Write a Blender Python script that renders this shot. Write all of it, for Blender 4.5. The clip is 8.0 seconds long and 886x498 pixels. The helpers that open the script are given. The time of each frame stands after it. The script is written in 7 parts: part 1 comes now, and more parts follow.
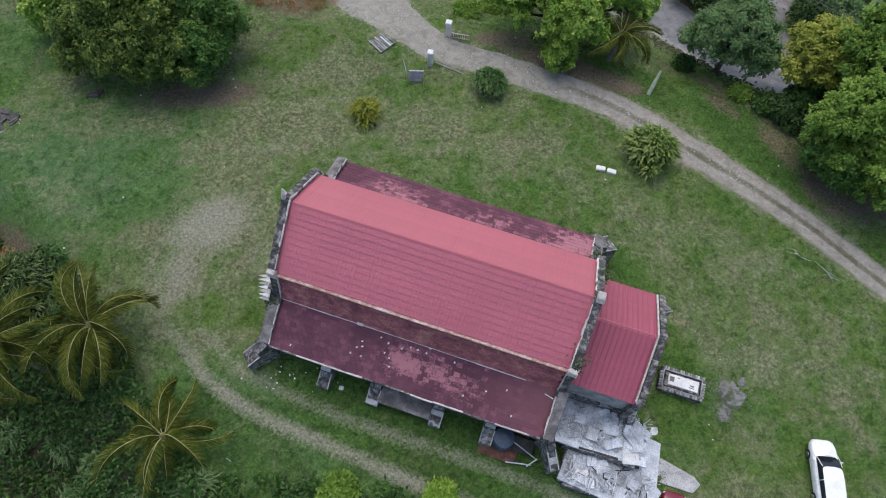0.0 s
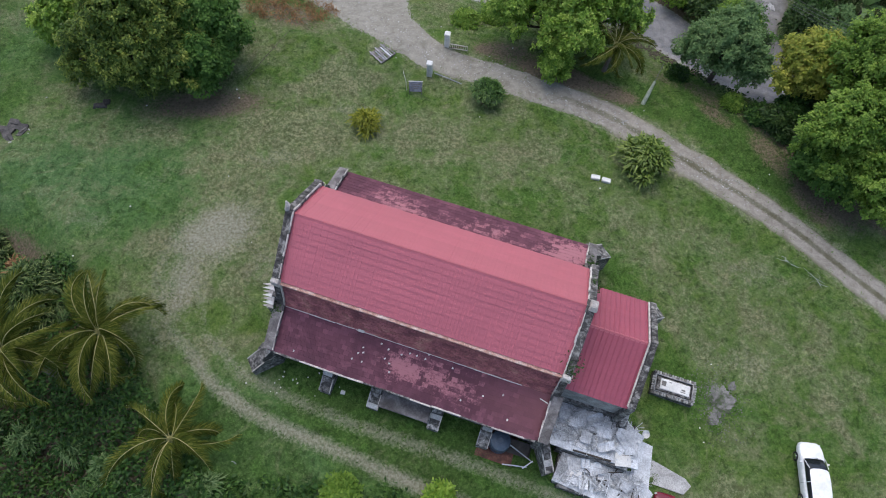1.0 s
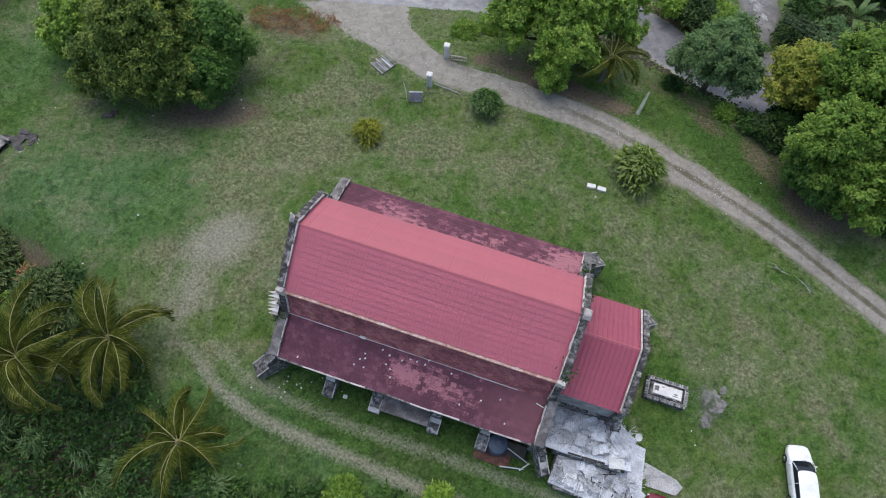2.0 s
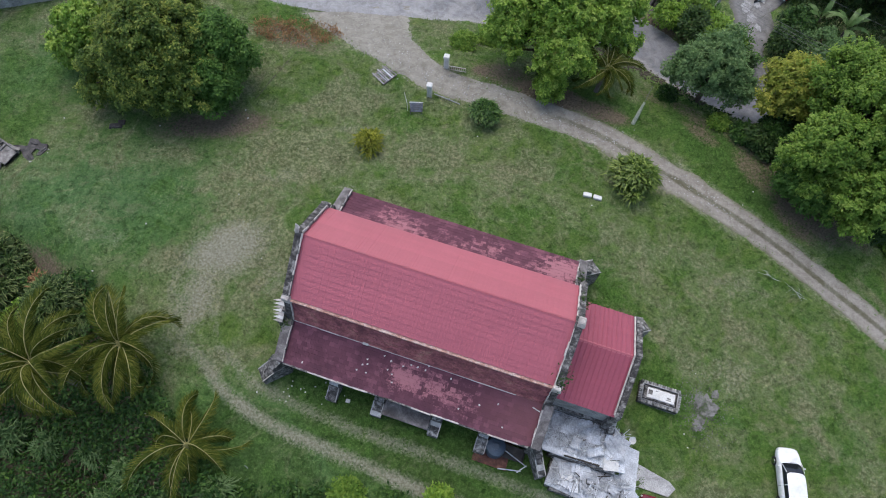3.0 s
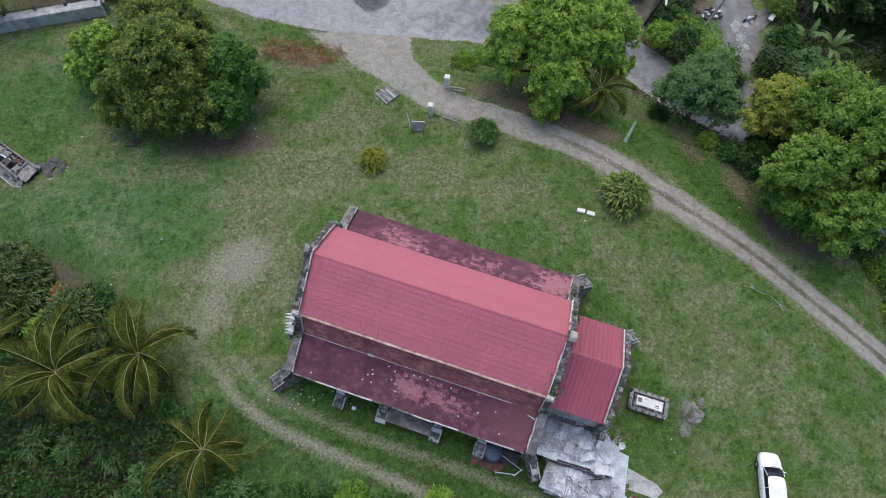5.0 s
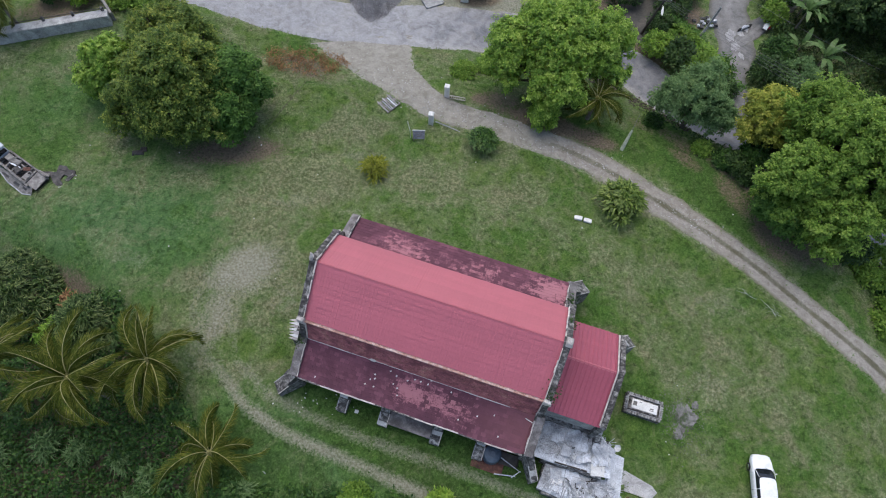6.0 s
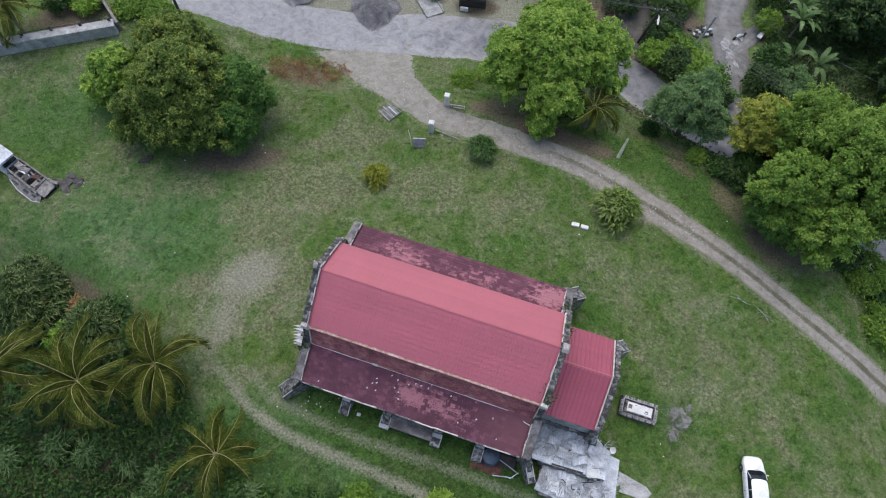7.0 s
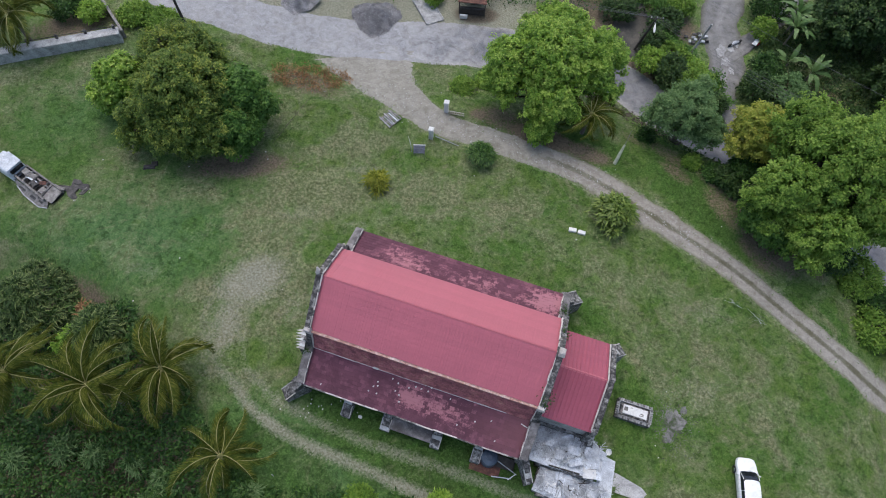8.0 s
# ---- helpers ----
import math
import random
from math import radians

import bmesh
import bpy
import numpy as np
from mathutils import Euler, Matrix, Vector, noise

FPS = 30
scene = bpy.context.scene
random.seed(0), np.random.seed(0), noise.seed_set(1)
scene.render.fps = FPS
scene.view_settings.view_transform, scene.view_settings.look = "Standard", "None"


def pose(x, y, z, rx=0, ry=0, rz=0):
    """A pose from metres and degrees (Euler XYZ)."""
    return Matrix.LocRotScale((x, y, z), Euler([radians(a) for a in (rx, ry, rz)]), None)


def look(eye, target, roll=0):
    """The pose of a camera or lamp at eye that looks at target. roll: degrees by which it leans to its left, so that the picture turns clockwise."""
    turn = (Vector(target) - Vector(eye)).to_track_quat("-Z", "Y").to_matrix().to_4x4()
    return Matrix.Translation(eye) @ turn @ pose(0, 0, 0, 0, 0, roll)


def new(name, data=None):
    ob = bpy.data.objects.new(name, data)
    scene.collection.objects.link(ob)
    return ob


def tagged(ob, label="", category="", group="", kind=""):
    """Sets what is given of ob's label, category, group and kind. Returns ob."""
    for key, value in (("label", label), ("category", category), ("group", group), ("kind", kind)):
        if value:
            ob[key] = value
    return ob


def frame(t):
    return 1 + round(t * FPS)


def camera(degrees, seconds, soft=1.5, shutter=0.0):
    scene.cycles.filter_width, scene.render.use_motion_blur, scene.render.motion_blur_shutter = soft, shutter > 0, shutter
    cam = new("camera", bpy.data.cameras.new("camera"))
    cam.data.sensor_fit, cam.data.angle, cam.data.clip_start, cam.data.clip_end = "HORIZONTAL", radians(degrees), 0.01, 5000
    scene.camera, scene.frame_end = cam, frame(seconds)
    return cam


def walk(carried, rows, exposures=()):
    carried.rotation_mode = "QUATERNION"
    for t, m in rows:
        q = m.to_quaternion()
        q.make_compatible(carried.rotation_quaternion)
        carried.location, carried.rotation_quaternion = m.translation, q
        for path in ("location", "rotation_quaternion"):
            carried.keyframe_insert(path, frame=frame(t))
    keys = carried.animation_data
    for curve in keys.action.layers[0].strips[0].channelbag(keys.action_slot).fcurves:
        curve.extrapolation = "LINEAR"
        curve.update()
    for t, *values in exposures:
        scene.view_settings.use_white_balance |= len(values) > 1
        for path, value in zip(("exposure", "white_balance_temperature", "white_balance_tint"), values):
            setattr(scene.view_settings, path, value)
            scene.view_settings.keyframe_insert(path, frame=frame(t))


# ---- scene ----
cam = camera(69.98, 8.0, 1.0)
TILT, LEAN = -65.00, 3.68   # degrees that the drone's camera looks down and leans to its left
ROWS = [  # seconds, metres: an almost plumb climb
    (0.0, -0.009, -0.004, 42.502),
    (0.5, 0.029, -0.010, 43.169),
    (1.0, 0.054, -0.016, 43.857),
    (1.5, 0.065, -0.024, 44.561),
    (3.0, 0.037, -0.049, 46.724),
    (3.5, 0.012, -0.059, 47.450),
    (4.0, -0.018, -0.070, 48.173),
    (4.5, -0.050, -0.082, 48.892),
    (6.0, -0.144, -0.120, 51.010),
    (6.5, -0.166, -0.134, 51.703),
    (7.0, -0.180, -0.149, 52.391),
    (7.5, -0.183, -0.165, 53.074),
    (8.0, -0.173, -0.181, 53.557),
]
walk(cam, [(t, pose(x, y, z, 90 + TILT, 0, 0) @ pose(0, 0, 0, 0, 0, LEAN)) for t, x, y, z in ROWS])

# ---- light: a bright overcast sky, softest from beyond the church's far side ----
world = bpy.data.worlds.new("overcast_sky")
scene.world = world
world.use_nodes = True
_wn = world.node_tree.nodes
sky = _wn.new("ShaderNodeTexSky")
sky.sky_type, sky.sun_disc = "NISHITA", False
sky.sun_elevation, sky.sun_rotation = radians(69), radians(-15)
sky.air_density, sky.dust_density, sky.ozone_density = 1.0, 3.0, 1.4
world.node_tree.links.new(sky.outputs[0], _wn["Background"].inputs[0])
_wn["Background"].inputs[1].default_value = 0.150
sun = new("sun", bpy.data.lights.new("sun", "SUN"))
sun.data.energy, sun.data.angle, sun.data.color = 0.78, radians(60), (1.0, 0.97, 0.935)
sun.matrix_world = look((-6.0, 22.0, 59.0), (0, 0, 0))
scene.view_settings.exposure = 0.60


# ---- small helpers ----
def sstep(a, b, x):
    q = np.clip((np.asarray(x, float) - a) / (b - a), 0, 1)
    return q * q * (3 - 2 * q)


def gh(x, y):
    """The height of the ground: a knoll under the church, falling to the road, to the east and into the thicket."""
    x, y = np.asarray(x, float), np.asarray(y, float)
    n = sstep(40, 51, y + 0.25 * np.maximum(x, 0)) * sstep(-30, -8, x)
    e = sstep(33, 44, x)
    w = sstep(0, 9, -0.75 * (x + 15) - 0.66 * (y - 6)) * (1 - sstep(16, 26, y))
    k = 2.0 * (1 - sstep(20, 35, y)) * (1 - sstep(-4, 25, x)) * sstep(-45, -30, x)
    return k - 2.8 * np.maximum(n, e) - 4.6 * w


def gz(x, y):
    return float(gh(x, y))


def mesh_of(name, verts, faces, mats=(), idx=None):
    me = bpy.data.meshes.new(name)
    me.from_pydata([tuple(v) for v in verts], [], [tuple(f) for f in faces])
    for m in mats:
        me.materials.append(m)
    if idx is not None:
        me.polygons.foreach_set("material_index", np.asarray(idx, dtype=np.int32))
    me.update()
    return me


def quads(name, v, mats=(), k=4):
    """A mesh of loose faces: v has the shape (faces, k, 3)."""
    v = np.asarray(v, dtype=np.float32)
    n = len(v)
    me = bpy.data.meshes.new(name)
    me.vertices.add(n * k)
    me.vertices.foreach_set("co", v.reshape(-1))
    me.loops.add(n * k)
    me.loops.foreach_set("vertex_index", np.arange(n * k, dtype=np.int32))
    me.polygons.add(n)
    me.polygons.foreach_set("loop_start", np.arange(0, n * k, k, dtype=np.int32))
    for m in mats:
        me.materials.append(m)
    me.update(calc_edges=True)
    return me


def part(name, data, material, parent, label="", at=None):
    """Links a bmesh or a mesh as one mesh object under a thing or under a part."""
    if isinstance(data, bmesh.types.BMesh):
        me = bpy.data.meshes.new(name)
        data.to_mesh(me)
        data.free()
    else:
        me = data
    if material is not None and not me.materials:
        me.materials.append(material)
    ob = new(name, me)
    ob.parent = parent
    if at is not None:
        ob.matrix_basis = at
    return tagged(ob, label)


def thing(name, label, category, at, group="", kind=""):
    ob = new(name)
    ob.empty_display_size = 0.2
    ob.matrix_basis = at
    return tagged(ob, label, category, group, kind)


def block(bm, c, s, m=None, taper=(1, 1), bevel=0.0):
    """A box of size s about c, its top scaled by taper, its edges bevelled."""
    r = bmesh.ops.create_cube(bm, size=1.0)
    vs = r["verts"]
    for v in vs:
        up = v.co.z > 0
        v.co = Vector((v.co.x * s[0] * (taper[0] if up else 1), v.co.y * s[1] * (taper[1] if up else 1), v.co.z * s[2])) + Vector(c)
    if bevel:
        es = list({e for v in vs for e in v.link_edges})
        g = bmesh.ops.bevel(bm, geom=es, offset=bevel, segments=1, affect="EDGES")
        vs = list({v for f in g["faces"] for v in f.verts} | {v for v in vs if v.is_valid})
    if m is not None:
        bmesh.ops.transform(bm, matrix=m, verts=[v for v in vs if v.is_valid])
    return bm


def box_bm(c, s, m=None, taper=(1, 1), bevel=0.0):
    return block(bmesh.new(), c, s, m, taper, bevel)


def tube(bm, pts, radii, n=7, cap=True):
    """A round, tapered tube along points."""
    pts = [Vector(p) for p in pts]
    rings = []
    for i, p in enumerate(pts):
        d = (pts[min(i + 1, len(pts) - 1)] - pts[max(i - 1, 0)]).normalized()
        a = d.orthogonal().normalized() if abs(d.z) > 0.9 else d.cross(Vector((0, 0, 1))).normalized()
        b = d.cross(a)
        rings.append([bm.verts.new(p + radii[i] * (math.cos(t) * a + math.sin(t) * b)) for t in [2 * math.pi * k / n for k in range(n)]])
    for r0, r1 in zip(rings, rings[1:]):
        for k in range(n):
            bm.faces.new((r0[k], r0[(k + 1) % n], r1[(k + 1) % n], r1[k]))
    if cap:
        bm.faces.new(rings[0][::-1])
        bm.faces.new(rings[-1])
    bmesh.ops.recalc_face_normals(bm, faces=bm.faces)
    return bm


def tube_bm(pts, radii, n=7):
    return tube(bmesh.new(), pts, radii, n)


def prism(profile, x0, x1):
    """A solid whose section (y, z) runs from x0 to x1."""
    bm = bmesh.new()
    a = [bm.verts.new((x0, y, z)) for y, z in profile]
    b = [bm.verts.new((x1, y, z)) for y, z in profile]
    bm.faces.new(a)
    bm.faces.new(b[::-1])
    for i in range(len(profile)):
        j = (i + 1) % len(profile)
        bm.faces.new((a[i], b[i], b[j], a[j]))
    bmesh.ops.recalc_face_normals(bm, faces=bm.faces)
    return bm


def spline(pts, step=0.5):
    """Points with even steps on a smooth line through pts (any number of columns)."""
    p = np.array(pts, float)
    p = np.vstack([2 * p[0] - p[1], p, 2 * p[-1] - p[-2]])
    out = []
    for i in range(1, len(p) - 2):
        n = max(2, int(np.linalg.norm(p[i + 1][:2] - p[i][:2]) / step))
        t = np.linspace(0, 1, n, endpoint=False)[:, None]
        out.append(0.5 * (2 * p[i] + (p[i + 1] - p[i - 1]) * t + (2 * p[i - 1] - 5 * p[i] + 4 * p[i + 1] - p[i + 2]) * t ** 2 + (3 * p[i] - p[i - 1] - 3 * p[i + 1] + p[i + 2]) * t ** 3))
    return np.vstack(out + [p[-2][None]])


def near_line(x, y, line):
    """The distance from points to a polyline."""
    best = np.full(np.shape(x), 1e9)
    for a, b in zip(line, line[1:]):
        d = b - a
        q = np.clip(((x - a[0]) * d[0] + (y - a[1]) * d[1]) / max(d @ d, 1e-9), 0, 1)
        best = np.minimum(best, np.hypot(x - a[0] - q * d[0], y - a[1] - q * d[1]))
    return best


# ---- materials ----
def nodes_of(name):
    m = bpy.data.materials.new(name)
    m.use_nodes = True
    return m, m.node_tree.nodes, m.node_tree.links


def noise_node(nt, ln, scale, detail=4, rough=0.6, distort=0.0, where=None):
    n = nt.new("ShaderNodeTexNoise")
    n.inputs["Scale"].default_value, n.inputs["Detail"].default_value = scale, detail
    n.inputs["Roughness"].default_value, n.inputs["Distortion"].default_value = rough, distort
    if where is not None:
        ln.new(where, n.inputs["Vector"])
    return n.outputs["Fac"]


def ramp_node(nt, ln, fac, stops, ease="LINEAR"):
    r = nt.new("ShaderNodeValToRGB")
    r.color_ramp.interpolation = ease
    e = r.color_ramp.elements
    while len(e) < len(stops):
        e.new(0.5)
    for el, (p, c) in zip(e, stops):
        el.position = p
        el.color = (*c, 1) if len(c) == 3 else c
    ln.new(fac, r.inputs[0])
    return r.outputs[0]


def mix_node(nt, ln, fac, a, b, how="MIX"):
    n = nt.new("ShaderNodeMix")
    n.data_type, n.blend_type = "RGBA", how
    for sock, val in ((0, fac), (6, a), (7, b)):
        if hasattr(val, "links"):
            ln.new(val, n.inputs[sock])
        elif sock == 0:
            n.inputs[0].default_value = val
        else:
            n.inputs[sock].default_value = (*val, 1)
    return n.outputs[2]


def math_node(nt, ln, op, a, b=0.0, clamp=False):
    n = nt.new("ShaderNodeMath")
    n.operation, n.use_clamp = op, clamp
    for i, val in enumerate((a, b)):
        if hasattr(val, "links"):
            ln.new(val, n.inputs[i])
        else:
            n.inputs[i].default_value = val
    return n.outputs[0]


def chance(nt, ln):
    """A number of its own for each object and each loose piece."""
    a, b = nt.new("ShaderNodeObjectInfo"), nt.new("ShaderNodeNewGeometry")
    s = math_node(nt, ln, "ADD", a.outputs["Random"], b.outputs["Random Per Island"])
    return math_node(nt, ln, "FRACT", s)


def bump_node(nt, ln, height, strength, dist):
    n = nt.new("ShaderNodeBump")
    n.inputs["Strength"].default_value, n.inputs["Distance"].default_value = strength, dist
    ln.new(height, n.inputs["Height"])
    return n.outputs[0]


def surf(name, cols, scale=1.0, fine=14.0, rough=0.85, bump=0.3, dist=0.02, metal=0.0, vary=0.25, spread=(0.3, 0.7), grain=0.35):
    """A weathered surface: large blotches through cols, fine grain, and a shade of its own for each piece."""
    m, nt, ln = nodes_of(name)
    b = nt["Principled BSDF"]
    pos = nt.new("ShaderNodeNewGeometry").outputs["Position"]
    big = noise_node(nt, ln, scale, 5, 0.62, 0.4, pos)
    k = len(cols)
    col = ramp_node(nt, ln, big, [(spread[0] + (spread[1] - spread[0]) * i / max(k - 1, 1), c) for i, c in enumerate(cols)])
    small = noise_node(nt, ln, fine, 4, 0.7, 0.0, pos)
    shade = ramp_node(nt, ln, small, [(0.3, (1 - grain,) * 3), (0.7, (1 + grain * 0.6,) * 3)])
    col = mix_node(nt, ln, 1.0, col, shade, "MULTIPLY")
    if vary:
        one = ramp_node(nt, ln, chance(nt, ln), [(0, (1 - vary,) * 3), (1, (1 + vary * 0.6,) * 3)])
        col = mix_node(nt, ln, 1.0, col, one, "MULTIPLY")
    ln.new(col, b.inputs["Base Color"])
    b.inputs["Roughness"].default_value, b.inputs["Metallic"].default_value = rough, metal
    if bump:
        ln.new(bump_node(nt, ln, small, bump, dist), b.inputs["Normal"])
    return m


def leaf_mat(name, cols, rough=0.5, glow=0.3, patch=0.35, spec=0.22):
    """Leaves: each its own shade, with larger patches of young and old growth, some light passing through."""
    m, nt, ln = nodes_of(name)
    b = nt["Principled BSDF"]
    pos = nt.new("ShaderNodeNewGeometry").outputs["Position"]
    f = math_node(nt, ln, "ADD", math_node(nt, ln, "MULTIPLY", chance(nt, ln), 0.6), math_node(nt, ln, "MULTIPLY", noise_node(nt, ln, patch, 3, 0.6, 0, pos), 0.8))
    # shifts the ramp: tufts at random, strap leaves darker at base, lighter at tip
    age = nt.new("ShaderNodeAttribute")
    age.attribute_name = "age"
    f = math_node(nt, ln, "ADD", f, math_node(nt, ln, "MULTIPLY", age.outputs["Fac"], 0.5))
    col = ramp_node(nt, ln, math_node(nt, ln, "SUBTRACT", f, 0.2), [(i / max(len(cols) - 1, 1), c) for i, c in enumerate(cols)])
    ln.new(col, b.inputs["Base Color"])
    b.inputs["Roughness"].default_value = rough
    b.inputs["Specular IOR Level"].default_value = spec
    t = nt.new("ShaderNodeBsdfTranslucent")
    ln.new(col, t.inputs[0])
    mx = nt.new("ShaderNodeMixShader")
    mx.inputs[0].default_value = glow
    ln.new(b.outputs[0], mx.inputs[1])
    ln.new(t.outputs[0], mx.inputs[2])
    ln.new(mx.outputs[0], nt["Material Output"].inputs["Surface"])
    return m


def plain(name, col, rough=0.5, metal=0.0, coat=0.0):
    m, nt, ln = nodes_of(name)
    b = nt["Principled BSDF"]
    pos = nt.new("ShaderNodeNewGeometry").outputs["Position"]
    sh = ramp_node(nt, ln, noise_node(nt, ln, 3.0, 4, 0.6, 0, pos), [(0.3, tuple(c * 0.86 for c in col)), (0.7, tuple(min(1, c * 1.08) for c in col))])
    ln.new(sh, b.inputs["Base Color"])
    b.inputs["Roughness"].default_value, b.inputs["Metallic"].default_value, b.inputs["Coat Weight"].default_value = rough, metal, coat
    return m


def grass_colour(nt, ln, pos):
    """Soft patches of lusher, plain and bleached grass, painted shade and haze, dark tufts, straw and brown flecks
    where it is dry.
    """
    big = noise_node(nt, ln, 0.085, 4, 0.55, 0.6, pos)
    mid = noise_node(nt, ln, 0.42, 6, 0.66, 0.8, pos)
    tuft = noise_node(nt, ln, 1.9, 5, 0.68, 0.6, pos)
    fine = noise_node(nt, ln, 5.0, 6, 0.76, 0.4, pos)
    green = ramp_node(nt, ln, fine, [(0.32, (0.060, 0.112, 0.022)), (0.50, (0.100, 0.166, 0.036)), (0.68, (0.154, 0.222, 0.062))])
    moss = ramp_node(nt, ln, fine, [(0.32, (0.044, 0.106, 0.018)), (0.50, (0.074, 0.152, 0.030)), (0.68, (0.120, 0.204, 0.052))])
    deep = ramp_node(nt, ln, fine, [(0.32, (0.060, 0.128, 0.046)), (0.50, (0.092, 0.180, 0.072)), (0.68, (0.146, 0.236, 0.112))])
    pale = ramp_node(nt, ln, fine, [(0.32, (0.120, 0.158, 0.066)), (0.50, (0.176, 0.222, 0.108)), (0.68, (0.258, 0.304, 0.170))])
    green = mix_node(nt, ln, ramp_node(nt, ln, big, [(0.36, (1, 1, 1)), (0.52, (0, 0, 0))]), green, moss)
    lush_shade = nt.new("ShaderNodeAttribute")
    lush_shade.attribute_name = "lush_shade"
    cool = nt.new("ShaderNodeAttribute")
    cool.attribute_name = "cool"
    # shade of the church and trees, put into the grass as a darker green
    shade_green = ramp_node(nt, ln, fine, [(0.34, (0.030, 0.070, 0.014)), (0.50, (0.058, 0.112, 0.026)), (0.66, (0.102, 0.162, 0.048))])
    green = mix_node(nt, ln, math_node(nt, ln, "MULTIPLY", lush_shade.outputs["Fac"], 0.8), green, moss)
    # haze painted over the green as a cooler tint
    green = mix_node(nt, ln, cool.outputs["Fac"], green, deep)
    green = mix_node(nt, ln, math_node(nt, ln, "MULTIPLY", math_node(nt, ln, "SUBTRACT", lush_shade.outputs["Fac"], 0.72), 3.4, True), green, shade_green)
    tan = nt.new("ShaderNodeAttribute")
    tan.attribute_name = "dry"
    blend = math_node(nt, ln, "ADD", math_node(nt, ln, "MULTIPLY", big, 0.45), math_node(nt, ln, "MULTIPLY", mid, 0.85))
    blend = math_node(nt, ln, "ADD", blend, math_node(nt, ln, "MULTIPLY", tan.outputs["Fac"], 0.20))
    blend = math_node(nt, ln, "SUBTRACT", blend, math_node(nt, ln, "MULTIPLY", lush_shade.outputs["Fac"], 0.20))
    dry = ramp_node(nt, ln, blend, [(0.58, (0, 0, 0)), (0.78, (0.95, 0.95, 0.95))])
    grass = mix_node(nt, ln, dry, green, pale)
    thin = noise_node(nt, ln, 0.34, 6, 0.66, 1.2, pos)
    thin = math_node(nt, ln, "ADD", thin, math_node(nt, ln, "MULTIPLY", math_node(nt, ln, "SUBTRACT", tan.outputs["Fac"], lush_shade.outputs["Fac"]), 0.09))
    grass = mix_node(nt, ln, ramp_node(nt, ln, thin, [(0.52, (0, 0, 0)), (0.68, (0.62, 0.62, 0.62))]), grass, ramp_node(nt, ln, fine, [(0.34, (0.146, 0.146, 0.078)), (0.66, (0.286, 0.276, 0.178))]))
    grass = mix_node(nt, ln, ramp_node(nt, ln, thin, [(0.32, (0.70, 0.70, 0.70)), (0.47, (0, 0, 0))]), grass, ramp_node(nt, ln, fine, [(0.38, (0.034, 0.094, 0.016)), (0.62, (0.104, 0.196, 0.044))]))
    clump = ramp_node(nt, ln, tuft, [(0.36, (0.56, 0.62, 0.56)), (0.46, (0.96,) * 3), (0.56, (1.04,) * 3), (0.66, (1.36, 1.28, 1.28))])
    grass = mix_node(nt, ln, 1.0, grass, clump, "MULTIPLY")
    speck = noise_node(nt, ln, 3.4, 5, 0.78, 0.3, pos)
    more = math_node(nt, ln, "MULTIPLY", math_node(nt, ln, "SUBTRACT", dry, 0.30), 0.16)
    hay = math_node(nt, ln, "ADD", speck, more)
    grass = mix_node(nt, ln, ramp_node(nt, ln, hay, [(0.585, (0, 0, 0)), (0.70, (0.5, 0.5, 0.5))]), grass, (0.310, 0.298, 0.175))
    dark = math_node(nt, ln, "SUBTRACT", speck, more)
    grass = mix_node(nt, ln, ramp_node(nt, ln, dark, [(0.36, (0.5, 0.5, 0.5)), (0.43, (0, 0, 0))]), grass, (0.078, 0.084, 0.032))
    return grass, fine, mid


def blade_mat():
    m, nt, ln = nodes_of("grass_blades")
    b = nt["Principled BSDF"]
    pos = nt.new("ShaderNodeNewGeometry").outputs["Position"]
    grass, fine, mid = grass_colour(nt, ln, pos)
    one = ramp_node(nt, ln, chance(nt, ln), [(0, (0.78, 0.80, 0.76)), (0.80, (1.06, 1.06, 1.05)), (1, (1.38, 1.34, 1.28))])
    ln.new(mix_node(nt, ln, 1.0, grass, one, "MULTIPLY"), b.inputs["Base Color"])
    b.inputs["Roughness"].default_value, b.inputs["Specular IOR Level"].default_value = 0.8, 0.1
    return m


def ground_mat():
    m, nt, ln = nodes_of("lawn_grass_and_soil")
    b = nt["Principled BSDF"]
    pos = nt.new("ShaderNodeNewGeometry").outputs["Position"]
    wear = nt.new("ShaderNodeAttribute")
    wear.attribute_name = "wear"
    grass, fine, mid = grass_colour(nt, ln, pos)
    soil = ramp_node(nt, ln, noise_node(nt, ln, 5.0, 6, 0.78, 0.2, pos), [(0.36, (0.185, 0.188, 0.128)), (0.5, (0.275, 0.270, 0.205)), (0.64, (0.380, 0.368, 0.300))])
    earth = nt.new("ShaderNodeAttribute")
    earth.attribute_name = "earth"
    brown = ramp_node(nt, ln, fine, [(0.34, (0.088, 0.072, 0.046)), (0.66, (0.240, 0.192, 0.138))])
    ragged = math_node(nt, ln, "ADD", math_node(nt, ln, "MULTIPLY", fine, 0.9), math_node(nt, ln, "MULTIPLY", mid, 0.7))
    def cut(attr, gain, most):
        d = math_node(nt, ln, "SUBTRACT", math_node(nt, ln, "ADD", attr, ragged), 1.02)
        return math_node(nt, ln, "MULTIPLY", math_node(nt, ln, "MULTIPLY", d, gain, True), most)
    col = mix_node(nt, ln, cut(wear.outputs["Fac"], 1.5, 0.92), grass, soil)
    col = mix_node(nt, ln, cut(earth.outputs["Fac"], 2.4, 1.0), col, brown)
    ln.new(col, b.inputs["Base Color"])
    b.inputs["Roughness"].default_value, b.inputs["Specular IOR Level"].default_value = 0.95, 0.15
    ln.new(bump_node(nt, ln, fine, 1.0, 0.2), b.inputs["Normal"])
    return m


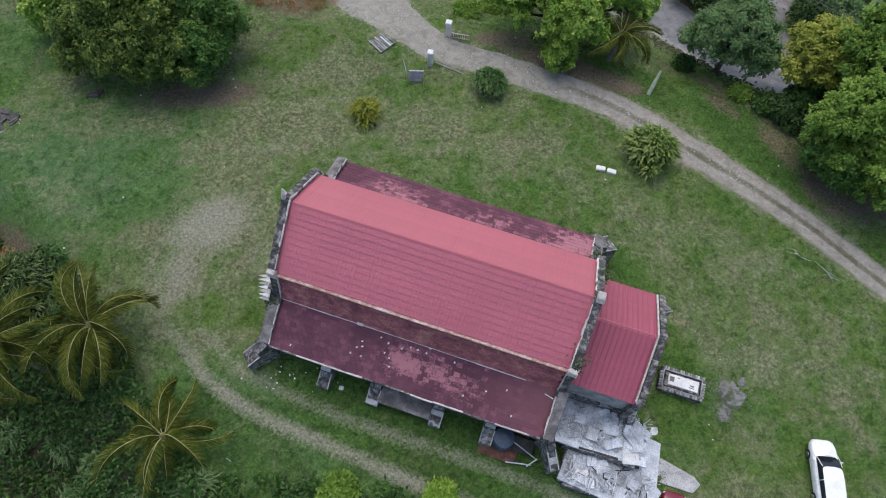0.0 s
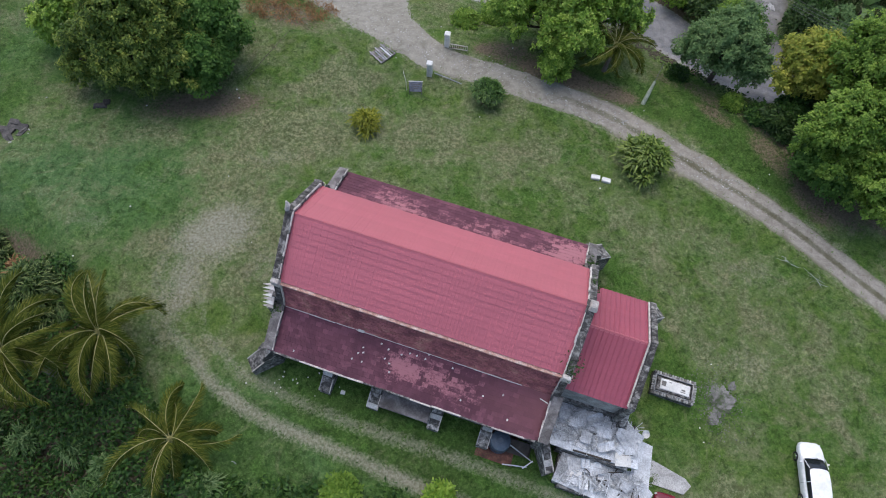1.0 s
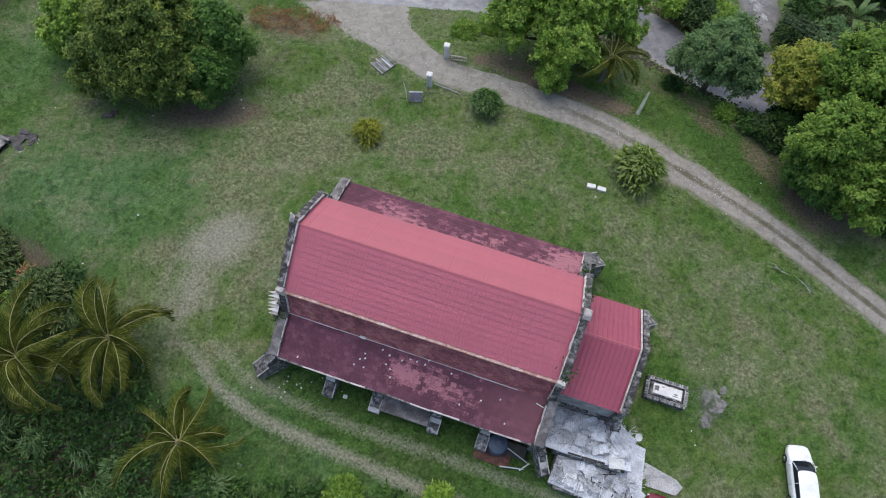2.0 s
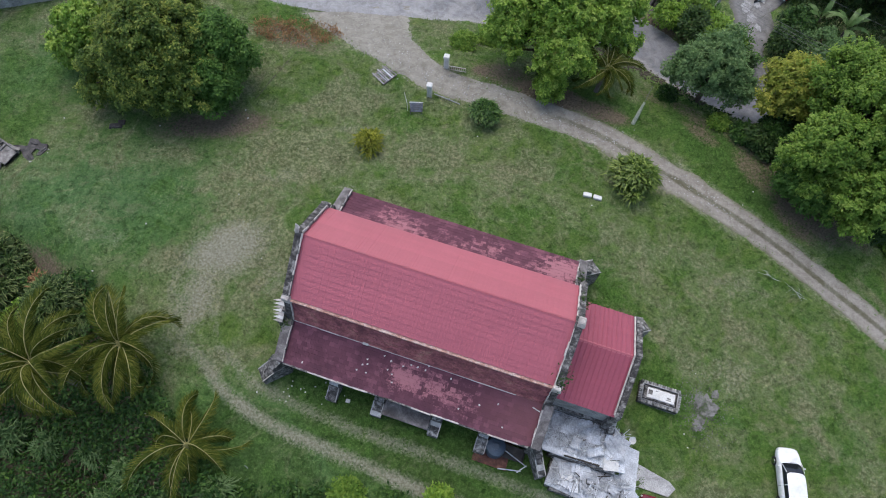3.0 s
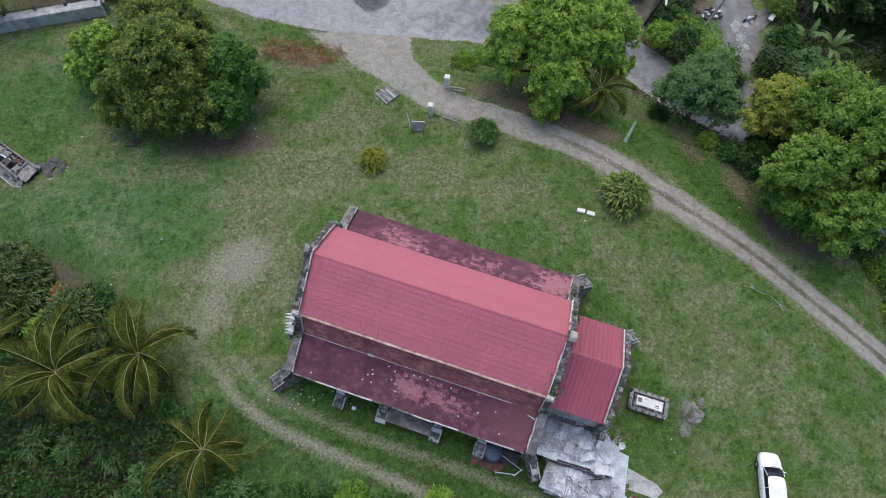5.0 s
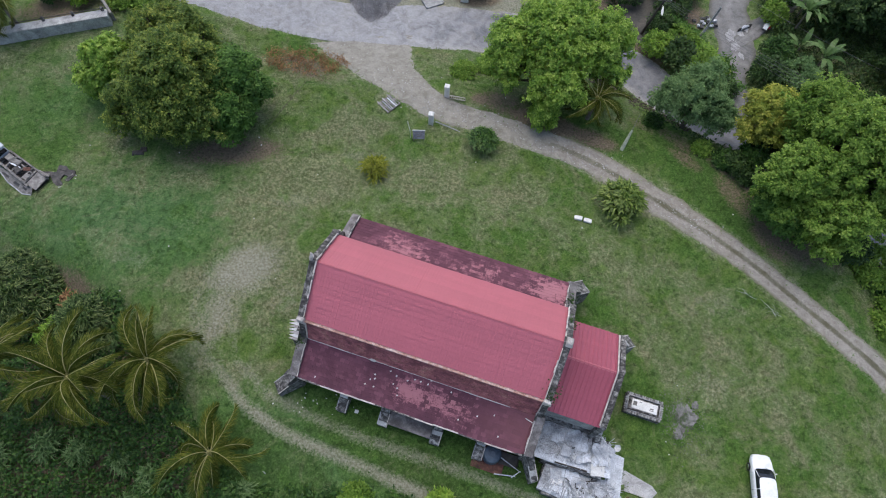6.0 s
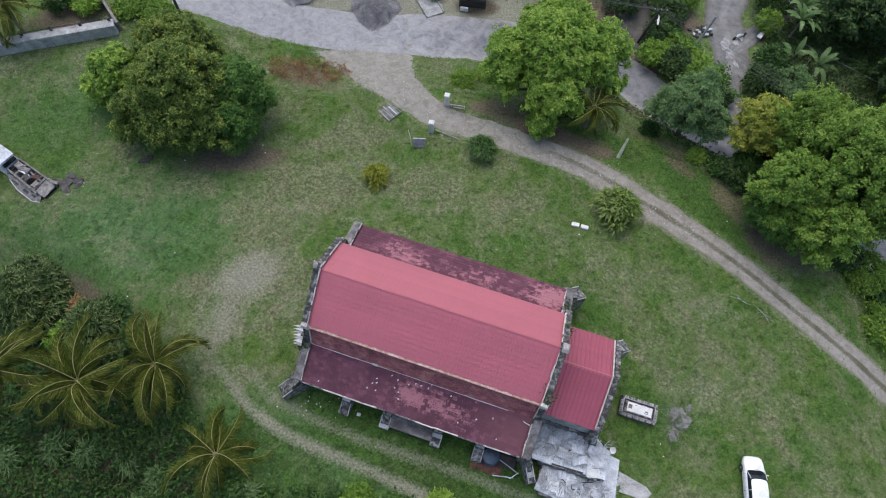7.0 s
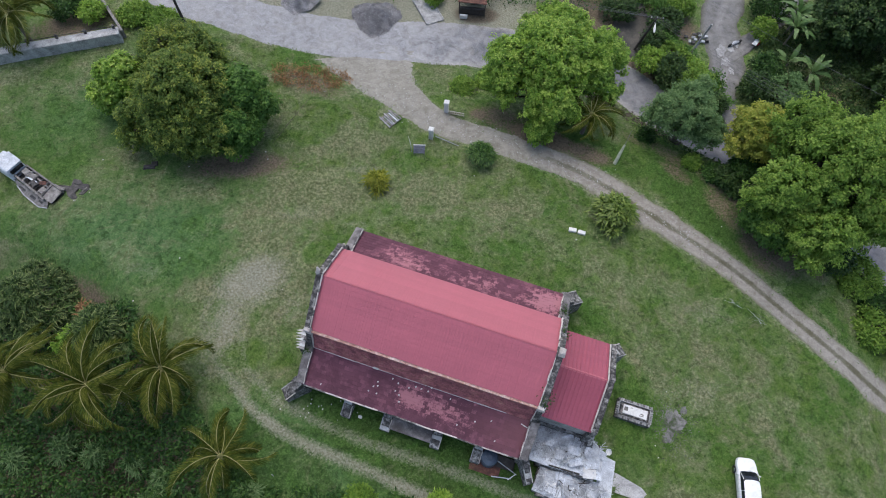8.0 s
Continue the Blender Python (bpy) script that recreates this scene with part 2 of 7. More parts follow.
def lane_mat(name, rut, mid, edge, fleck, dusty=0.0, trodden=(0.250, 0.238, 0.204)):
    """A made surface: two wheel tracks, a middle strip and ragged edges, by the distance across."""
    m, nt, ln = nodes_of(name)
    b = nt["Principled BSDF"]
    pos = nt.new("ShaderNodeNewGeometry").outputs["Position"]
    a = nt.new("ShaderNodeAttribute")
    a.attribute_name = "across"
    fine = noise_node(nt, ln, 6.0, 5, 0.75, 0.3, pos)
    big = noise_node(nt, ln, 0.5, 5, 0.65, 0.6, pos)
    f = math_node(nt, ln, "ADD", a.outputs["Fac"], math_node(nt, ln, "MULTIPLY", math_node(nt, ln, "SUBTRACT", math_node(nt, ln, "ADD", math_node(nt, ln, "MULTIPLY", big, 0.5), math_node(nt, ln, "MULTIPLY", fine, 0.5)), 0.5), 0.5))
    col = ramp_node(nt, ln, f, [(0.10, mid), (0.24, rut), (0.70, rut), (0.97, edge)])
    w = nt.new("ShaderNodeAttribute")
    w.attribute_name = "trodden"
    col = mix_node(nt, ln, math_node(nt, ln, "MULTIPLY", math_node(nt, ln, "ADD", w.outputs["Fac"], math_node(nt, ln, "SUBTRACT", big, 0.62)), 1.6, True), col, trodden)
    shade = ramp_node(nt, ln, fine, [(0.3, (0.78,) * 3), (0.7, (1.17,) * 3)])
    col = mix_node(nt, ln, 1.0, col, shade, "MULTIPLY")
    dirt = ramp_node(nt, ln, noise_node(nt, ln, 1.1, 6, 0.7, 0.8, pos), [(0.36, (0.70, 0.68, 0.64)), (0.52, (1.0,) * 3), (0.66, (1.22, 1.22, 1.22))])
    col = mix_node(nt, ln, 0.8, col, dirt, "MULTIPLY")
    v = nt.new("ShaderNodeTexVoronoi")
    v.inputs["Scale"].default_value = 7.0
    ln.new(pos, v.inputs["Vector"])
    dots = ramp_node(nt, ln, v.outputs["Distance"], [(0.10, (1, 1, 1)), (0.2, (0, 0, 0))])
    dots = mix_node(nt, ln, 1.0, dots, ramp_node(nt, ln, noise_node(nt, ln, 1.7, 3, 0.6, 0, pos), [(0.5, (0, 0, 0)), (0.7, (0.8, 0.8, 0.8))]), "MULTIPLY")
    col = mix_node(nt, ln, dots, col, fleck)
    if dusty:
        dust = ramp_node(nt, ln, noise_node(nt, ln, 0.5, 6, 0.62, 0.8, pos), [(0.42, (0, 0, 0)), (0.66, (dusty,) * 3)])
        col = mix_node(nt, ln, dust, col, (0.40, 0.39, 0.37))
    ln.new(col, b.inputs["Base Color"])
    b.inputs["Roughness"].default_value = 0.9
    ln.new(bump_node(nt, ln, fine, 0.5, 0.04), b.inputs["Normal"])
    return m


def tile_mat():
    """Old red clay tiles: sooty maroon, with patches where the dirt is gone and lichen specks."""
    m, nt, ln = nodes_of("old_maroon_tile")
    b = nt["Principled BSDF"]
    pos = nt.new("ShaderNodeNewGeometry").outputs["Position"]
    one = chance(nt, ln)
    col = ramp_node(nt, ln, one, [(0, (0.118, 0.050, 0.070)), (0.5, (0.146, 0.060, 0.083)), (0.85, (0.172, 0.070, 0.096)), (1, (0.208, 0.088, 0.114))])
    big = noise_node(nt, ln, 0.55, 5, 0.7, 0.6, pos)
    col = mix_node(nt, ln, ramp_node(nt, ln, big, [(0.42, (0, 0, 0)), (0.60, (0.75, 0.75, 0.75))]), col, (0.082, 0.036, 0.052))
    both = math_node(nt, ln, "ADD", math_node(nt, ln, "MULTIPLY", noise_node(nt, ln, 3.2, 6, 0.8, 0.3, pos), 0.5), math_node(nt, ln, "MULTIPLY", noise_node(nt, ln, 9.0, 5, 0.8, 0.3, pos), 0.55))
    ruddy = nt.new("ShaderNodeVectorMath")
    ruddy.operation = "DISTANCE"
    ln.new(pos, ruddy.inputs[0])
    ruddy.inputs[1].default_value = (7.6, 8.6, 5.8)
    near = math_node(nt, ln, "ADD", math_node(nt, ln, "SUBTRACT", 1.0, math_node(nt, ln, "DIVIDE", ruddy.outputs["Value"], 5.5), True), math_node(nt, ln, "SUBTRACT", big, 0.55))
    col = mix_node(nt, ln, math_node(nt, ln, "MULTIPLY", near, 1.1, True), col, (0.210, 0.092, 0.104))
    bare = math_node(nt, ln, "ADD", both, math_node(nt, ln, "MULTIPLY", math_node(nt, ln, "SUBTRACT", one, 0.5), 0.19))
    for spot, reach, much in (((-2.4, 9.7, 5.8), 1.8, 0.40), ((-0.6, 9.2, 5.8), 2.2, 0.31), ((1.8, 8.6, 5.7), 2.5, 0.34), ((-4.1, 21.2, 5.8), 3.0, 0.34), ((-2.3, 20.2, 6.0), 2.2, 0.28), ((0.6, 19.8, 5.8), 2.6, 0.25), ((3.6, 19.1, 5.8), 2.8, 0.31), ((7.3, 18.0, 5.8), 2.6, 0.34), ((9.4, 17.9, 5.6), 2.4, 0.42)):
        d = nt.new("ShaderNodeVectorMath")
        d.operation = "DISTANCE"
        ln.new(pos, d.inputs[0])
        d.inputs[1].default_value = spot
        gain = math_node(nt, ln, "MULTIPLY", math_node(nt, ln, "SUBTRACT", 1.0, math_node(nt, ln, "DIVIDE", d.outputs["Value"], reach), True), much)
        bare = math_node(nt, ln, "ADD", bare, gain)
    col = mix_node(nt, ln, ramp_node(nt, ln, bare, [(0.77, (0, 0, 0)), (0.90, (0.85, 0.85, 0.85))]), col, (0.410, 0.182, 0.212))
    col = mix_node(nt, ln, ramp_node(nt, ln, noise_node(nt, ln, 9.0, 3, 0.6, 0, pos), [(0.70, (0, 0, 0)), (0.78, (0.45, 0.45, 0.45))]), col, (0.32, 0.22, 0.21))
    ln.new(col, b.inputs["Base Color"])
    b.inputs["Roughness"].default_value, b.inputs["Specular IOR Level"].default_value = 0.9, 0.2
    ln.new(bump_node(nt, ln, noise_node(nt, ln, 16, 3, 0.6, 0, pos), 0.35, 0.02), b.inputs["Normal"])
    return m


GRASS = ground_mat()
BLADE = blade_mat()
DRIVE = lane_mat("gravel_drive", (0.262, 0.244, 0.214), (0.105, 0.102, 0.062), (0.140, 0.145, 0.080), (0.50, 0.47, 0.42))
ROAD = lane_mat("worn_asphalt", (0.150, 0.154, 0.166), (0.140, 0.144, 0.158), (0.300, 0.292, 0.275), (0.42, 0.42, 0.41), 0.30, (0.280, 0.283, 0.292))
PATH = lane_mat("dusty_concrete_lane", (0.150, 0.149, 0.146), (0.195, 0.193, 0.188), (0.085, 0.084, 0.062), (0.40, 0.40, 0.39), 0.22)
STONE = surf("weathered_grey_stone", [(0.030, 0.030, 0.029), (0.160, 0.156, 0.150), (0.440, 0.430, 0.410)], 3.2, 18, 0.92, 0.6, 0.04, vary=0.2, spread=(0.36, 0.66), grain=0.5)
DARKSTONE = surf("blackened_coping_stone", [(0.024, 0.023, 0.023), (0.075, 0.072, 0.070), (0.300, 0.290, 0.278)], 2.6, 16, 0.92, 0.6, 0.03, vary=0.12, spread=(0.36, 0.66))
LIME = surf("lime_washed_mortar", [(0.400, 0.365, 0.340), (0.680, 0.645, 0.610)], 2.5, 12, 0.85, 0.3, 0.01, vary=0.2)
SHEET = surf("coral_roof_sheet", [(0.392, 0.096, 0.124), (0.434, 0.108, 0.138)], 0.25, 5, 0.36, 0.05, 0.004, vary=0.05, grain=0.06)
SHEET.node_tree.nodes["Principled BSDF"].inputs["Specular IOR Level"].default_value = 0.85
CRIMSON = surf("crimson_roof_sheet", [(0.300, 0.068, 0.102), (0.330, 0.077, 0.114)], 0.25, 5, 0.5, 0.05, 0.004, vary=0.05, grain=0.06)
TILE = tile_mat()
BANDTILE = surf("rain_stained_brown_tile", [(0.250, 0.084, 0.102), (0.400, 0.142, 0.152), (0.580, 0.300, 0.245)], 0.9, 8, 0.8, 0.3, 0.02, vary=0.3, spread=(0.36, 0.74), grain=0.4)
STAINED = surf("rust_stained_gutter", [(0.260, 0.115, 0.095), (0.460, 0.280, 0.235), (0.620, 0.500, 0.460)], 2.6, 12, 0.8, 0.2, 0.01, vary=0.1)
WORN = surf("grass_grown_concrete", [(0.060, 0.080, 0.040), (0.130, 0.128, 0.120), (0.200, 0.196, 0.188)], 1.6, 9, 0.92, 0.5, 0.03, vary=0.1, spread=(0.38, 0.56))
CONCRETE = surf("rain_stained_concrete", [(0.210, 0.210, 0.205), (0.370, 0.372, 0.368), (0.520, 0.525, 0.520)], 1.3, 11, 0.88, 0.35, 0.02, vary=0.15)
PALECON = surf("bleached_concrete", [(0.400, 0.430, 0.465), (0.580, 0.615, 0.655), (0.720, 0.755, 0.790)], 1.6, 12, 0.88, 0.35, 0.02, vary=0.12)
GALV = surf("galvanised_sheet", [(0.330, 0.355, 0.385), (0.500, 0.530, 0.565), (0.660, 0.690, 0.725)], 1.4, 9, 0.6, 0.2, 0.01, 0.0, 0.3)
TIMBER = surf("grey_weathered_timber", [(0.360, 0.385, 0.415), (0.640, 0.675, 0.710)], 1.6, 22, 0.85, 0.3, 0.01, vary=0.45)
DARKWOOD = surf("dark_wet_timber", [(0.025, 0.022, 0.020), (0.070, 0.060, 0.052)], 2.0, 20, 0.8, 0.3, 0.01)
RUST = surf("rusted_steel", [(0.050, 0.022, 0.016), (0.115, 0.045, 0.030), (0.190, 0.090, 0.066)], 2.5, 14, 0.8, 0.3, 0.01)
BLACKIRON = surf("sooty_iron", [(0.018, 0.018, 0.020), (0.055, 0.052, 0.052), (0.110, 0.105, 0.100)], 3.0, 14, 0.6, 0.3, 0.01, 0.3)
WHITE = surf("chalky_white_paint", [(0.560, 0.560, 0.540), (0.760, 0.760, 0.740)], 1.6, 9, 0.7, 0.15, 0.005, vary=0.08, grain=0.18)
PALEGREEN = surf("lichen_green_concrete", [(0.240, 0.290, 0.210), (0.420, 0.470, 0.370)], 2.5, 12, 0.9, 0.3, 0.01, vary=0)
# damp concrete, with the yard's deep shade put into its colour
DARKYARD = surf("damp_shaded_concrete", [(0.030, 0.031, 0.027), (0.062, 0.060, 0.052), (0.120, 0.108, 0.092)], 0.7, 6, 0.8, 0.3, 0.02, vary=0)
PLASTER = surf("stained_grey_plaster", [(0.070, 0.062, 0.060), (0.150, 0.140, 0.138), (0.280, 0.264, 0.260)], 1.5, 12, 0.9, 0.3, 0.02, vary=0.05, grain=0.3)
DIRTYGREY = surf("grimy_grey_paint", [(0.090, 0.086, 0.080), (0.200, 0.190, 0.178), (0.330, 0.320, 0.305)], 2.2, 12, 0.8, 0.3, 0.01)
TANKBLUE = surf("faded_blue_plastic", [(0.036, 0.056, 0.086), (0.062, 0.092, 0.130)], 1.8, 8, 0.5, 0.08, 0.004, vary=0, grain=0.12)
SLATE = surf("blue_grey_board", [(0.110, 0.120, 0.155), (0.240, 0.255, 0.300)], 2.0, 9, 0.5, 0.1, 0.004, vary=0.1)
BARK = surf("brown_grey_bark", [(0.060, 0.048, 0.036), (0.140, 0.120, 0.095)], 2.0, 16, 0.92, 0.6, 0.03)
PALMBARK = surf("ringed_palm_bark", [(0.120, 0.105, 0.085), (0.230, 0.210, 0.180)], 2.0, 10, 0.92, 0.6, 0.03)
GRAVEL = surf("dark_crushed_stone", [(0.215, 0.210, 0.214), (0.310, 0.304, 0.310), (0.430, 0.424, 0.424)], 1.2, 9, 0.92, 0.9, 0.08, vary=0.4)
MANGO = leaf_mat("mango_leaves", [(0.036, 0.080, 0.014), (0.088, 0.154, 0.028), (0.165, 0.238, 0.045), (0.320, 0.365, 0.070)], 0.45, 0.34, 0.45)
BRIGHT = leaf_mat("bright_broad_leaves", [(0.062, 0.144, 0.017), (0.156, 0.296, 0.037), (0.265, 0.420, 0.060), (0.430, 0.560, 0.115)], 0.42, 0.42, 0.4, 0.3)
BLUEISH = leaf_mat("dull_green_leaves", [(0.062, 0.130, 0.044), (0.128, 0.228, 0.080), (0.215, 0.325, 0.130)], 0.55, 0.36, 0.5)
GOLDEN = leaf_mat("golden_leaves", [(0.120, 0.185, 0.024), (0.260, 0.310, 0.045), (0.440, 0.440, 0.085)], 0.5, 0.3, 0.5)
SPREAD = leaf_mat("spreading_tree_leaves", [(0.056, 0.124, 0.017), (0.125, 0.236, 0.034), (0.205, 0.335, 0.055), (0.310, 0.440, 0.090)], 0.5, 0.40, 0.45)
LEAFMID = leaf_mat("middle_green_leaves", [(0.038, 0.098, 0.018), (0.080, 0.178, 0.032), (0.140, 0.260, 0.050)], 0.5, 0.32, 0.5)
FERN = leaf_mat("pale_fern_blades", [(0.036, 0.082, 0.024), (0.088, 0.158, 0.052), (0.195, 0.275, 0.120)], 0.6, 0.2, 0.7, 0.1)
THICKET = leaf_mat("thicket_leaves", [(0.010, 0.032, 0.007), (0.030, 0.082, 0.015), (0.105, 0.200, 0.040)], 0.5, 0.18, 0.6)
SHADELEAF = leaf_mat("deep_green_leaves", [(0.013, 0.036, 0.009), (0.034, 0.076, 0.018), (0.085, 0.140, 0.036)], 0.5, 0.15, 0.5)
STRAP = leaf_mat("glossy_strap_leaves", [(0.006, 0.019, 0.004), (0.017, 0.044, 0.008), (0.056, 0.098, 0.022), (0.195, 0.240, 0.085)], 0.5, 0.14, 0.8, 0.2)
FROND = leaf_mat("coconut_leaflets", [(0.020, 0.038, 0.006), (0.070, 0.096, 0.014), (0.235, 0.235, 0.052)], 0.6, 0.36, 0.9, 0.06)
RACHIS = surf("yellow_green_midrib", [(0.260, 0.255, 0.090), (0.420, 0.390, 0.170)], 2.0, 10, 0.6, 0, vary=0.2)
BANANA = leaf_mat("banana_leaves", [(0.065, 0.140, 0.040), (0.130, 0.225, 0.075), (0.230, 0.320, 0.140)], 0.4, 0.35, 0.6)
CROTON = leaf_mat("yellow_green_croton", [(0.072, 0.102, 0.010), (0.168, 0.198, 0.018), (0.312, 0.324, 0.034)], 0.45, 0.3, 1.2)
DARKBUSH = leaf_mat("dark_bush_leaves", [(0.014, 0.040, 0.008), (0.046, 0.112, 0.020), (0.150, 0.250, 0.060)], 0.4, 0.2, 0.9, 0.35)
OLIVE = leaf_mat("olive_bush_leaves", [(0.020, 0.050, 0.008), (0.092, 0.156, 0.022), (0.235, 0.310, 0.062)], 0.45, 0.22, 0.9, 0.3)
REDDRY = leaf_mat("dry_brown_brush", [(0.114, 0.065, 0.032), (0.247, 0.135, 0.064), (0.380, 0.234, 0.112)], 0.8, 0.15, 0.8)
CARWHITE = plain("white_car_paint", (0.78, 0.79, 0.80), 0.22, 0.0, 0.6)
CARRED = plain("dark_red_car_paint", (0.16, 0.008, 0.018), 0.25, 0.0, 0.6)
CARGLASS = plain("dark_car_glass", (0.015, 0.018, 0.022), 0.06)
RUBBER = plain("black_rubber", (0.016, 0.016, 0.016), 0.8)
CHROME = plain("bright_metal", (0.62, 0.63, 0.65), 0.25, 1.0)
LAMPGLASS = plain("clear_lamp_glass", (0.55, 0.57, 0.58), 0.1)
WIRE = plain("black_cable", (0.13, 0.13, 0.14), 0.5)

# ---- the ground: one sheet out to the horizon ----
RUT_OUT = spline([(-19.0, 19.5), (-20.0, 17.0), (-19.6, 14.4), (-18.2, 12.3), (-16.4, 10.7), (-15.2, 9.2), (-13.8, 8.2), (-11.5, 6.9), (-9.0, 6.0), (-6.5, 5.2), (-3.9, 4.3), (-1.5, 3.4), (4.0, 1.8), (10.0, 0.0)], 0.8)
RUT_IN = spline([(-16.2, 17.5), (-16.6, 15.0), (-16.0, 12.7), (-14.8, 11.2), (-12.8, 9.6), (-10.6, 8.6), (-8.4, 7.7), (-5.8, 6.9), (-2.5, 6.0), (1.6, 5.0), (5.6, 3.9), (10.0, 2.6), (16.0, 0.5)], 0.8)
DRIVE_LINE = spline([(-9.9, 49.9, 12.5), (-9.0, 47.6, 9.6), (-7.0, 44.2, 6.2), (-4.9, 41.9, 4.4), (-2.3, 39.6, 3.4), (0.1, 38.5, 3.0), (3.0, 37.7, 2.9), (6.8, 36.4, 3.0), (9.4, 35.6, 3.0), (12.2, 34.5, 3.0), (15.1, 32.9, 3.1), (17.9, 30.9, 3.2), (20.6, 29.2, 3.2), (23.0, 27.5, 3.0), (25.5, 25.7, 2.8), (27.8, 23.8, 2.6), (30.1, 21.6, 2.6), (32.3, 19.5, 2.6), (34.6, 17.5, 2.8), (37.2, 15.6, 3.2), (39.8, 13.8, 3.3), (52.0, 6.0, 3.2)], 0.35)
ROAD_LINE = spline([(-75.0, 74.0, 5.5), (-50.0, 62.5, 5.5), (-36.0, 56.0, 5.4), (-27.5, 53.0, 5.2), (-18.5, 51.6, 6.0), (-9.0, 52.0, 6.2), (0.0, 52.2, 6.6), (8.0, 51.8, 6.0), (17.8, 48.9, 5.4), (23.0, 44.0, 5.4), (29.0, 38.8, 5.4), (39.5, 29.6, 4.6), (44.5, 26.6, 4.4), (62.0, 15.0, 4.4)], 0.5)
PATH_LINE = spline([(31.4, 41.0, 2.0), (30.8, 44.4, 2.4), (29.9, 46.6, 3.2), (30.3, 49.0, 3.8), (31.1, 51.6, 4.3), (31.2, 54.0, 4.6), (30.9, 57.5, 4.6), (31.6, 60.0, 4.8), (32.6, 63.0, 5.0), (34.5, 76.0, 5.0)], 0.35)
BRANCH_LINE = spline([(31.4, 52.8, 1.6), (33.2, 54.4, 2.2), (35.4, 56.6, 2.4), (38.2, 59.4, 2.4), (44.0, 66.0, 2.4)], 0.35)


def axis_steps(lo, hi, fine, far):
    core = np.arange(lo, hi + 1e-6, fine)
    out = hi + np.cumsum(np.geomspace(fine * 2, far / 4, 26))
    back = lo - np.cumsum(np.geomspace(fine * 2, far / 4, 26))
    return np.concatenate([back[::-1], core, out])


def lane_gap(x, y, line):
    """How far points lie outside a lane's edge (negative: inside)."""
    at = line[::2]
    d = near_line(x, y, at[:, :2])
    out = d - 1.0
    close = d < 10
    i = np.argmin((x[close][:, None] - at[None, :, 0]) ** 2 + (y[close][:, None] - at[None, :, 1]) ** 2, axis=1)
    out[close] = d[close] - at[i, 2] / 2
    return out


def build_ground():
    xs, ys = axis_steps(-48, 48, 0.3, 900), axis_steps(-6, 60, 0.3, 900)
    gx, gy = np.meshgrid(xs, ys)
    zz = gh(gx, gy)
    rng = np.random.default_rng(5)
    zz = zz + 0.03 * np.sin(gx * 1.7 + 2 * np.sin(gy * 0.9)) * np.sin(gy * 1.3 + gx * 0.4) + rng.normal(0, 0.016, zz.shape)
    # the lanes lie a little sunken, so that their own surfaces show
    for line in (DRIVE_LINE, ROAD_LINE, PATH_LINE, BRANCH_LINE):
        zz = zz - 0.09 * (1 - sstep(-0.7, -0.1, lane_gap(gx, gy, line)))
    n, k = zz.shape
    verts = np.stack([gx, gy, zz], -1).reshape(-1, 3)
    i = np.arange(n * k).reshape(n, k)
    f = np.stack([i[:-1, :-1], i[:-1, 1:], i[1:, 1:], i[1:, :-1]], -1).reshape(-1, 4)
    me = bpy.data.meshes.new("ground")
    me.vertices.add(len(verts))
    me.vertices.foreach_set("co", verts.astype(np.float32).reshape(-1))
    me.loops.add(f.size)
    me.loops.foreach_set("vertex_index", f.astype(np.int32).reshape(-1))
    me.polygons.add(len(f))
    me.polygons.foreach_set("loop_start", np.arange(0, f.size, 4, dtype=np.int32))
    me.update(calc_edges=True)
    wear, earth = bare_soil(gx, gy)
    for name, val in (("wear", wear), ("earth", earth), ("lush_shade", lush_shade_mask(gx, gy)), ("dry", dryness(gx, gy)), ("cool", haze_tint(gx, gy))):
        me.attributes.new(name, "FLOAT", "POINT").data.foreach_set("value", val.astype(np.float32).reshape(-1))
    me.polygons.foreach_set("use_smooth", np.ones(len(f), dtype=bool))
    me.materials.append(GRASS)
    tagged(new("ground", me), "patchy mown lawn with bare wheel ruts and straw-coloured spots", "ground", kind="structure")


def spot(x, y, cx, cy, rx, ry, turn=0.0):
    c, s = math.cos(radians(turn)), math.sin(radians(turn))
    u, v = (x - cx) * c + (y - cy) * s, -(x - cx) * s + (y - cy) * c
    return np.clip(1 - np.hypot(u / rx, v / ry), 0, 1)


def lush_shade_mask(x, y):
    """Where the grass keeps deep green, and church and tree shade is painted in: the strip by the ruts, the drive's
    verge, the western hollow and the lower lawn.
    """
    v = np.zeros_like(x)
    for cx, cy, rx, ry, turn, k in ((-1, 6.0, 16, 6.0, -14, 1.0), (-27, 22.5, 11, 6, 10, .7), (-12, 4.5, 10, 6, -28, .95), (10, 24.5, 10, 3.5, -15, .25), (17, 8, 6, 5, 0, .4), (28, 12, 9, 9, 0, .3), (25, 32.0, 13, 4.5, -48, .92), (16, 36.6, 8, 3.0, -25, .85), (22, 22, 8, 5, -35, .4), (-38, 36, 8, 8, 0, .5)):
        v = np.maximum(v, k * sstep(0, 0.6, spot(x, y, cx, cy, rx, ry, turn)))
    return v


def haze_tint(x, y):
    """Where blue-green haze is painted into the grass colour: the western hollow and the strip below the ruts."""
    v = np.zeros_like(x)
    for cx, cy, rx, ry, turn, k in ((-29, 24, 21, 13, 10, .80), (-36, 38, 16, 12, 0, .5), (-10, 4.0, 17, 8, -24, .75), (6, 2, 16, 7, -10, .5)):
        v = np.maximum(v, k * sstep(0, 0.95, spot(x, y, cx, cy, rx, ry, turn)))
    return v


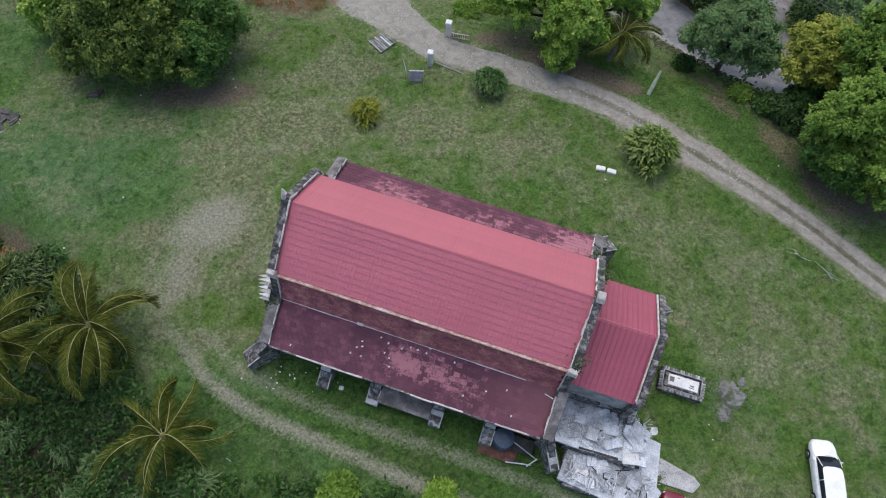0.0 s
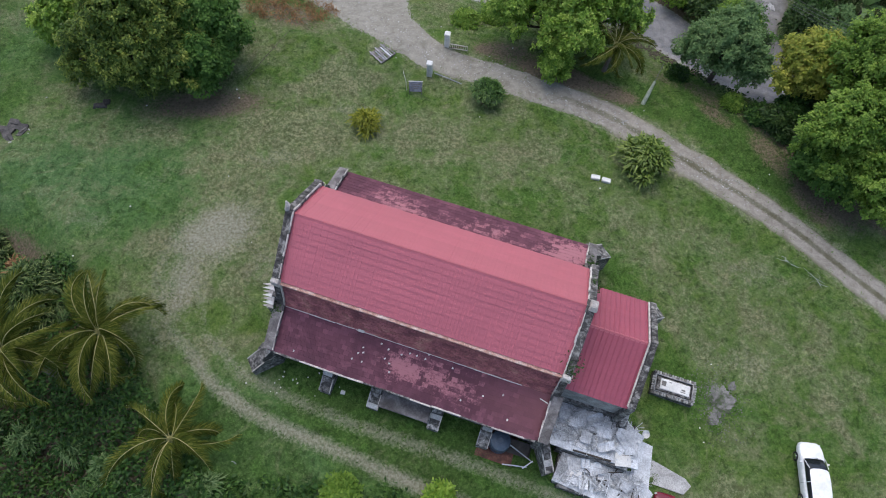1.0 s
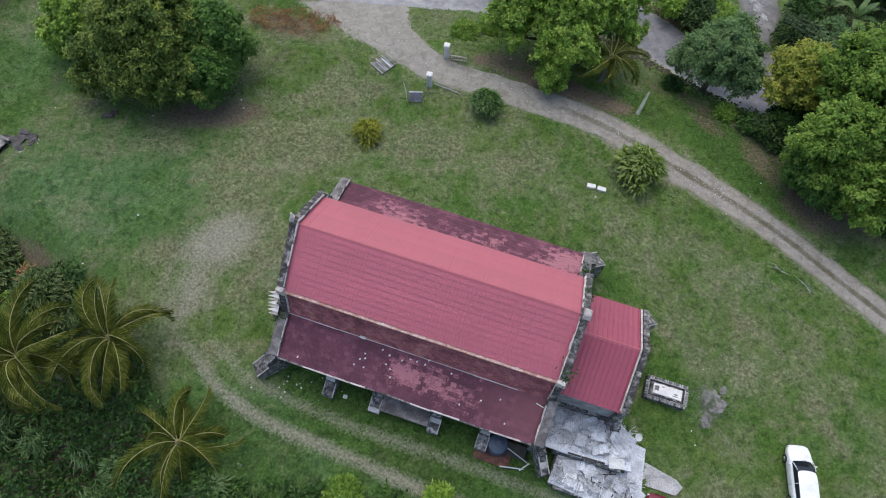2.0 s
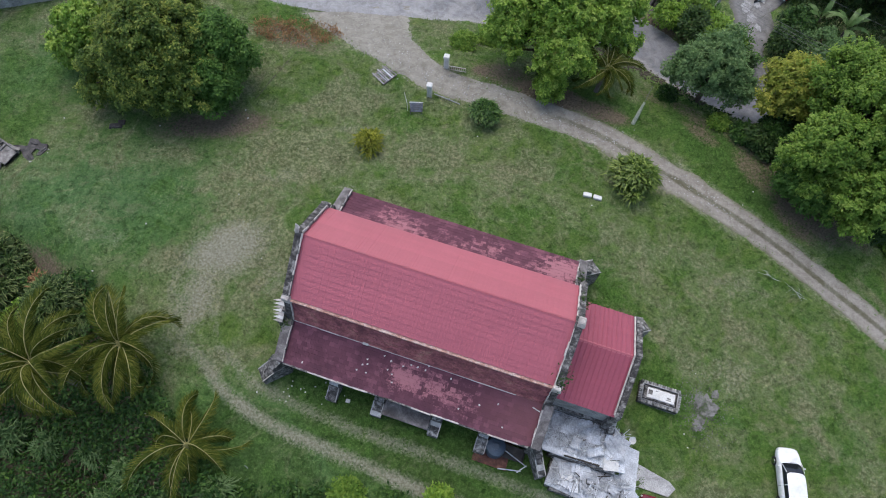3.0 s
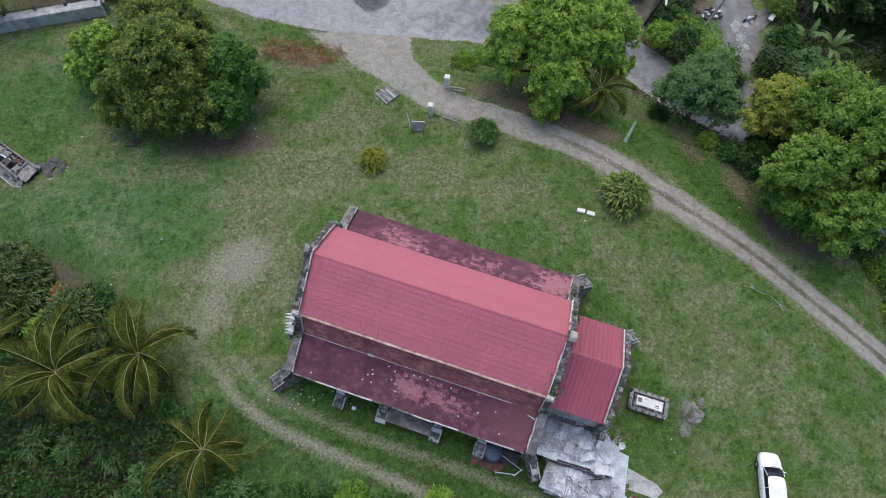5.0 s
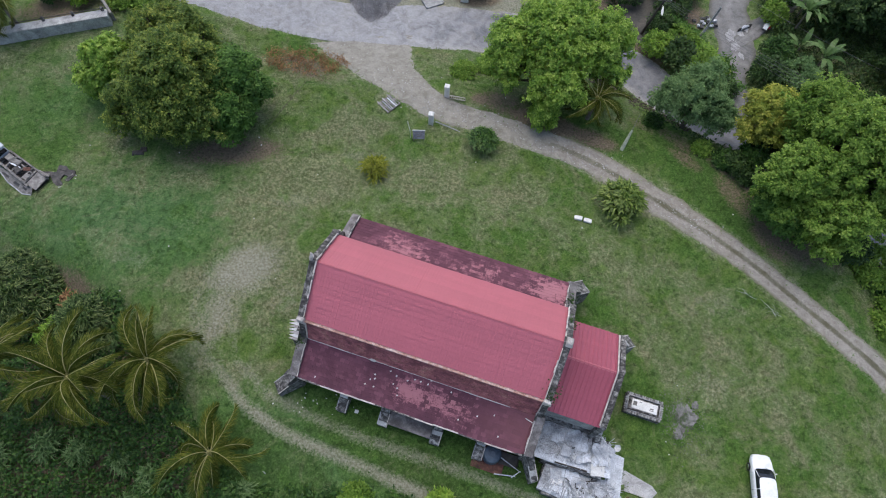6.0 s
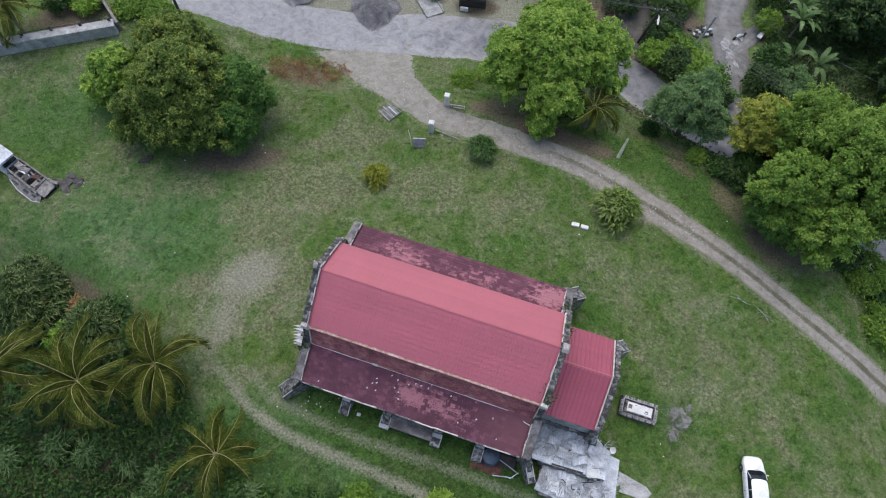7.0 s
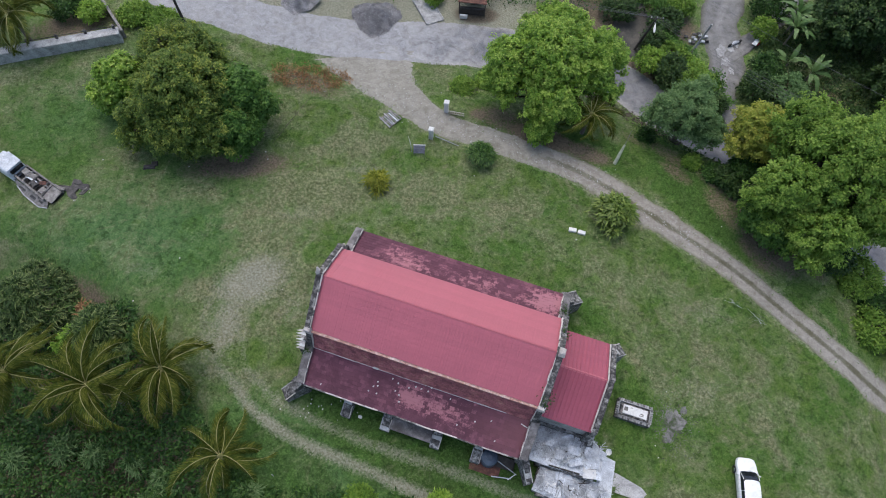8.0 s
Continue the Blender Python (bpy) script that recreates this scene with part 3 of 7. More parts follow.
def dryness(x, y):
    """Where the lawn has bleached to straw, away from the shade."""
    v = np.zeros_like(x)
    for cx, cy, rx, ry, turn, k in DRY_SPOTS:
        v = np.maximum(v, k * sstep(0, 0.7, spot(x, y, cx, cy, rx, ry, turn)))
    return v


def bare_soil(x, y):
    """How far the lawn is worn to pale grit, and how far it shows brown earth."""
    wear = 0.86 * (1 - sstep(0.0, 1.0, near_line(x, y, RUT_OUT[::2]))) * (1 - 0.5 * sstep(8.0, 14.0, y))
    wear = np.maximum(wear, 0.62 * (1 - sstep(0.0, 0.95, near_line(x, y, RUT_IN[::2]))) * (1 - 0.3 * sstep(8.0, 14.0, y)))
    wear = np.maximum(wear, 0.95 * sstep(0, 0.9, spot(x, y, -16.6, 19.6, 5.6, 3.8, 35)))
    wear = np.maximum(wear, 0.70 * sstep(0, 0.9, spot(x, y, -18.2, 15.4, 2.8, 7.0, -10)))
    wear = np.maximum(wear, 0.38 * sstep(0, 0.9, spot(x, y, -12.5, 17.5, 3, 3)))
    for cx, cy, rx, ry, k in ((-14, 27, 4, 2, .36), (-9, 33, 4, 2, .3), (-22, 24, 4, 3, .28), (22, 13, 5, 3, .3), (24, 20, 5, 3, .3), (7, 25, 4, 2, .28), (-8, 26, 3, 1.5, .34), (-26, 20, 4, 2, .3)):
        wear = np.maximum(wear, k * sstep(0, 0.9, spot(x, y, cx, cy, rx, ry)))
    for line in (DRIVE_LINE, ROAD_LINE):
        wear = np.maximum(wear, 0.5 * (1 - sstep(-0.4, 0.9, lane_gap(x, y, line))))
    wear = np.maximum(wear, 1.6 * sstep(0, 0.5, spot(x, y, -12, 58.0, 26, 8.0)))
    earth = np.zeros_like(wear)
    for cx, cy, rx, ry, turn, k in ((-20.6, 32.3, 8, 2.6, 8, .72), (-15.5, 43.5, 6, 2.6, -20, .62), (4.5, 40.4, 5, 2.6, -15, .62), (2.6, 40.6, 1.3, 0.9, 0, 1.2), (9, 38.2, 6, 2.0, -18, .9), (13.5, 36.6, 5, 1.6, -22, .7), (29.5, 31.5, 7, 2.0, -42, .66), (33, 26.5, 5, 1.8, -42, .7), (22.5, 34.9, 3.2, 1.3, -40, .55), (26.8, 31.0, 5.0, 1.7, -58, .58), (29.4, 26.4, 4.0, 1.7, -54, .60),
                                    (21.5, 52.5, 6.5, 5.0, -35, 1.2), (24, 57, 6, 5, 0, 1.0), (15, 57, 9, 6, 0, 1.0), (22, 37.5, 6, 1.6, -48, .5), (27, 33.5, 6, 1.6, -40, .5), (19, 39, 3, 1.2, -45, .5), (39, 47, 7, 5, 0, .8), (30.5, 27.0, 6, 2.0, -45, .7), (2, 57, 4, 2, 0, .8), (-42, 49, 7, 3, 20, .7)):
        earth = np.maximum(earth, k * sstep(0, 0.7, spot(x, y, cx, cy, rx, ry, turn)))
    earth = np.maximum(earth, 0.8 * sstep(1.5, 4, -0.75 * (x + 15) - 0.66 * (y - 6)) * (1 - sstep(17, 22, y)))
    return wear, earth


def build_lane(name, line, material, label, category, lift, seed):
    """A lane laid on the ground, its edges ragged."""
    rng = np.random.default_rng(seed)
    d = np.gradient(line[:, :2], axis=0)
    d /= np.linalg.norm(d, axis=1)[:, None]
    nrm = np.stack([-d[:, 1], d[:, 0]], 1)
    n = 15
    rag = rng.normal(0, 0.05 if name == "road" else 0.10, (len(line), 2))
    rag = sum(np.roll(rag, k, 0) * w for k, w in ((0, 0.5), (1, 0.6), (2, 0.6), (3, 0.5), (4, 0.3)))
    q = np.linspace(-1, 1, n)
    verts, across, trod = [], [], []
    for i, (x, y, w) in enumerate(line):
        for k, s in enumerate(q):
            e = rag[i, 0 if s < 0 else 1] * abs(s) ** 3
            r = s * (w / 2 + e)
            px, py = x + nrm[i, 0] * r, y + nrm[i, 1] * r
            dip = -0.03 * (1 if 0.35 < abs(s) < 0.7 else 0) - 0.075 * (abs(s) > 0.95)
            verts.append((px, py, gz(px, py) + lift + dip))
            across.append(abs(s))
            trod.append(1.0 - 0.8 * float(sstep(2.0, 16.0, px)) if name == "driveway" else 1.0 - float(sstep(-16.0, 14.0, px)) if name == "road" else 0.0)
    faces = [(i * n + k, i * n + k + 1, (i + 1) * n + k + 1, (i + 1) * n + k) for i in range(len(line) - 1) for k in range(n - 1)]
    me = mesh_of(name, verts, [f[::-1] for f in faces], (material,))
    me.attributes.new("across", "FLOAT", "POINT").data.foreach_set("value", np.array(across, np.float32))
    me.attributes.new("trodden", "FLOAT", "POINT").data.foreach_set("value", np.array(trod, np.float32))
    me.polygons.foreach_set("use_smooth", np.ones(len(me.polygons), dtype=bool))
    tagged(new(name, me), label, category, kind="structure")


DRY_SPOTS = ((-13.0, 29.5, 7.5, 4.5, 25, .8), (-17.5, 25.0, 7.0, 4.5, 10, .6), (-15.5, 19.0, 8.0, 6.5, 30, .7), (-10.5, 35.5, 6.0, 3.0, 20, .5), (-2.5, 30.0, 8.0, 4.0, -10, .55), (6.5, 27.5, 7.0, 4.0, -15, .6), (14.0, 22.5, 7.0, 3.5, -25, .45),
             (21.5, 21.5, 7.0, 3.0, -35, .6), (24.0, 13.5, 6.5, 5.0, 0, .6), (19.5, 15.5, 4.5, 3.0, 0, .5), (29.5, 9.5, 4.0, 6.5, 20, .55), (18.0, 3.0, 5.0, 3.5, 0, .4), (-25.5, 27.5, 7.0, 3.0, 15, .4), (-29.0, 22.0, 6.0, 3.0, 0, .35), (-33.0, 32.0, 7.0, 4.0, 15, .3), (-38.0, 41.0, 9.0, 5.0, 15, .45))
build_ground()
build_lane("driveway", DRIVE_LINE, DRIVE, "pale gravel drive with a grassy brown middle", "driveway", 0.035, 1)
build_lane("road", ROAD_LINE, ROAD, "worn grey asphalt road dusted with grit", "road", 0.065, 2)
build_lane("lane", PATH_LINE, PATH, "broken dusty concrete lane", "lane", 0.05, 3)
build_lane("side_lane", BRANCH_LINE, PATH, "narrow dusty side lane leading to the houses", "lane", 0.055, 4)


def build_grass():
    rng = np.random.default_rng(11)
    n = 150000
    x, y = rng.uniform(-46, 44, n), rng.uniform(-3, 49, n)
    wear, earth = bare_soil(x, y)
    keep = rng.uniform(0, 1, n) > 1.5 * np.maximum(wear, earth) - 0.15
    for line in (DRIVE_LINE, ROAD_LINE, PATH_LINE):
        keep &= lane_gap(x, y, line) > rng.uniform(-0.75, 0.2, n)
    lx, ly = (x + 0.17) * math.cos(radians(14.6)) - (y - 14.83) * math.sin(radians(14.6)), (x + 0.17) * math.sin(radians(14.6)) + (y - 14.83) * math.cos(radians(14.6))
    keep &= ~((abs(lx) < 9.4) & (abs(ly) < 6.4)) & ~((lx > 8) & (lx < 14.2) & (ly > -6) & (ly < 3.6))
    x, y = x[keep], y[keep]
    n = len(x)
    p = np.stack([x, y, gh(x, y)], 1)
    out = []
    for k in range(3):
        a = rng.uniform(0, 2 * math.pi, n)
        h, lean, w = rng.uniform(0.04, 0.14, n), rng.uniform(0.06, 0.24, n), rng.uniform(0.018, 0.04, n)
        off = np.stack([rng.normal(0, 0.07, n), rng.normal(0, 0.07, n), np.zeros(n)], 1)
        side = np.stack([-np.sin(a) * w, np.cos(a) * w, np.zeros(n)], 1)
        tip = np.stack([np.cos(a) * lean, np.sin(a) * lean, h], 1)
        b = p + off
        out.append(np.stack([b - side, b + side, b + tip], 1))
    me = quads("grass", np.concatenate(out), (BLADE,), 3)
    for name, val in (("lush_shade", lush_shade_mask(x, y)), ("dry", dryness(x, y)), ("cool", haze_tint(x, y))):
        me.attributes.new(name, "FLOAT", "POINT").data.foreach_set("value", np.tile(np.repeat(val, 3), 3).astype(np.float32))
    tagged(new("grass", me), "short uneven green and straw-coloured grass tufts", "grass", kind="stuff")


build_grass()

# ---- the church ----
SITE = pose(-0.17, 14.83, 0, 0, 0, -14.6)   # axes for what stands round the church
CH = pose(-0.27, 14.45, 0, 0, 0, -15.14)
church = thing("church", "stone church with coral metal nave roof and old maroon-tiled aisles", "church", CH)
HALF = 8.65                       # half the nave's length
KNEE, EAVE, RIDGE = (3.94, 6.40), (3.24, 9.21), (0.0, 11.53)
AISLES = {-1: (6.50, 5.16), 1: (7.0, 5.16)}   # eaves of the near and the far aisle
SKEW = 2.3                        # degrees by which the west gable stands out of square


def gable_profile(up):
    out = {}
    for s in (-1, 1):
        a = AISLES[s]
        out[s] = [(s * (a[0] - 0.1), 0.0), (s * (a[0] - 0.1), a[1] + up), (s * KNEE[0], KNEE[1] + up), (s * EAVE[0], EAVE[1] + up)]
    return out[-1] + [(0, RIDGE[1] + up)] + out[1][::-1]


def west_end(x):
    """The turn of the west gable about its middle; the east one is square."""
    return pose(x, 0, 0, 0, 0, SKEW if x < 0 else 0)


for name, x0, x1 in (("gable_wall", -HALF - 0.48, -HALF), ("gable_wall", HALF, HALF + 0.48)):
    xm = math.copysign(HALF, x0)
    part(name, prism(gable_profile(0.16), x0 - xm, x1 - xm), STONE, church, "weathered grey stone gable wall", at=west_end(xm))
for s in (-1, 1):
    part("side_wall", box_bm((0, s * (AISLES[s][0] - 0.65), 2.4), (2 * HALF, 0.55, 4.8)), STONE, church, "weathered stone side wall")
    part("clerestory_wall", box_bm((0, s * 3.0, 7.0), (2 * HALF, 0.5, 4.0)), STONE, church)
    if s < 0:
        ex, er = -HALF + 0.2, random.Random(5)
        while ex < HALF - 0.4:
            el = min(er.uniform(0.8, 2.4), HALF - 0.1 - ex)
            part("eaves_board", box_bm((el / 2, 0, 0), (el - 0.02, er.uniform(0.09, 0.15), 0.16), bevel=0.02), LIME if er.random() < 0.75 else STONE, church, "chalky flaking eaves board", at=pose(ex, s * (AISLES[s][0] + 0.12) + er.uniform(-0.02, 0.02), AISLES[s][1] - 0.10 + er.uniform(-0.02, 0.02), 0, er.uniform(-0.6, 0.6), er.uniform(-0.7, 0.7)))
            ex += el


part("gutter", box_bm((0, -EAVE[0] - 0.22, EAVE[1] - 0.16), (2 * HALF, 0.24, 0.12), bevel=0.03), STAINED, church, "rust-stained pale gutter under the nave roof")


def slope_matrix(side, p0, p1, x0):
    """Axes for a roof slope from p0 (y, z) down to p1: x along the ridge, y down the slope, z out of it."""
    d = Vector((0, p1[0] - p0[0], p1[1] - p0[1])).normalized()
    ax = Vector((-side_sign(side), 0, 0)) * -1
    nrm = ax.cross(d)
    m = Matrix((ax, d, nrm)).transposed().to_4x4()
    return Matrix.Translation((x0, p0[0], p0[1])) @ m


def side_sign(side):
    return 1 if side > 0 else -1


def sheet_course(length, depth, rib, seed, proud=0.005, mat=None):
    """One course of pressed roof sheet: ribs run down it, its lower lip stands proud and drops."""
    rng = np.random.default_rng(seed)
    xs = []
    x = 0.0
    while x < length:
        xs += [(x, 0.0), (x + rib * 0.55, 0.0), (x + rib * 0.7, proud), (x + rib * 0.85, proud)]
        x += rib
    xs = [(min(a, length), b) for a, b in xs] + [(length, 0.0)]
    rows = ((0.0, 0.0), (depth, 0.040), (depth + 0.008, -0.010))
    wob = rng.normal(0, 0.0025, len(xs))
    verts = [(a, v, b + z + wob[i]) for v, z in rows for i, (a, b) in enumerate(xs)]
    n = len(xs)
    faces = [(r * n + i, r * n + i + 1, (r + 1) * n + i + 1, (r + 1) * n + i) for r in range(2) for i in range(n - 1)]
    return mesh_of("roof_sheet", verts, faces, (mat or SHEET,))


def sheet_slope(parent, side, p0, p1, x0, x1, depth, rib, seed, proud=0.005, mat=None):
    """side +1: the slope that falls to +y."""
    run = math.hypot(p1[0] - p0[0], p1[1] - p0[1])
    n = round(run / depth)
    step = run / n
    me = sheet_course(x1 - x0, step, rib, seed, proud, mat)
    m = slope_matrix(side, p0, p1, x0 if side > 0 else x1)
    for i in range(n):
        part("roof_sheet", me, SHEET, parent, at=m @ pose(0, i * step, 0.02, 0.15 * math.sin(i * 2.1), 0, 0.02 * math.sin(i * 3.7)))


nave_roof = part("nave_roof", prism([(-EAVE[0] - 0.1, EAVE[1] - 0.2), (-EAVE[0] - 0.1, EAVE[1] - 0.08), (0, RIDGE[1] - 0.03), (EAVE[0] + 0.1, EAVE[1] - 0.08), (EAVE[0] + 0.1, EAVE[1] - 0.2)], -HALF - 0.3, HALF), SHEET, church, "coral red pressed metal roof in stepped courses")
sheet_slope(nave_roof, -1, RIDGE, (-EAVE[0] - 0.12, EAVE[1] - 0.09), -HALF - 0.12, HALF, 0.385, 0.21, 3)
sheet_slope(nave_roof, 1, RIDGE, (EAVE[0] + 0.12, EAVE[1] - 0.09), -HALF - 0.3, HALF, 0.385, 0.21, 4)


def ridge_cap(parent, x0, x1, z, slope, name="ridge_cap"):
    c, s = 0.13 * math.cos(slope), 0.13 * math.sin(slope)
    part(name, prism([(-c, z - s + 0.05), (0, z + 0.07), (c, z - s + 0.05), (c, z - s + 0.03), (0, z + 0.045), (-c, z - s + 0.03)], x0, x1), SHEET, parent)


ridge_cap(nave_roof, -HALF + 0.02, HALF - 0.02, RIDGE[1], math.atan2(RIDGE[1] - EAVE[1], EAVE[0]))

# aisle roofs under old tiles; the upper band below the nave eaves stands steeper
for s in (-1, 1):
    k = [(s * EAVE[0], EAVE[1] - 0.35), (s * KNEE[0], KNEE[1] - 0.06), (s * AISLES[s][0], AISLES[s][1] - 0.06), (s * AISLES[s][0], AISLES[s][1] - 0.2), (s * KNEE[0], KNEE[1] - 0.3), (s * EAVE[0], EAVE[1] - 1.2)]
    part("aisle_roof", prism(k, -HALF - (0.3 if s > 0 else 0), HALF), TILE, church, "sooty maroon clay-tiled aisle roof with bare pink patches")


def box_faces(m, w, d, h):
    c = [m @ Vector(v) for v in ((0, 0, 0), (w, 0, 0), (w, d, 0), (0, d, 0), (0, 0, h), (w, 0, h), (w, d, h), (0, d, h))]
    return [[c[i] for i in f] for f in ((4, 5, 6, 7), (2, 3, 7, 6), (0, 1, 5, 4), (1, 2, 6, 5), (3, 0, 4, 7))]


def tile_slope(side, p0, p1, singles, seed, label, mat=None):
    mat = mat or TILE
    rng = random.Random(seed)
    run = math.hypot(p1[0] - p0[0], p1[1] - p0[1])
    rows = round(run / 0.30)
    step = run / rows
    w = 0.36
    long = 2 * HALF + (0.3 if side > 0 else 0.0)
    cols = int(long / w)
    w = long / cols
    m = slope_matrix(side, p0, p1, HALF - long if side > 0 else HALF)
    loose, count = [], 0
    me = mesh_of("roof_tile", *tile_shape(w - 0.014, step + 0.05), (TILE,))
    for r in range(rows):
        for c in range(cols):
            shift = (w / 2 if r % 2 else 0)
            x = c * w + shift - (w if c * w + shift > long - w * 0.5 else 0) * 0.5
            at = m @ pose(x, r * step, 0.012 + rng.uniform(0, 0.008), -3.2 + rng.uniform(-1.2, 1.2), rng.uniform(-0.8, 0.8), rng.uniform(-0.9, 0.9))
            if singles and count < singles and r >= rows - 7:
                part("roof_tile", me, TILE, church, at=at)
                count += 1
            else:
                loose += box_faces(at, w - 0.012, step + 0.05, 0.03)
    if loose:
        tagged(part("roof_tiles", quads("roof_tiles", loose, (mat,)), mat, church, label), kind="stuff")


def tile_shape(w, d):
    v = [(0, 0, 0), (w, 0, 0), (w, d, 0), (0, d, 0), (0, 0, 0.03), (w, 0, 0.03), (w, d, 0.03), (0, d, 0.03), (w / 2, d + 0.02, 0.024), (w / 2, d + 0.02, 0)]
    f = [(4, 5, 6, 8, 7), (2, 9, 8, 6), (9, 3, 7, 8), (0, 1, 5, 4), (1, 2, 6, 5), (3, 0, 4, 7)]
    return v, f


tile_slope(-1, (-KNEE[0] + 0.02, KNEE[1]), (-AISLES[-1][0] - 0.05, AISLES[-1][1] - 0.04), 300, 1, "sooty maroon clay tiles laid in courses")
tile_slope(1, (KNEE[0] - 0.02, KNEE[1]), (AISLES[1][0] + 0.05, AISLES[1][1] - 0.04), 0, 2, "maroon clay tiles with flaking pink patches")
tile_slope(-1, (-EAVE[0] - 0.02, EAVE[1] - 0.22), (-KNEE[0], KNEE[1] + 0.02), 0, 3, "brown-stained clay tiles on the steep upper band", BANDTILE)
tile_slope(1, (EAVE[0] + 0.02, EAVE[1] - 0.22), (KNEE[0], KNEE[1] + 0.02), 0, 4, "brown-stained clay tiles on the steep upper band", BANDTILE)
for fx, fl, fw, fa in ((-7.6, 2.0, 0.03, 0.2), (-6.0, 1.6, 0.045, -0.5), (-4.6, 1.5, 0.025, 0.3), (-1.6, 4.4, 0.026, 0.1), (2.2, 3.4, 0.03, -0.15), (5.3, 3.0, 0.055, 0.1)):
    part("flashing_strip", box_bm((0, 0, 0), (fl, fw * 1.7, 0.05), bevel=0.008), WHITE, church, "thin white strip along the break of the aisle roof", at=pose(fx, -KNEE[0] - 0.02, KNEE[1] + 0.055, 0, 0, fa))
part("flashing_strip", box_bm((0, 0, 0), (0.55, 0.06, 0.05)), WHITE, church, at=pose(8.3, -4.40, 6.25, 25, 0, -14))

def coping(x, w, up, seed):
    """Coping stones one by one over a gable, with a lime fillet on the side of the roof."""
    rng = random.Random(seed)
    prof = [(-AISLES[-1][0] - 0.1, AISLES[-1][1] + up), (-KNEE[0], KNEE[1] + up), (-EAVE[0] - 0.05, EAVE[1] + up), (0, RIDGE[1] + up), (EAVE[0] + 0.05, EAVE[1] + up), (KNEE[0], KNEE[1] + up), (AISLES[1][0] + 0.1, AISLES[1][1] + up)]
    inner = -1 if x > 0 else 1
    base, off = west_end(math.copysign(HALF, x)), x - math.copysign(HALF, x)
    out = 1 if x > 0 else -1
    for (y0, z0), (y1, z1) in zip(prof, prof[1:]):
        run = math.hypot(y1 - y0, z1 - z0)
        if abs(y0 + y1) > 2 * KNEE[0]:
            ang = math.degrees(math.atan2(z1 - z0, y1 - y0))
            part("coping_slope", box_bm((out * 0.10, 0, 0), (w + 0.20, run, 0.2), bevel=0.03), PLASTER, church, "grey plastered slope over the aisle gable", at=base @ pose(off, (y0 + y1) / 2, (z0 + z1) / 2, ang, 3 * out, 0))
        n = 0 if abs(y0 + y1) > 2 * KNEE[0] else max(1, round(run / 0.75))
        ang = math.degrees(math.atan2(z1 - z0, y1 - y0))
        for i in range(n):
            q = (i + 0.5) / n
            at = base @ pose(off, y0 + (y1 - y0) * q, z0 + (z1 - z0) * q, ang + rng.uniform(-1.2, 1.2), rng.uniform(-3, 3), rng.uniform(-1.5, 1.5))
            part("coping_stone", box_bm((0, 0, 0), (w * rng.uniform(0.95, 1.05), run / n - 0.004, 0.2 * rng.uniform(0.95, 1.15)), bevel=0.02), DARKSTONE if rng.random() < 0.85 else STONE, church, at=at)
        k = max(2, round(run / 0.45))
        for i in range(k):
            q = (i + 0.5) / k
            at = base @ pose(off, y0 + (y1 - y0) * q, z0 + (z1 - z0) * q, ang + rng.uniform(-2, 2), 0, rng.uniform(-3, 3))
            part("lime_fillet", box_bm((inner * (w / 2 + 0.02 + rng.uniform(-0.02, 0.03)), 0, 0.03), (rng.uniform(0.05, 0.11), run / k * rng.uniform(1.0, 1.06), 0.14), bevel=0.015), LIME if rng.random() < 0.75 else STONE, church, at=at)


coping(-HALF - 0.23, 0.42, 0.24, 1)
coping(HALF + 0.23, 0.42, 0.24, 2)
for sx in (-1, 1):
    for sy in (-1, 1):
        part("kneeler", box_bm((0, 0, 0), (0.62, 0.50, 0.60), bevel=0.05, taper=(0.8, 0.8)), LIME if sy < 0 else STONE, church, "weathered kneeler block", at=west_end(sx * HALF) @ pose(sx * 0.22, sy * 3.45, 9.15, 4, 0, 6 * sy))
part("finial", tube_bm([(0, 0, 0), (0.02, 0, 0.3), (0.10, 0.06, 0.42), (0.02, 0.12, 0.75)], [0.17, 0.11, 0.16, 0.05], 5), LIME, church, "broken white stone finial", at=pose(-HALF - 0.35, 0.0, RIDGE[1] + 0.3))
part("apex_stone", box_bm((0, 0, 0), (0.5, 0.75, 0.4), bevel=0.06, taper=(0.7, 0.5)), LIME, church, "pale apex stone", at=pose(HALF + 0.32, 0, RIDGE[1] + 0.4))


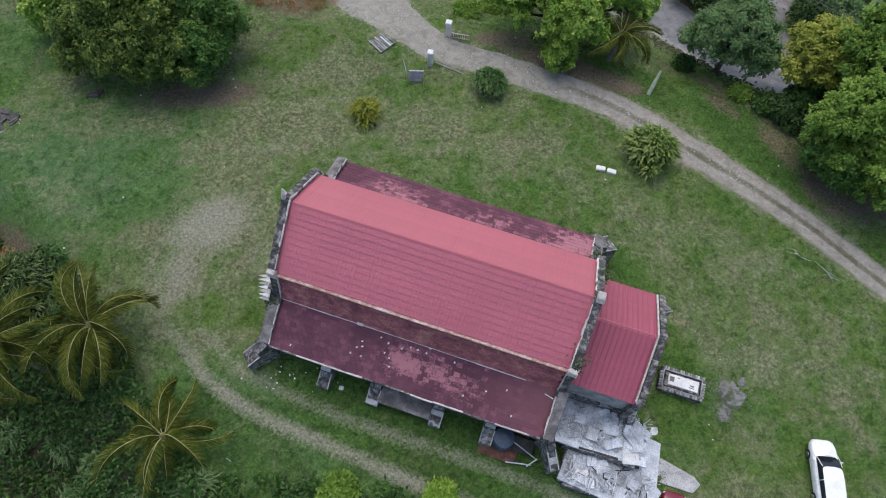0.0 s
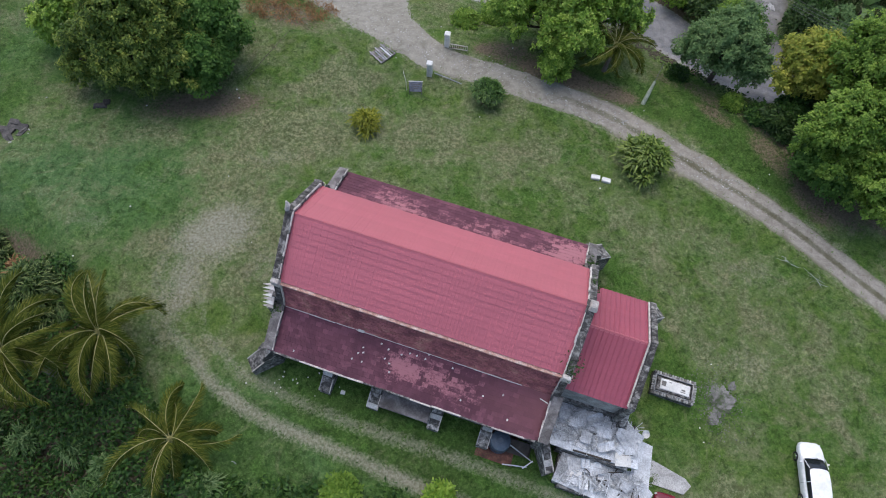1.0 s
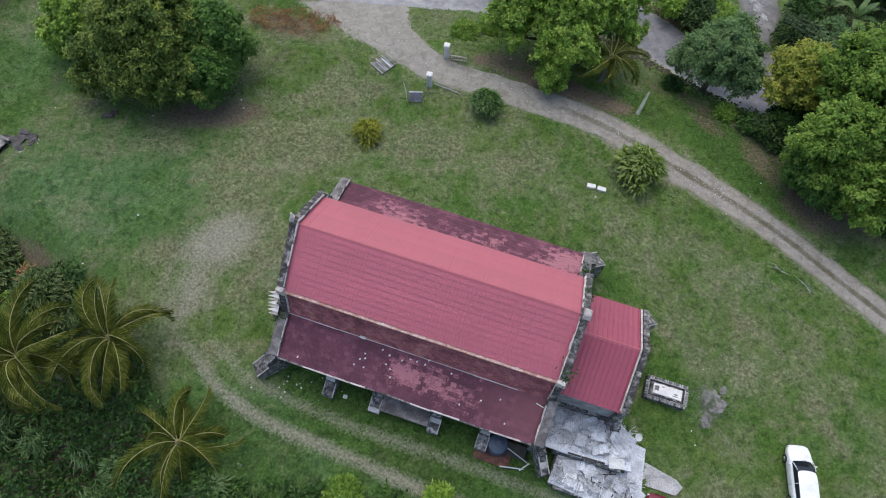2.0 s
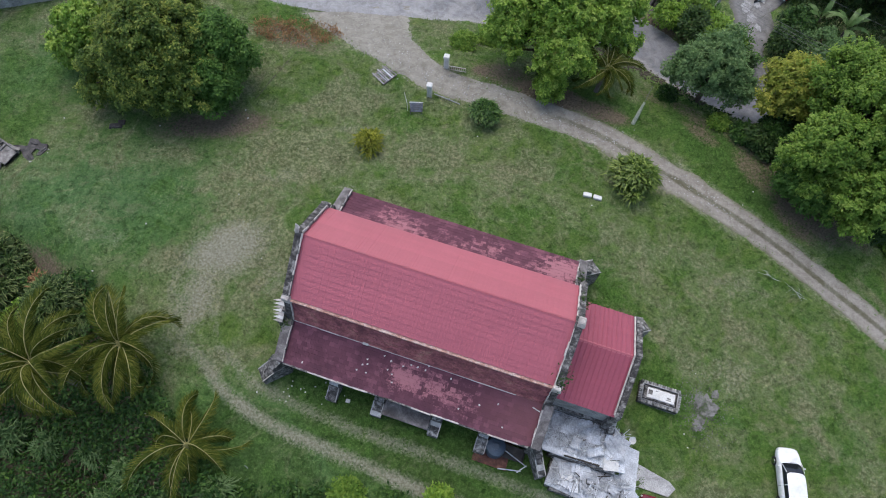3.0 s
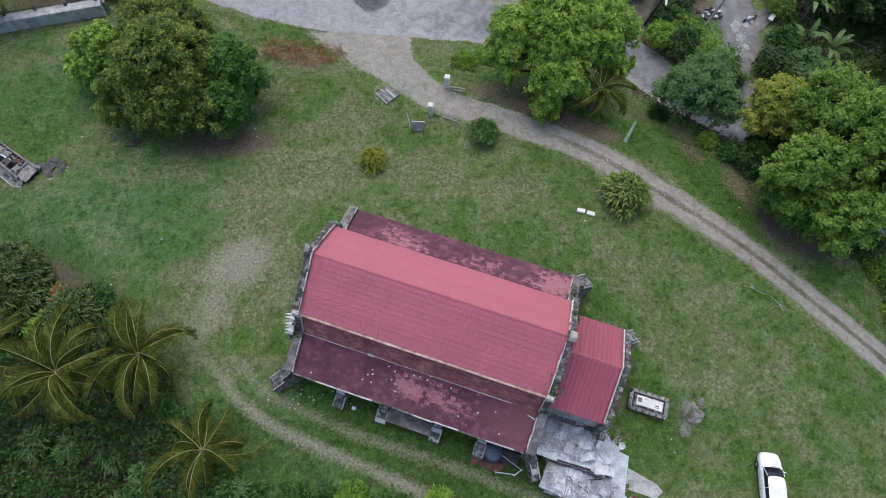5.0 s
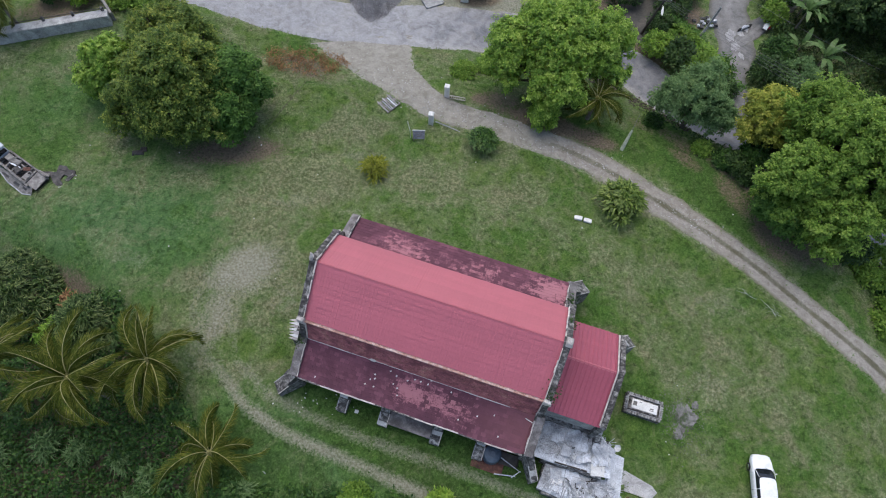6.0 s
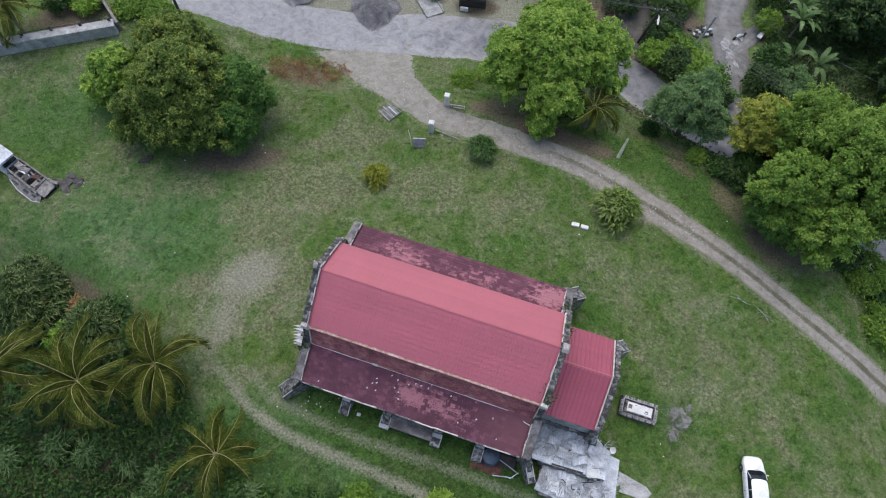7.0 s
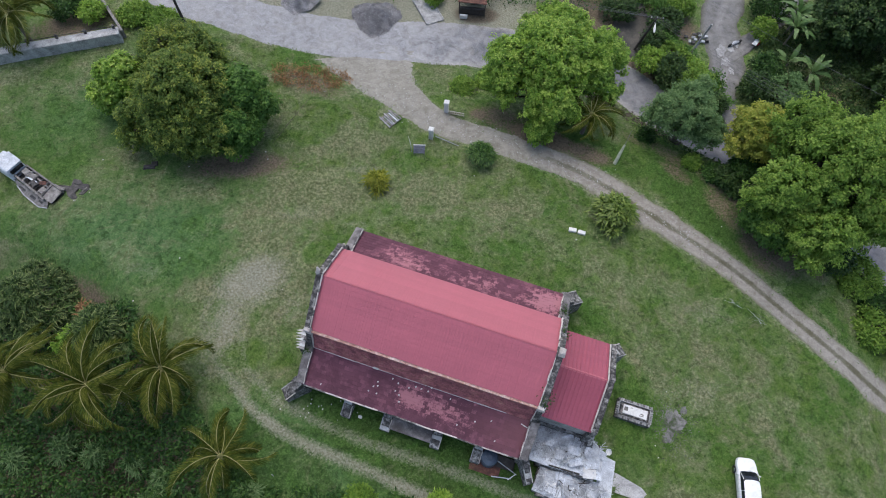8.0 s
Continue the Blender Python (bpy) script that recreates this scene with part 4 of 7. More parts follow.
def buttress(x, y, turn, wide, deep, high, label):
    """A stone buttress: a block with a steep sloping head of weathering slabs, an upper stage, and pale worn rims."""
    rng = random.Random(int(1000 * (x + 50) + y))
    h0, h1 = high * 0.60, high * 0.74
    side = [(0.25, 0.0), (-deep, 0.0), (-deep, h0), (-deep * 0.45, h1), (0.25, h1)]
    b = part("buttress", prism(side, -wide / 2, wide / 2), STONE, church, label, at=pose(x, y, 0, 0, 0, turn))
    part("buttress_upper", prism([(0.25, h1), (-deep * 0.45, h1), (-deep * 0.45, high * 0.82), (0.0, high), (0.25, high)], -wide * 0.44, wide * 0.44), DARKSTONE, b)
    for z0, z1, y0, y1, w in ((h0, h1, -deep, -deep * 0.45, wide), (high * 0.82, high, -deep * 0.45, 0.0, wide * 0.88)):
        run, t = math.hypot(y1 - y0, z1 - z0), math.degrees(math.atan2(z1 - z0, y1 - y0))
        for k in range(3):
            part("weathering_slab", box_bm((0, 0, 0), (w * rng.uniform(1.0, 1.08), run / 3 - 0.01, 0.06), bevel=0.015), (STONE, CONCRETE, STONE, DARKSTONE)[rng.randrange(4)], b, at=pose(rng.uniform(-0.02, 0.02), y0 + (y1 - y0) * (k + 0.5) / 3, z0 + (z1 - z0) * (k + 0.5) / 3 + 0.02, t + rng.uniform(-2, 2), rng.uniform(-2, 2), rng.uniform(-3, 3)))
    for sx in (-1, 1):
        part("worn_rim", box_bm((0, 0, 0), (0.07, math.hypot(deep * 0.55, h1 - h0), 0.09), bevel=0.02), LIME if sx > 0 else CONCRETE, b, at=pose(sx * wide * 0.5, -deep * 0.725, (h0 + h1) / 2 + 0.05, math.degrees(math.atan2(h1 - h0, deep * 0.55)), 0, 0))
    return b


for x, hgt in ((-4.99, 4.1), (-1.69, 4.2), (2.41, 4.2), (5.71, 4.1)):
    buttress(x, -5.9, 0, 0.72, 1.6, hgt, "stained stone buttress with sloping slabs")
    buttress(x, 6.55, 180, 0.72, 1.2, hgt, "stained stone buttress with sloping slabs")
for x, y, t, bw, bd in ((-8.89, -6.29, -45, 0.95, 1.75), (9.06, -6.02, 32, 0.5, 2.0), (8.88, 6.9, 135, 1.15, 1.9), (-9.01, 6.91, -135, 0.8, 1.2)):
    buttress(x, y, t, bw, bd, 4.9, "crumbling diagonal corner buttress of grey stone")
for y in (-3.49, 4.11):
    tb = buttress(-9.2, y, -90, 0.85, 1.0, 7.4, "tall stepped stone buttress")
    for k in range(7 if y < 0 else 0):
        c, q = 0.17, 0.72 - 0.04 * k
        tri = [(-c, 0.15, 0), (c, 0.15, 0), (0.03, -q, 0.02)]
        me = mesh_of("step_slab", [(a, b, h + d) for d in (-0.12, 0) for a, b, h in tri], [(2, 1, 0), (3, 4, 5), (0, 1, 4, 3), (1, 2, 5, 4), (2, 0, 3, 5)], ((LIME, WHITE)[k % 2],))
        part("step_slab", me, LIME, tb, "broken white stepped slab", at=pose(-0.25 + 0.18 * k, -0.05, 7.70 - 0.15 * k, 0, 10, 12))
    for k in range(7 if y > 0 else 0):
        part("step_slab", box_bm((0, 0, 0), (0.8 - 0.03 * k, 0.2, 0.09), bevel=0.02), LIME if k % 2 == 0 else DARKSTONE, tb, at=pose(0.06 * (k % 2), -0.18 - 0.14 * k, 7.5 - 0.26 * k, 22, 0, 4 * (k % 3) - 4))
part("porch_slab", box_bm((0, 0, 0), (3.3, 1.5, 0.2), bevel=0.03), PLASTER, church, "grey concrete porch slab between two buttresses", at=pose(0.36, -6.6, 3.15))
for x in (-1.13, 1.87):
    part("porch_pier", box_bm((0, 0, 1.5), (0.4, 0.4, 3.0), bevel=0.03), STONE, church, at=pose(x, -7.0, 0))

# chancel
CX0, CX1, CHALF, CE, CR = HALF + 0.48, 12.94, 3.38, 6.95, 9.0
for s in (-1, 1):
    part("chancel_wall", box_bm(((CX0 + CX1) / 2, s * (CHALF - 0.5), 3.4), (CX1 - CX0, 0.5, 6.8)), CONCRETE, church, "rain-stained plastered chancel wall")
chancel_roof = part("chancel_roof", prism([(-CHALF, CE - 0.2), (-CHALF, CE - 0.06), (0, CR - 0.04), (CHALF, CE - 0.06), (CHALF, CE - 0.2)], CX0, CX1), SHEET, church, "coral red ribbed metal roof of the chancel")
sheet_slope(chancel_roof, -1, (0, CR), (-CHALF - 0.06, CE - 0.05), CX0, CX1, 0.385, 0.30, 5, 0.03, CRIMSON)
sheet_slope(chancel_roof, 1, (0, CR), (CHALF + 0.06, CE - 0.05), CX0, CX1, 0.385, 0.30, 6, 0.03, CRIMSON)
ridge_cap(chancel_roof, CX0, CX1, CR, math.atan2(CR - CE, CHALF))
part("gable_wall", prism([(-CHALF - 0.1, 0), (-CHALF - 0.1, CE + 0.1), (0, CR + 0.15), (CHALF + 0.1, CE + 0.1), (CHALF + 0.1, 0)], CX1, CX1 + 0.42), STONE, church, "stone east gable of the chancel")
_r = random.Random(9)
for s in (-1, 1):
    run, ang = math.hypot(CHALF, CR - CE), math.degrees(math.atan2(CR - CE, CHALF))
    for i in range(6):
        q = (i + 0.5) / 6
        part("coping_stone", box_bm((0, 0, 0), (0.36 * _r.uniform(0.9, 1.1), run / 6 - 0.004, 0.2), bevel=0.02), DARKSTONE if i % 3 else STONE, church, at=pose(CX1 + 0.23, s * CHALF * (1 - q), CE + 0.2 + (CR - CE) * q, -s * ang + _r.uniform(-2, 2), _r.uniform(-2, 2), 0))
    part("lime_fillet", box_bm((0, 0, 0), (0.1, run, 0.12), bevel=0.02), LIME, church, at=pose(CX1 - 0.06, s * CHALF / 2, (CE + CR) / 2 + 0.2, -s * ang, 0, 0))
buttress(CX1 + 0.3, 3.3, 135, 1.0, 1.8, 6.3, "crumbling diagonal buttress of the chancel")
buttress(CX1 + 0.55, -3.15, 20, 0.5, 1.3, 4.6, "dark diagonal buttress of the chancel")

# ---- trees and plants ----
def unit(v):
    return v / np.maximum(np.linalg.norm(v, axis=1)[:, None], 1e-9)


def leaves(rng, p, out, length, width, spread=0.45, droop=0.35, stand=0.0):
    """Leaf quads, folded along the midrib, at points p; their faces look about along out, or, with stand, they grow along it."""
    n = len(p)
    face = unit(out + np.array([0, 0, 0.35]) + rng.normal(0, spread, (n, 3)))
    d = rng.normal(0, 1, (n, 3))
    d = unit(d - face * (d * face).sum(1)[:, None])
    d = unit(d + stand * out)
    d[:, 2] -= droop * rng.uniform(0, 1, n)
    d = unit(d)
    s = unit(np.cross(d, face))
    nrm = np.cross(s, d)
    ln = (length * rng.uniform(0.65, 1.25, n))[:, None]
    wd = (width * rng.uniform(0.7, 1.2, n))[:, None]
    mid = p + d * ln * 0.45
    return np.stack([p, mid + s * wd + nrm * wd * 0.3, p + d * ln - np.array([0, 0, 1]) * ln * 0.12, mid - s * wd + nrm * wd * 0.3], 1)


def crown_points(rng, lobes, n, low=-0.55, shell=0.30, lumps=0.22):
    """Points near the surface of a lumpy crown made of ellipsoid lobes, and the outward directions there."""
    L = np.array(lobes, float)
    area = (L[:, 3] * L[:, 4] + L[:, 3] * L[:, 5] + L[:, 4] * L[:, 5])
    pick = rng.choice(len(L), n * 2, p=area / area.sum())
    d = unit(rng.normal(0, 1, (n * 2, 3)))
    d[:, 2] = np.where(d[:, 2] < low, -d[:, 2], d[:, 2])
    l = L[pick]
    ph = rng.uniform(0, 6, (len(L), 6))[pick]
    bump = np.sin(5 * d[:, 0] + ph[:, 0]) * np.sin(5 * d[:, 1] + ph[:, 1]) + 0.7 * np.sin(9 * d[:, 2] + ph[:, 2]) * np.sin(8 * d[:, 0] + ph[:, 3]) + 0.5 * np.sin(14 * d[:, 1] + ph[:, 4]) * np.sin(13 * d[:, 0] + ph[:, 5])
    r = (1 + lumps * 0.5 * bump) * (1 - shell * rng.uniform(0, 1, n * 2) ** 1.6)
    p = l[:, :3] + d * l[:, 3:] * r[:, None]
    ok = np.ones(n * 2, bool)
    for k, o in enumerate(L):
        q = np.linalg.norm((p - o[:3]) / o[3:], axis=1)
        ok &= (q > 0.72) | (pick == k)
    # gaps
    g = np.sin(p[:, 0] * 1.9 + p[:, 2]) * np.sin(p[:, 1] * 2.1 - p[:, 2] * 0.7) + 0.6 * np.sin(p[:, 0] * 3.7 + 1) * np.sin(p[:, 2] * 3.1 + p[:, 1])
    ok &= (g > -0.75) | (rng.uniform(0, 1, n * 2) < 0.35)
    o = unit(d / l[:, 3:])
    return p[ok][:n], o[ok][:n]


def tree(label, x, y, trunk_r, lobes, sprigs, leaf, material, seed, per=6, category="tree", twig=0.35, extra=None):
    """A tapered trunk with limbs to each lobe and a crown of sprigs of leaves. Lobes are (dx, dy, z, rx, ry, rz), z from the ground."""
    rng = np.random.default_rng(seed)
    z0 = gz(x, y)
    root = thing("tree" if category == "tree" else category.replace(" ", "_"), label, category, pose(x, y, z0))
    fork = min(l[2] - 0.3 * l[5] for l in lobes) * 0.6
    fork = max(0.5, fork)
    bm = bmesh.new()
    tube(bm, [(0, 0, -0.3), (0.05, 0.02, fork * 0.5), (0.1, 0.05, fork)], [trunk_r * 1.5, trunk_r * 1.05, trunk_r * 0.9], 9)
    for l in lobes:
        e = Vector(l[:3])
        m = Vector((l[0] * 0.45, l[1] * 0.45, fork + (l[2] - fork) * 0.6))
        tube(bm, [(0.08, 0.04, fork * 0.9), m, e], [trunk_r * 0.7, trunk_r * 0.4, trunk_r * 0.12], 6)
        for _ in range(4):
            a = unit(rng.normal(0, 1, (1, 3)))[0]
            tip = e + Vector(a * np.array(l[3:]) * 0.8)
            tube(bm, [m.lerp(e, 0.5), m.lerp(tip, 0.6), tip], [trunk_r * 0.25, trunk_r * 0.15, 0.02], 5)
    part("trunk", bm, BARK, root)
    # tufts of leaves at the twigs' ends, some of them well out of the mass
    p, o = crown_points(rng, lobes, sprigs // 5, lumps=0.34)
    p = p + o * rng.normal(0.05, 0.16, len(p))[:, None]
    old = rng.uniform(0, 1, len(p)) ** 1.3
    tuft = 0.30 * rng.uniform(0.7, 1.35, len(p))[:, None]
    sky = o + np.array([0, 0, 0.75])
    vs, age = [], []
    for k in range(per * 4):
        off = unit(rng.normal(0, 1, p.shape) + o * 0.9)
        q = p + off * tuft * rng.uniform(0.25, 1.25, (len(p), 1))
        vs.append(leaves(rng, q, sky + off * 0.7, leaf[0] * 1.2, leaf[1] * 1.2, 0.4, 0.35, 0.3))
        age.append(old - 0.3)
    # an inner mass of shaded leaves
    pi, oi = crown_points(rng, [(*l[:3], l[3] * 0.74, l[4] * 0.74, l[5] * 0.74) for l in lobes], max(200, sprigs // 5), -0.9)
    for k in range(2):
        vs.append(leaves(rng, pi + rng.normal(0, 0.2, pi.shape), oi, leaf[0] * 1.7, leaf[1] * 2.2))
        age.append(np.full(len(pi), 0.0))
    me = quads("crown", np.concatenate(vs), (material,))
    me.attributes.new("age", "FLOAT", "POINT").data.foreach_set("value", np.repeat(np.concatenate(age), 4).astype(np.float32))
    part("crown", me, material, root)
    return root


def lobed(rng, rx, ry, top, low, n, size):
    """n lobes spread over a dome of radii rx, ry between the heights low and top."""
    out = [(0, 0, low + (top - low) * 0.42, rx * 0.62, ry * 0.62, (top - low) * 0.46)]
    for i in range(n):
        a, q = 2 * math.pi * (i * 0.618 + rng.uniform(-0.05, 0.05)), math.sqrt((i + 0.6) / n)
        s = size * rng.uniform(0.6, 1.35)
        q2 = min(q, 1.0)
        z = low + (top - low) * math.sqrt(max(0.05, 1 - 0.86 * q2 * q2)) - s * 0.55
        out.append((math.cos(a) * (rx - s * 0.75) * q2, math.sin(a) * (ry - s * 0.75) * q2, max(z, low + s * 0.4), s, s, s * 0.8))
    return out


def grown(rng, subs, size):
    """Lobes for a crown of several sub-crowns (dx, dy, rx, ry, low, top)."""
    out = []
    for dx, dy, rx, ry, low, top in subs:
        out += [(a + dx, b + dy, *rest) for a, b, *rest in lobed(rng, rx, ry, top, low, max(6, int(rx * ry * 1.5)), size)]
    return out


_r = random.Random(21)
tree("broad olive mango tree with patches of yellowish new leaves", -25.2, 36.4, 0.5, grown(_r, ((0.6, -0.6, 5.2, 4.6, 1.2, 10.4), (0.8, -3.0, 4.4, 2.6, 0.6, 7.4), (-1.5, 4.6, 4.6, 3.0, 1.0, 8.8), (-3.6, -2.0, 2.8, 2.4, 0.6, 6.4)), 1.0), 19000, (0.225, 0.062), MANGO, 31, 6)
tree("smaller bright green tree beside the mango", -32.2, 38.6, 0.25, grown(_r, ((0, 0, 3.0, 2.8, 0.5, 6.4), (-1.6, -0.8, 1.7, 1.6, 0.4, 4.6)), 0.8), 4500, (0.26, 0.085), BRIGHT, 30, 6)
tree("dense green tree merged with the mango", -20.2, 36.4, 0.3, grown(_r, ((0, 0.6, 2.9, 3.4, 0.6, 7.8), (-0.3, -2.2, 2.4, 2.0, 0.4, 6.0)), 0.8), 7500, (0.23, 0.072), LEAFMID, 29, 6)
tree("bright green broad-leaved tree beside the drive", 9.3, 42.6, 0.35, grown(_r, ((0, 0.8, 4.6, 4.6, 3.0, 10.4), (-4.4, 0.4, 2.6, 3.2, 2.4, 8.2), (4.6, 1.6, 3.2, 3.6, 2.8, 8.8), (0.2, -3.2, 2.8, 2.4, 3.2, 7.2), (0.6, 5.0, 4.0, 3.0, 3.0, 8.8), (-0.6, -4.6, 1.2, 1.2, 1.4, 4.0)), 0.95), 22000, (0.20, 0.07), BRIGHT, 32, 7)
tree("dull green feathery tree at the roadside", 23.2, 39.6, 0.22, grown(_r, ((0, 0, 2.8, 2.8, 2.0, 7.2), (-2.4, 0.4, 1.9, 1.9, 1.8, 5.8), (2.0, -1.4, 2.0, 1.8, 1.6, 5.6), (0.8, 2.4, 2.2, 1.8, 2.0, 6.6)), 0.62), 6400, (0.20, 0.058), BLUEISH, 33, 6)
tree("tree with golden yellow foliage", 29.6, 37.6, 0.22, lobed(_r, 3.0, 3.0, 7.4, 2.2, 24, 0.7), 4200, (0.20, 0.07), GOLDEN, 34, 7)
tree("large spreading green tree at the edge of the lawn", 34.2, 31.6, 0.45, grown(_r, ((0, 0, 5.0, 5.0, 3.0, 12.0), (-4.6, -2.0, 3.4, 3.2, 1.6, 9.0), (4.4, 2.6, 3.8, 3.6, 2.6, 10.4), (-1.4, -5.2, 3.6, 3.0, 1.2, 7.6), (-2.0, 4.6, 3.6, 3.2, 2.4, 9.8), (4.4, -3.4, 3.4, 3.0, 1.6, 9.0)), 0.85), 23000, (0.20, 0.068), SPREAD, 35, 8)
tree("low dense green tree below the spreading one", 30.2, 28.6, 0.2, lobed(_r, 3.2, 3.0, 4.6, 0.5, 22, 0.85), 4400, (0.22, 0.07), LEAFMID, 36, 6)
tree("dark tree behind the lane", 46.0, 56.5, 0.35, lobed(_r, 6.5, 6.0, 9.0, 1.0, 18, 2.2), 5200, (0.34, 0.09), SHADELEAF, 37, 5)
tree("dark tree behind the lane", 50.5, 47.0, 0.3, lobed(_r, 5.0, 5.0, 7.0, 1.0, 14, 2.0), 3600, (0.34, 0.09), SHADELEAF, 38, 5)
tree("roadside tree with thin foliage", 46.5, 40.5, 0.25, lobed(_r, 4.5, 4.0, 7.5, 1.4, 12, 1.7), 3200, (0.30, 0.09), SPREAD, 39, 5)


def shrub(label, x, y, r, h, n, material, seed, leaf=(0.3, 0.07), name="shrub", group="", stems=9):
    """A shrub: stems from one foot and leaves that grow up and out, denser towards the rim."""
    rng = np.random.default_rng(seed)
    root = thing(name, label, "shrub", pose(x, y, gz(x, y)), group)
    bm = bmesh.new()
    for k in range(stems):
        a = 2 * math.pi * k / stems + rng.uniform(-0.3, 0.3)
        q = rng.uniform(0.35, 0.75)
        tube(bm, [(0, 0, -0.1), (math.cos(a) * r * q * 0.4, math.sin(a) * r * q * 0.4, h * 0.45), (math.cos(a) * r * q, math.sin(a) * r * q, h * 0.75)], [0.05, 0.03, 0.012], 5)
    part("stems", bm, BARK, root)
    lob = [(0, 0, h * 0.5, r * 0.8, r * 0.8, h * 0.5)] + [(math.cos(a) * r * 0.6, math.sin(a) * r * 0.6, h * rng.uniform(0.35, 0.6), r * 0.42, r * 0.42, h * 0.36) for a in np.linspace(0, 5.6, 8) + rng.uniform(0, 0.5)]
    p, o = crown_points(rng, lob, n, -0.4, 0.5, 0.3)
    vs = [leaves(rng, p + rng.normal(0, 0.1, p.shape), o + np.array([0, 0, 0.4]), leaf[0], leaf[1], 0.5, 0.3, 0.6) for _ in range(4)]
    part("foliage", quads("foliage", np.concatenate(vs), (material,)), material, root)


for k, (x, y, r, h, mt) in enumerate(((21.7, 50.5, 1.7, 2.6, BRIGHT), (24.0, 49.0, 2.0, 2.8, SHADELEAF), (26.2, 47.2, 2.2, 2.8, SPREAD), (28.0, 45.0, 1.6, 2.2, SHADELEAF), (22.5, 53.5, 1.6, 2.2, SHADELEAF), (24.4, 51.4, 1.8, 2.4, SPREAD), (26.4, 49.6, 1.7, 2.2, BRIGHT), (28.0, 47.8, 1.4, 2.0, SPREAD), (24.0, 56.5, 2.0, 2.6, SHADELEAF), (26.0, 59.5, 1.8, 2.4, SPREAD), (18.8, 58.5, 2.2, 2.6, SHADELEAF), (33.4, 47.5, 2.0, 3.0, SHADELEAF), (34.8, 50.5, 1.8, 2.6, THICKET), (36.5, 47.0, 2.3, 3.2, BLUEISH),
                                   (38.5, 45.0, 2.3, 2.6, SHADELEAF), (36.8, 60.0, 2.4, 3.6, THICKET), (35.5, 56.3, 1.4, 2.4, SPREAD), (-43.0, 50.6, 1.7, 2.2, THICKET), (-40.0, 50.2, 1.4, 1.8, BRIGHT), (-35.5, 50.6, 1.8, 1.2, SPREAD), (-32.5, 50.0, 1.8, 1.0, SPREAD), (-3.2, 58.5, 1.0, 1.5, BRIGHT),
                                   (26.3, 34.9, 1.1, 0.9, THICKET), (28.2, 33.2, 1.1, 0.9, SHADELEAF), (20.2, 39.7, 0.9, 0.7, THICKET), (24.3, 36.2, 0.9, 0.8, SPREAD), (39.0, 25.0, 2.3, 1.8, SPREAD), (41.5, 22.5, 2.2, 2.0, THICKET), (40.0, 20.0, 2.2, 1.6, SPREAD), (36.8, 26.6, 1.8, 1.6, SHADELEAF), (43.5, 18.5, 2.4, 1.8, SPREAD),
                                   (0.8, 44.5, 1.3, 0.7, SPREAD), (3.5, 46.0, 1.3, 0.8, SPREAD), (-31.4, 13.7, 1.4, 3.6, BRIGHT), (31.0, 36.6, 1.9, 3.0, SHADELEAF), (29.0, 35.2, 1.5, 2.4, THICKET), (27.4, 34.2, 1.3, 1.7, SHADELEAF), (31.8, 34.6, 1.8, 2.8, SHADELEAF), (32.6, 37.8, 1.8, 2.6, THICKET), (0.8, 2.6, 0.9, 0.8, BRIGHT), (-5.2, 2.4, 1.2, 1.0, SPREAD))):
    shrub("leafy green wild shrub growing in rough grass", x, y, r, h, int(330 * r), mt, 60 + k, (0.34, 0.085), group="wild shrubs")


def strap_clump(label, x, y, r, h, heads, seed, mat=None, blade=(0.55, 0.95), wide=0.045, name="strap_leaf_clump", m=16):
    """A clump of stems that each end in a rosette of long strap leaves."""
    rng = np.random.default_rng(seed)
    mat = mat or STRAP
    tip_tone = 0.55 if mat in (STRAP, FERN) else 0.3
    root = thing(name, label, "shrub", pose(x, y, gz(x, y)), "fern clumps" if name == "fern_clump" else "")
    bm, vs = bmesh.new(), []
    for k in range(heads):
        a, q = rng.uniform(0, 2 * math.pi), math.sqrt(rng.uniform(0, 1))
        c = np.array([math.cos(a) * r * q, math.sin(a) * r * q, h * (1 - 0.55 * q ** 2) * rng.uniform(0.85, 1.1)])
        if k % 3 == 0:
            tube(bm, [(c[0] * 0.3, c[1] * 0.3, -0.2), (c[0] * 0.8, c[1] * 0.8, c[2] * 0.5), tuple(c)], [0.05, 0.04, 0.03], 5)
        az = rng.uniform(0, 2 * math.pi, m)
        el = rng.uniform(0.0, 1.3, m)
        d = np.stack([np.cos(az) * np.cos(el), np.sin(az) * np.cos(el), np.sin(el)], 1)
        ln = rng.uniform(*blade, m)[:, None]
        s = unit(np.cross(d, [0, 0, 1.0])) * wide
        base = np.repeat(c[None], m, 0)
        mid = base + d * ln * 0.55
        tip = base + d * ln * np.array([1, 1, 0.6]) - np.array([0, 0, 0.12])
        vs += [np.stack([base - s * 0.6, base + s * 0.6, mid + s, mid - s], 1), np.stack([mid - s, mid + s, tip + s * 0.15, tip - s * 0.15], 1)]
    part("stems", bm, BARK, root)
    me = quads("leaves", np.concatenate(vs), (mat,))
    # leaf colour runs from darker at the base to lighter at the tip
    tips = np.concatenate([np.tile([-0.35, -0.35, 0.0, 0.0], m), np.tile([0.0, 0.0, tip_tone, tip_tone], m)] * heads)
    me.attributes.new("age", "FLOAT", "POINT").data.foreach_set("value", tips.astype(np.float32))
    part("leaves", me, mat, root)


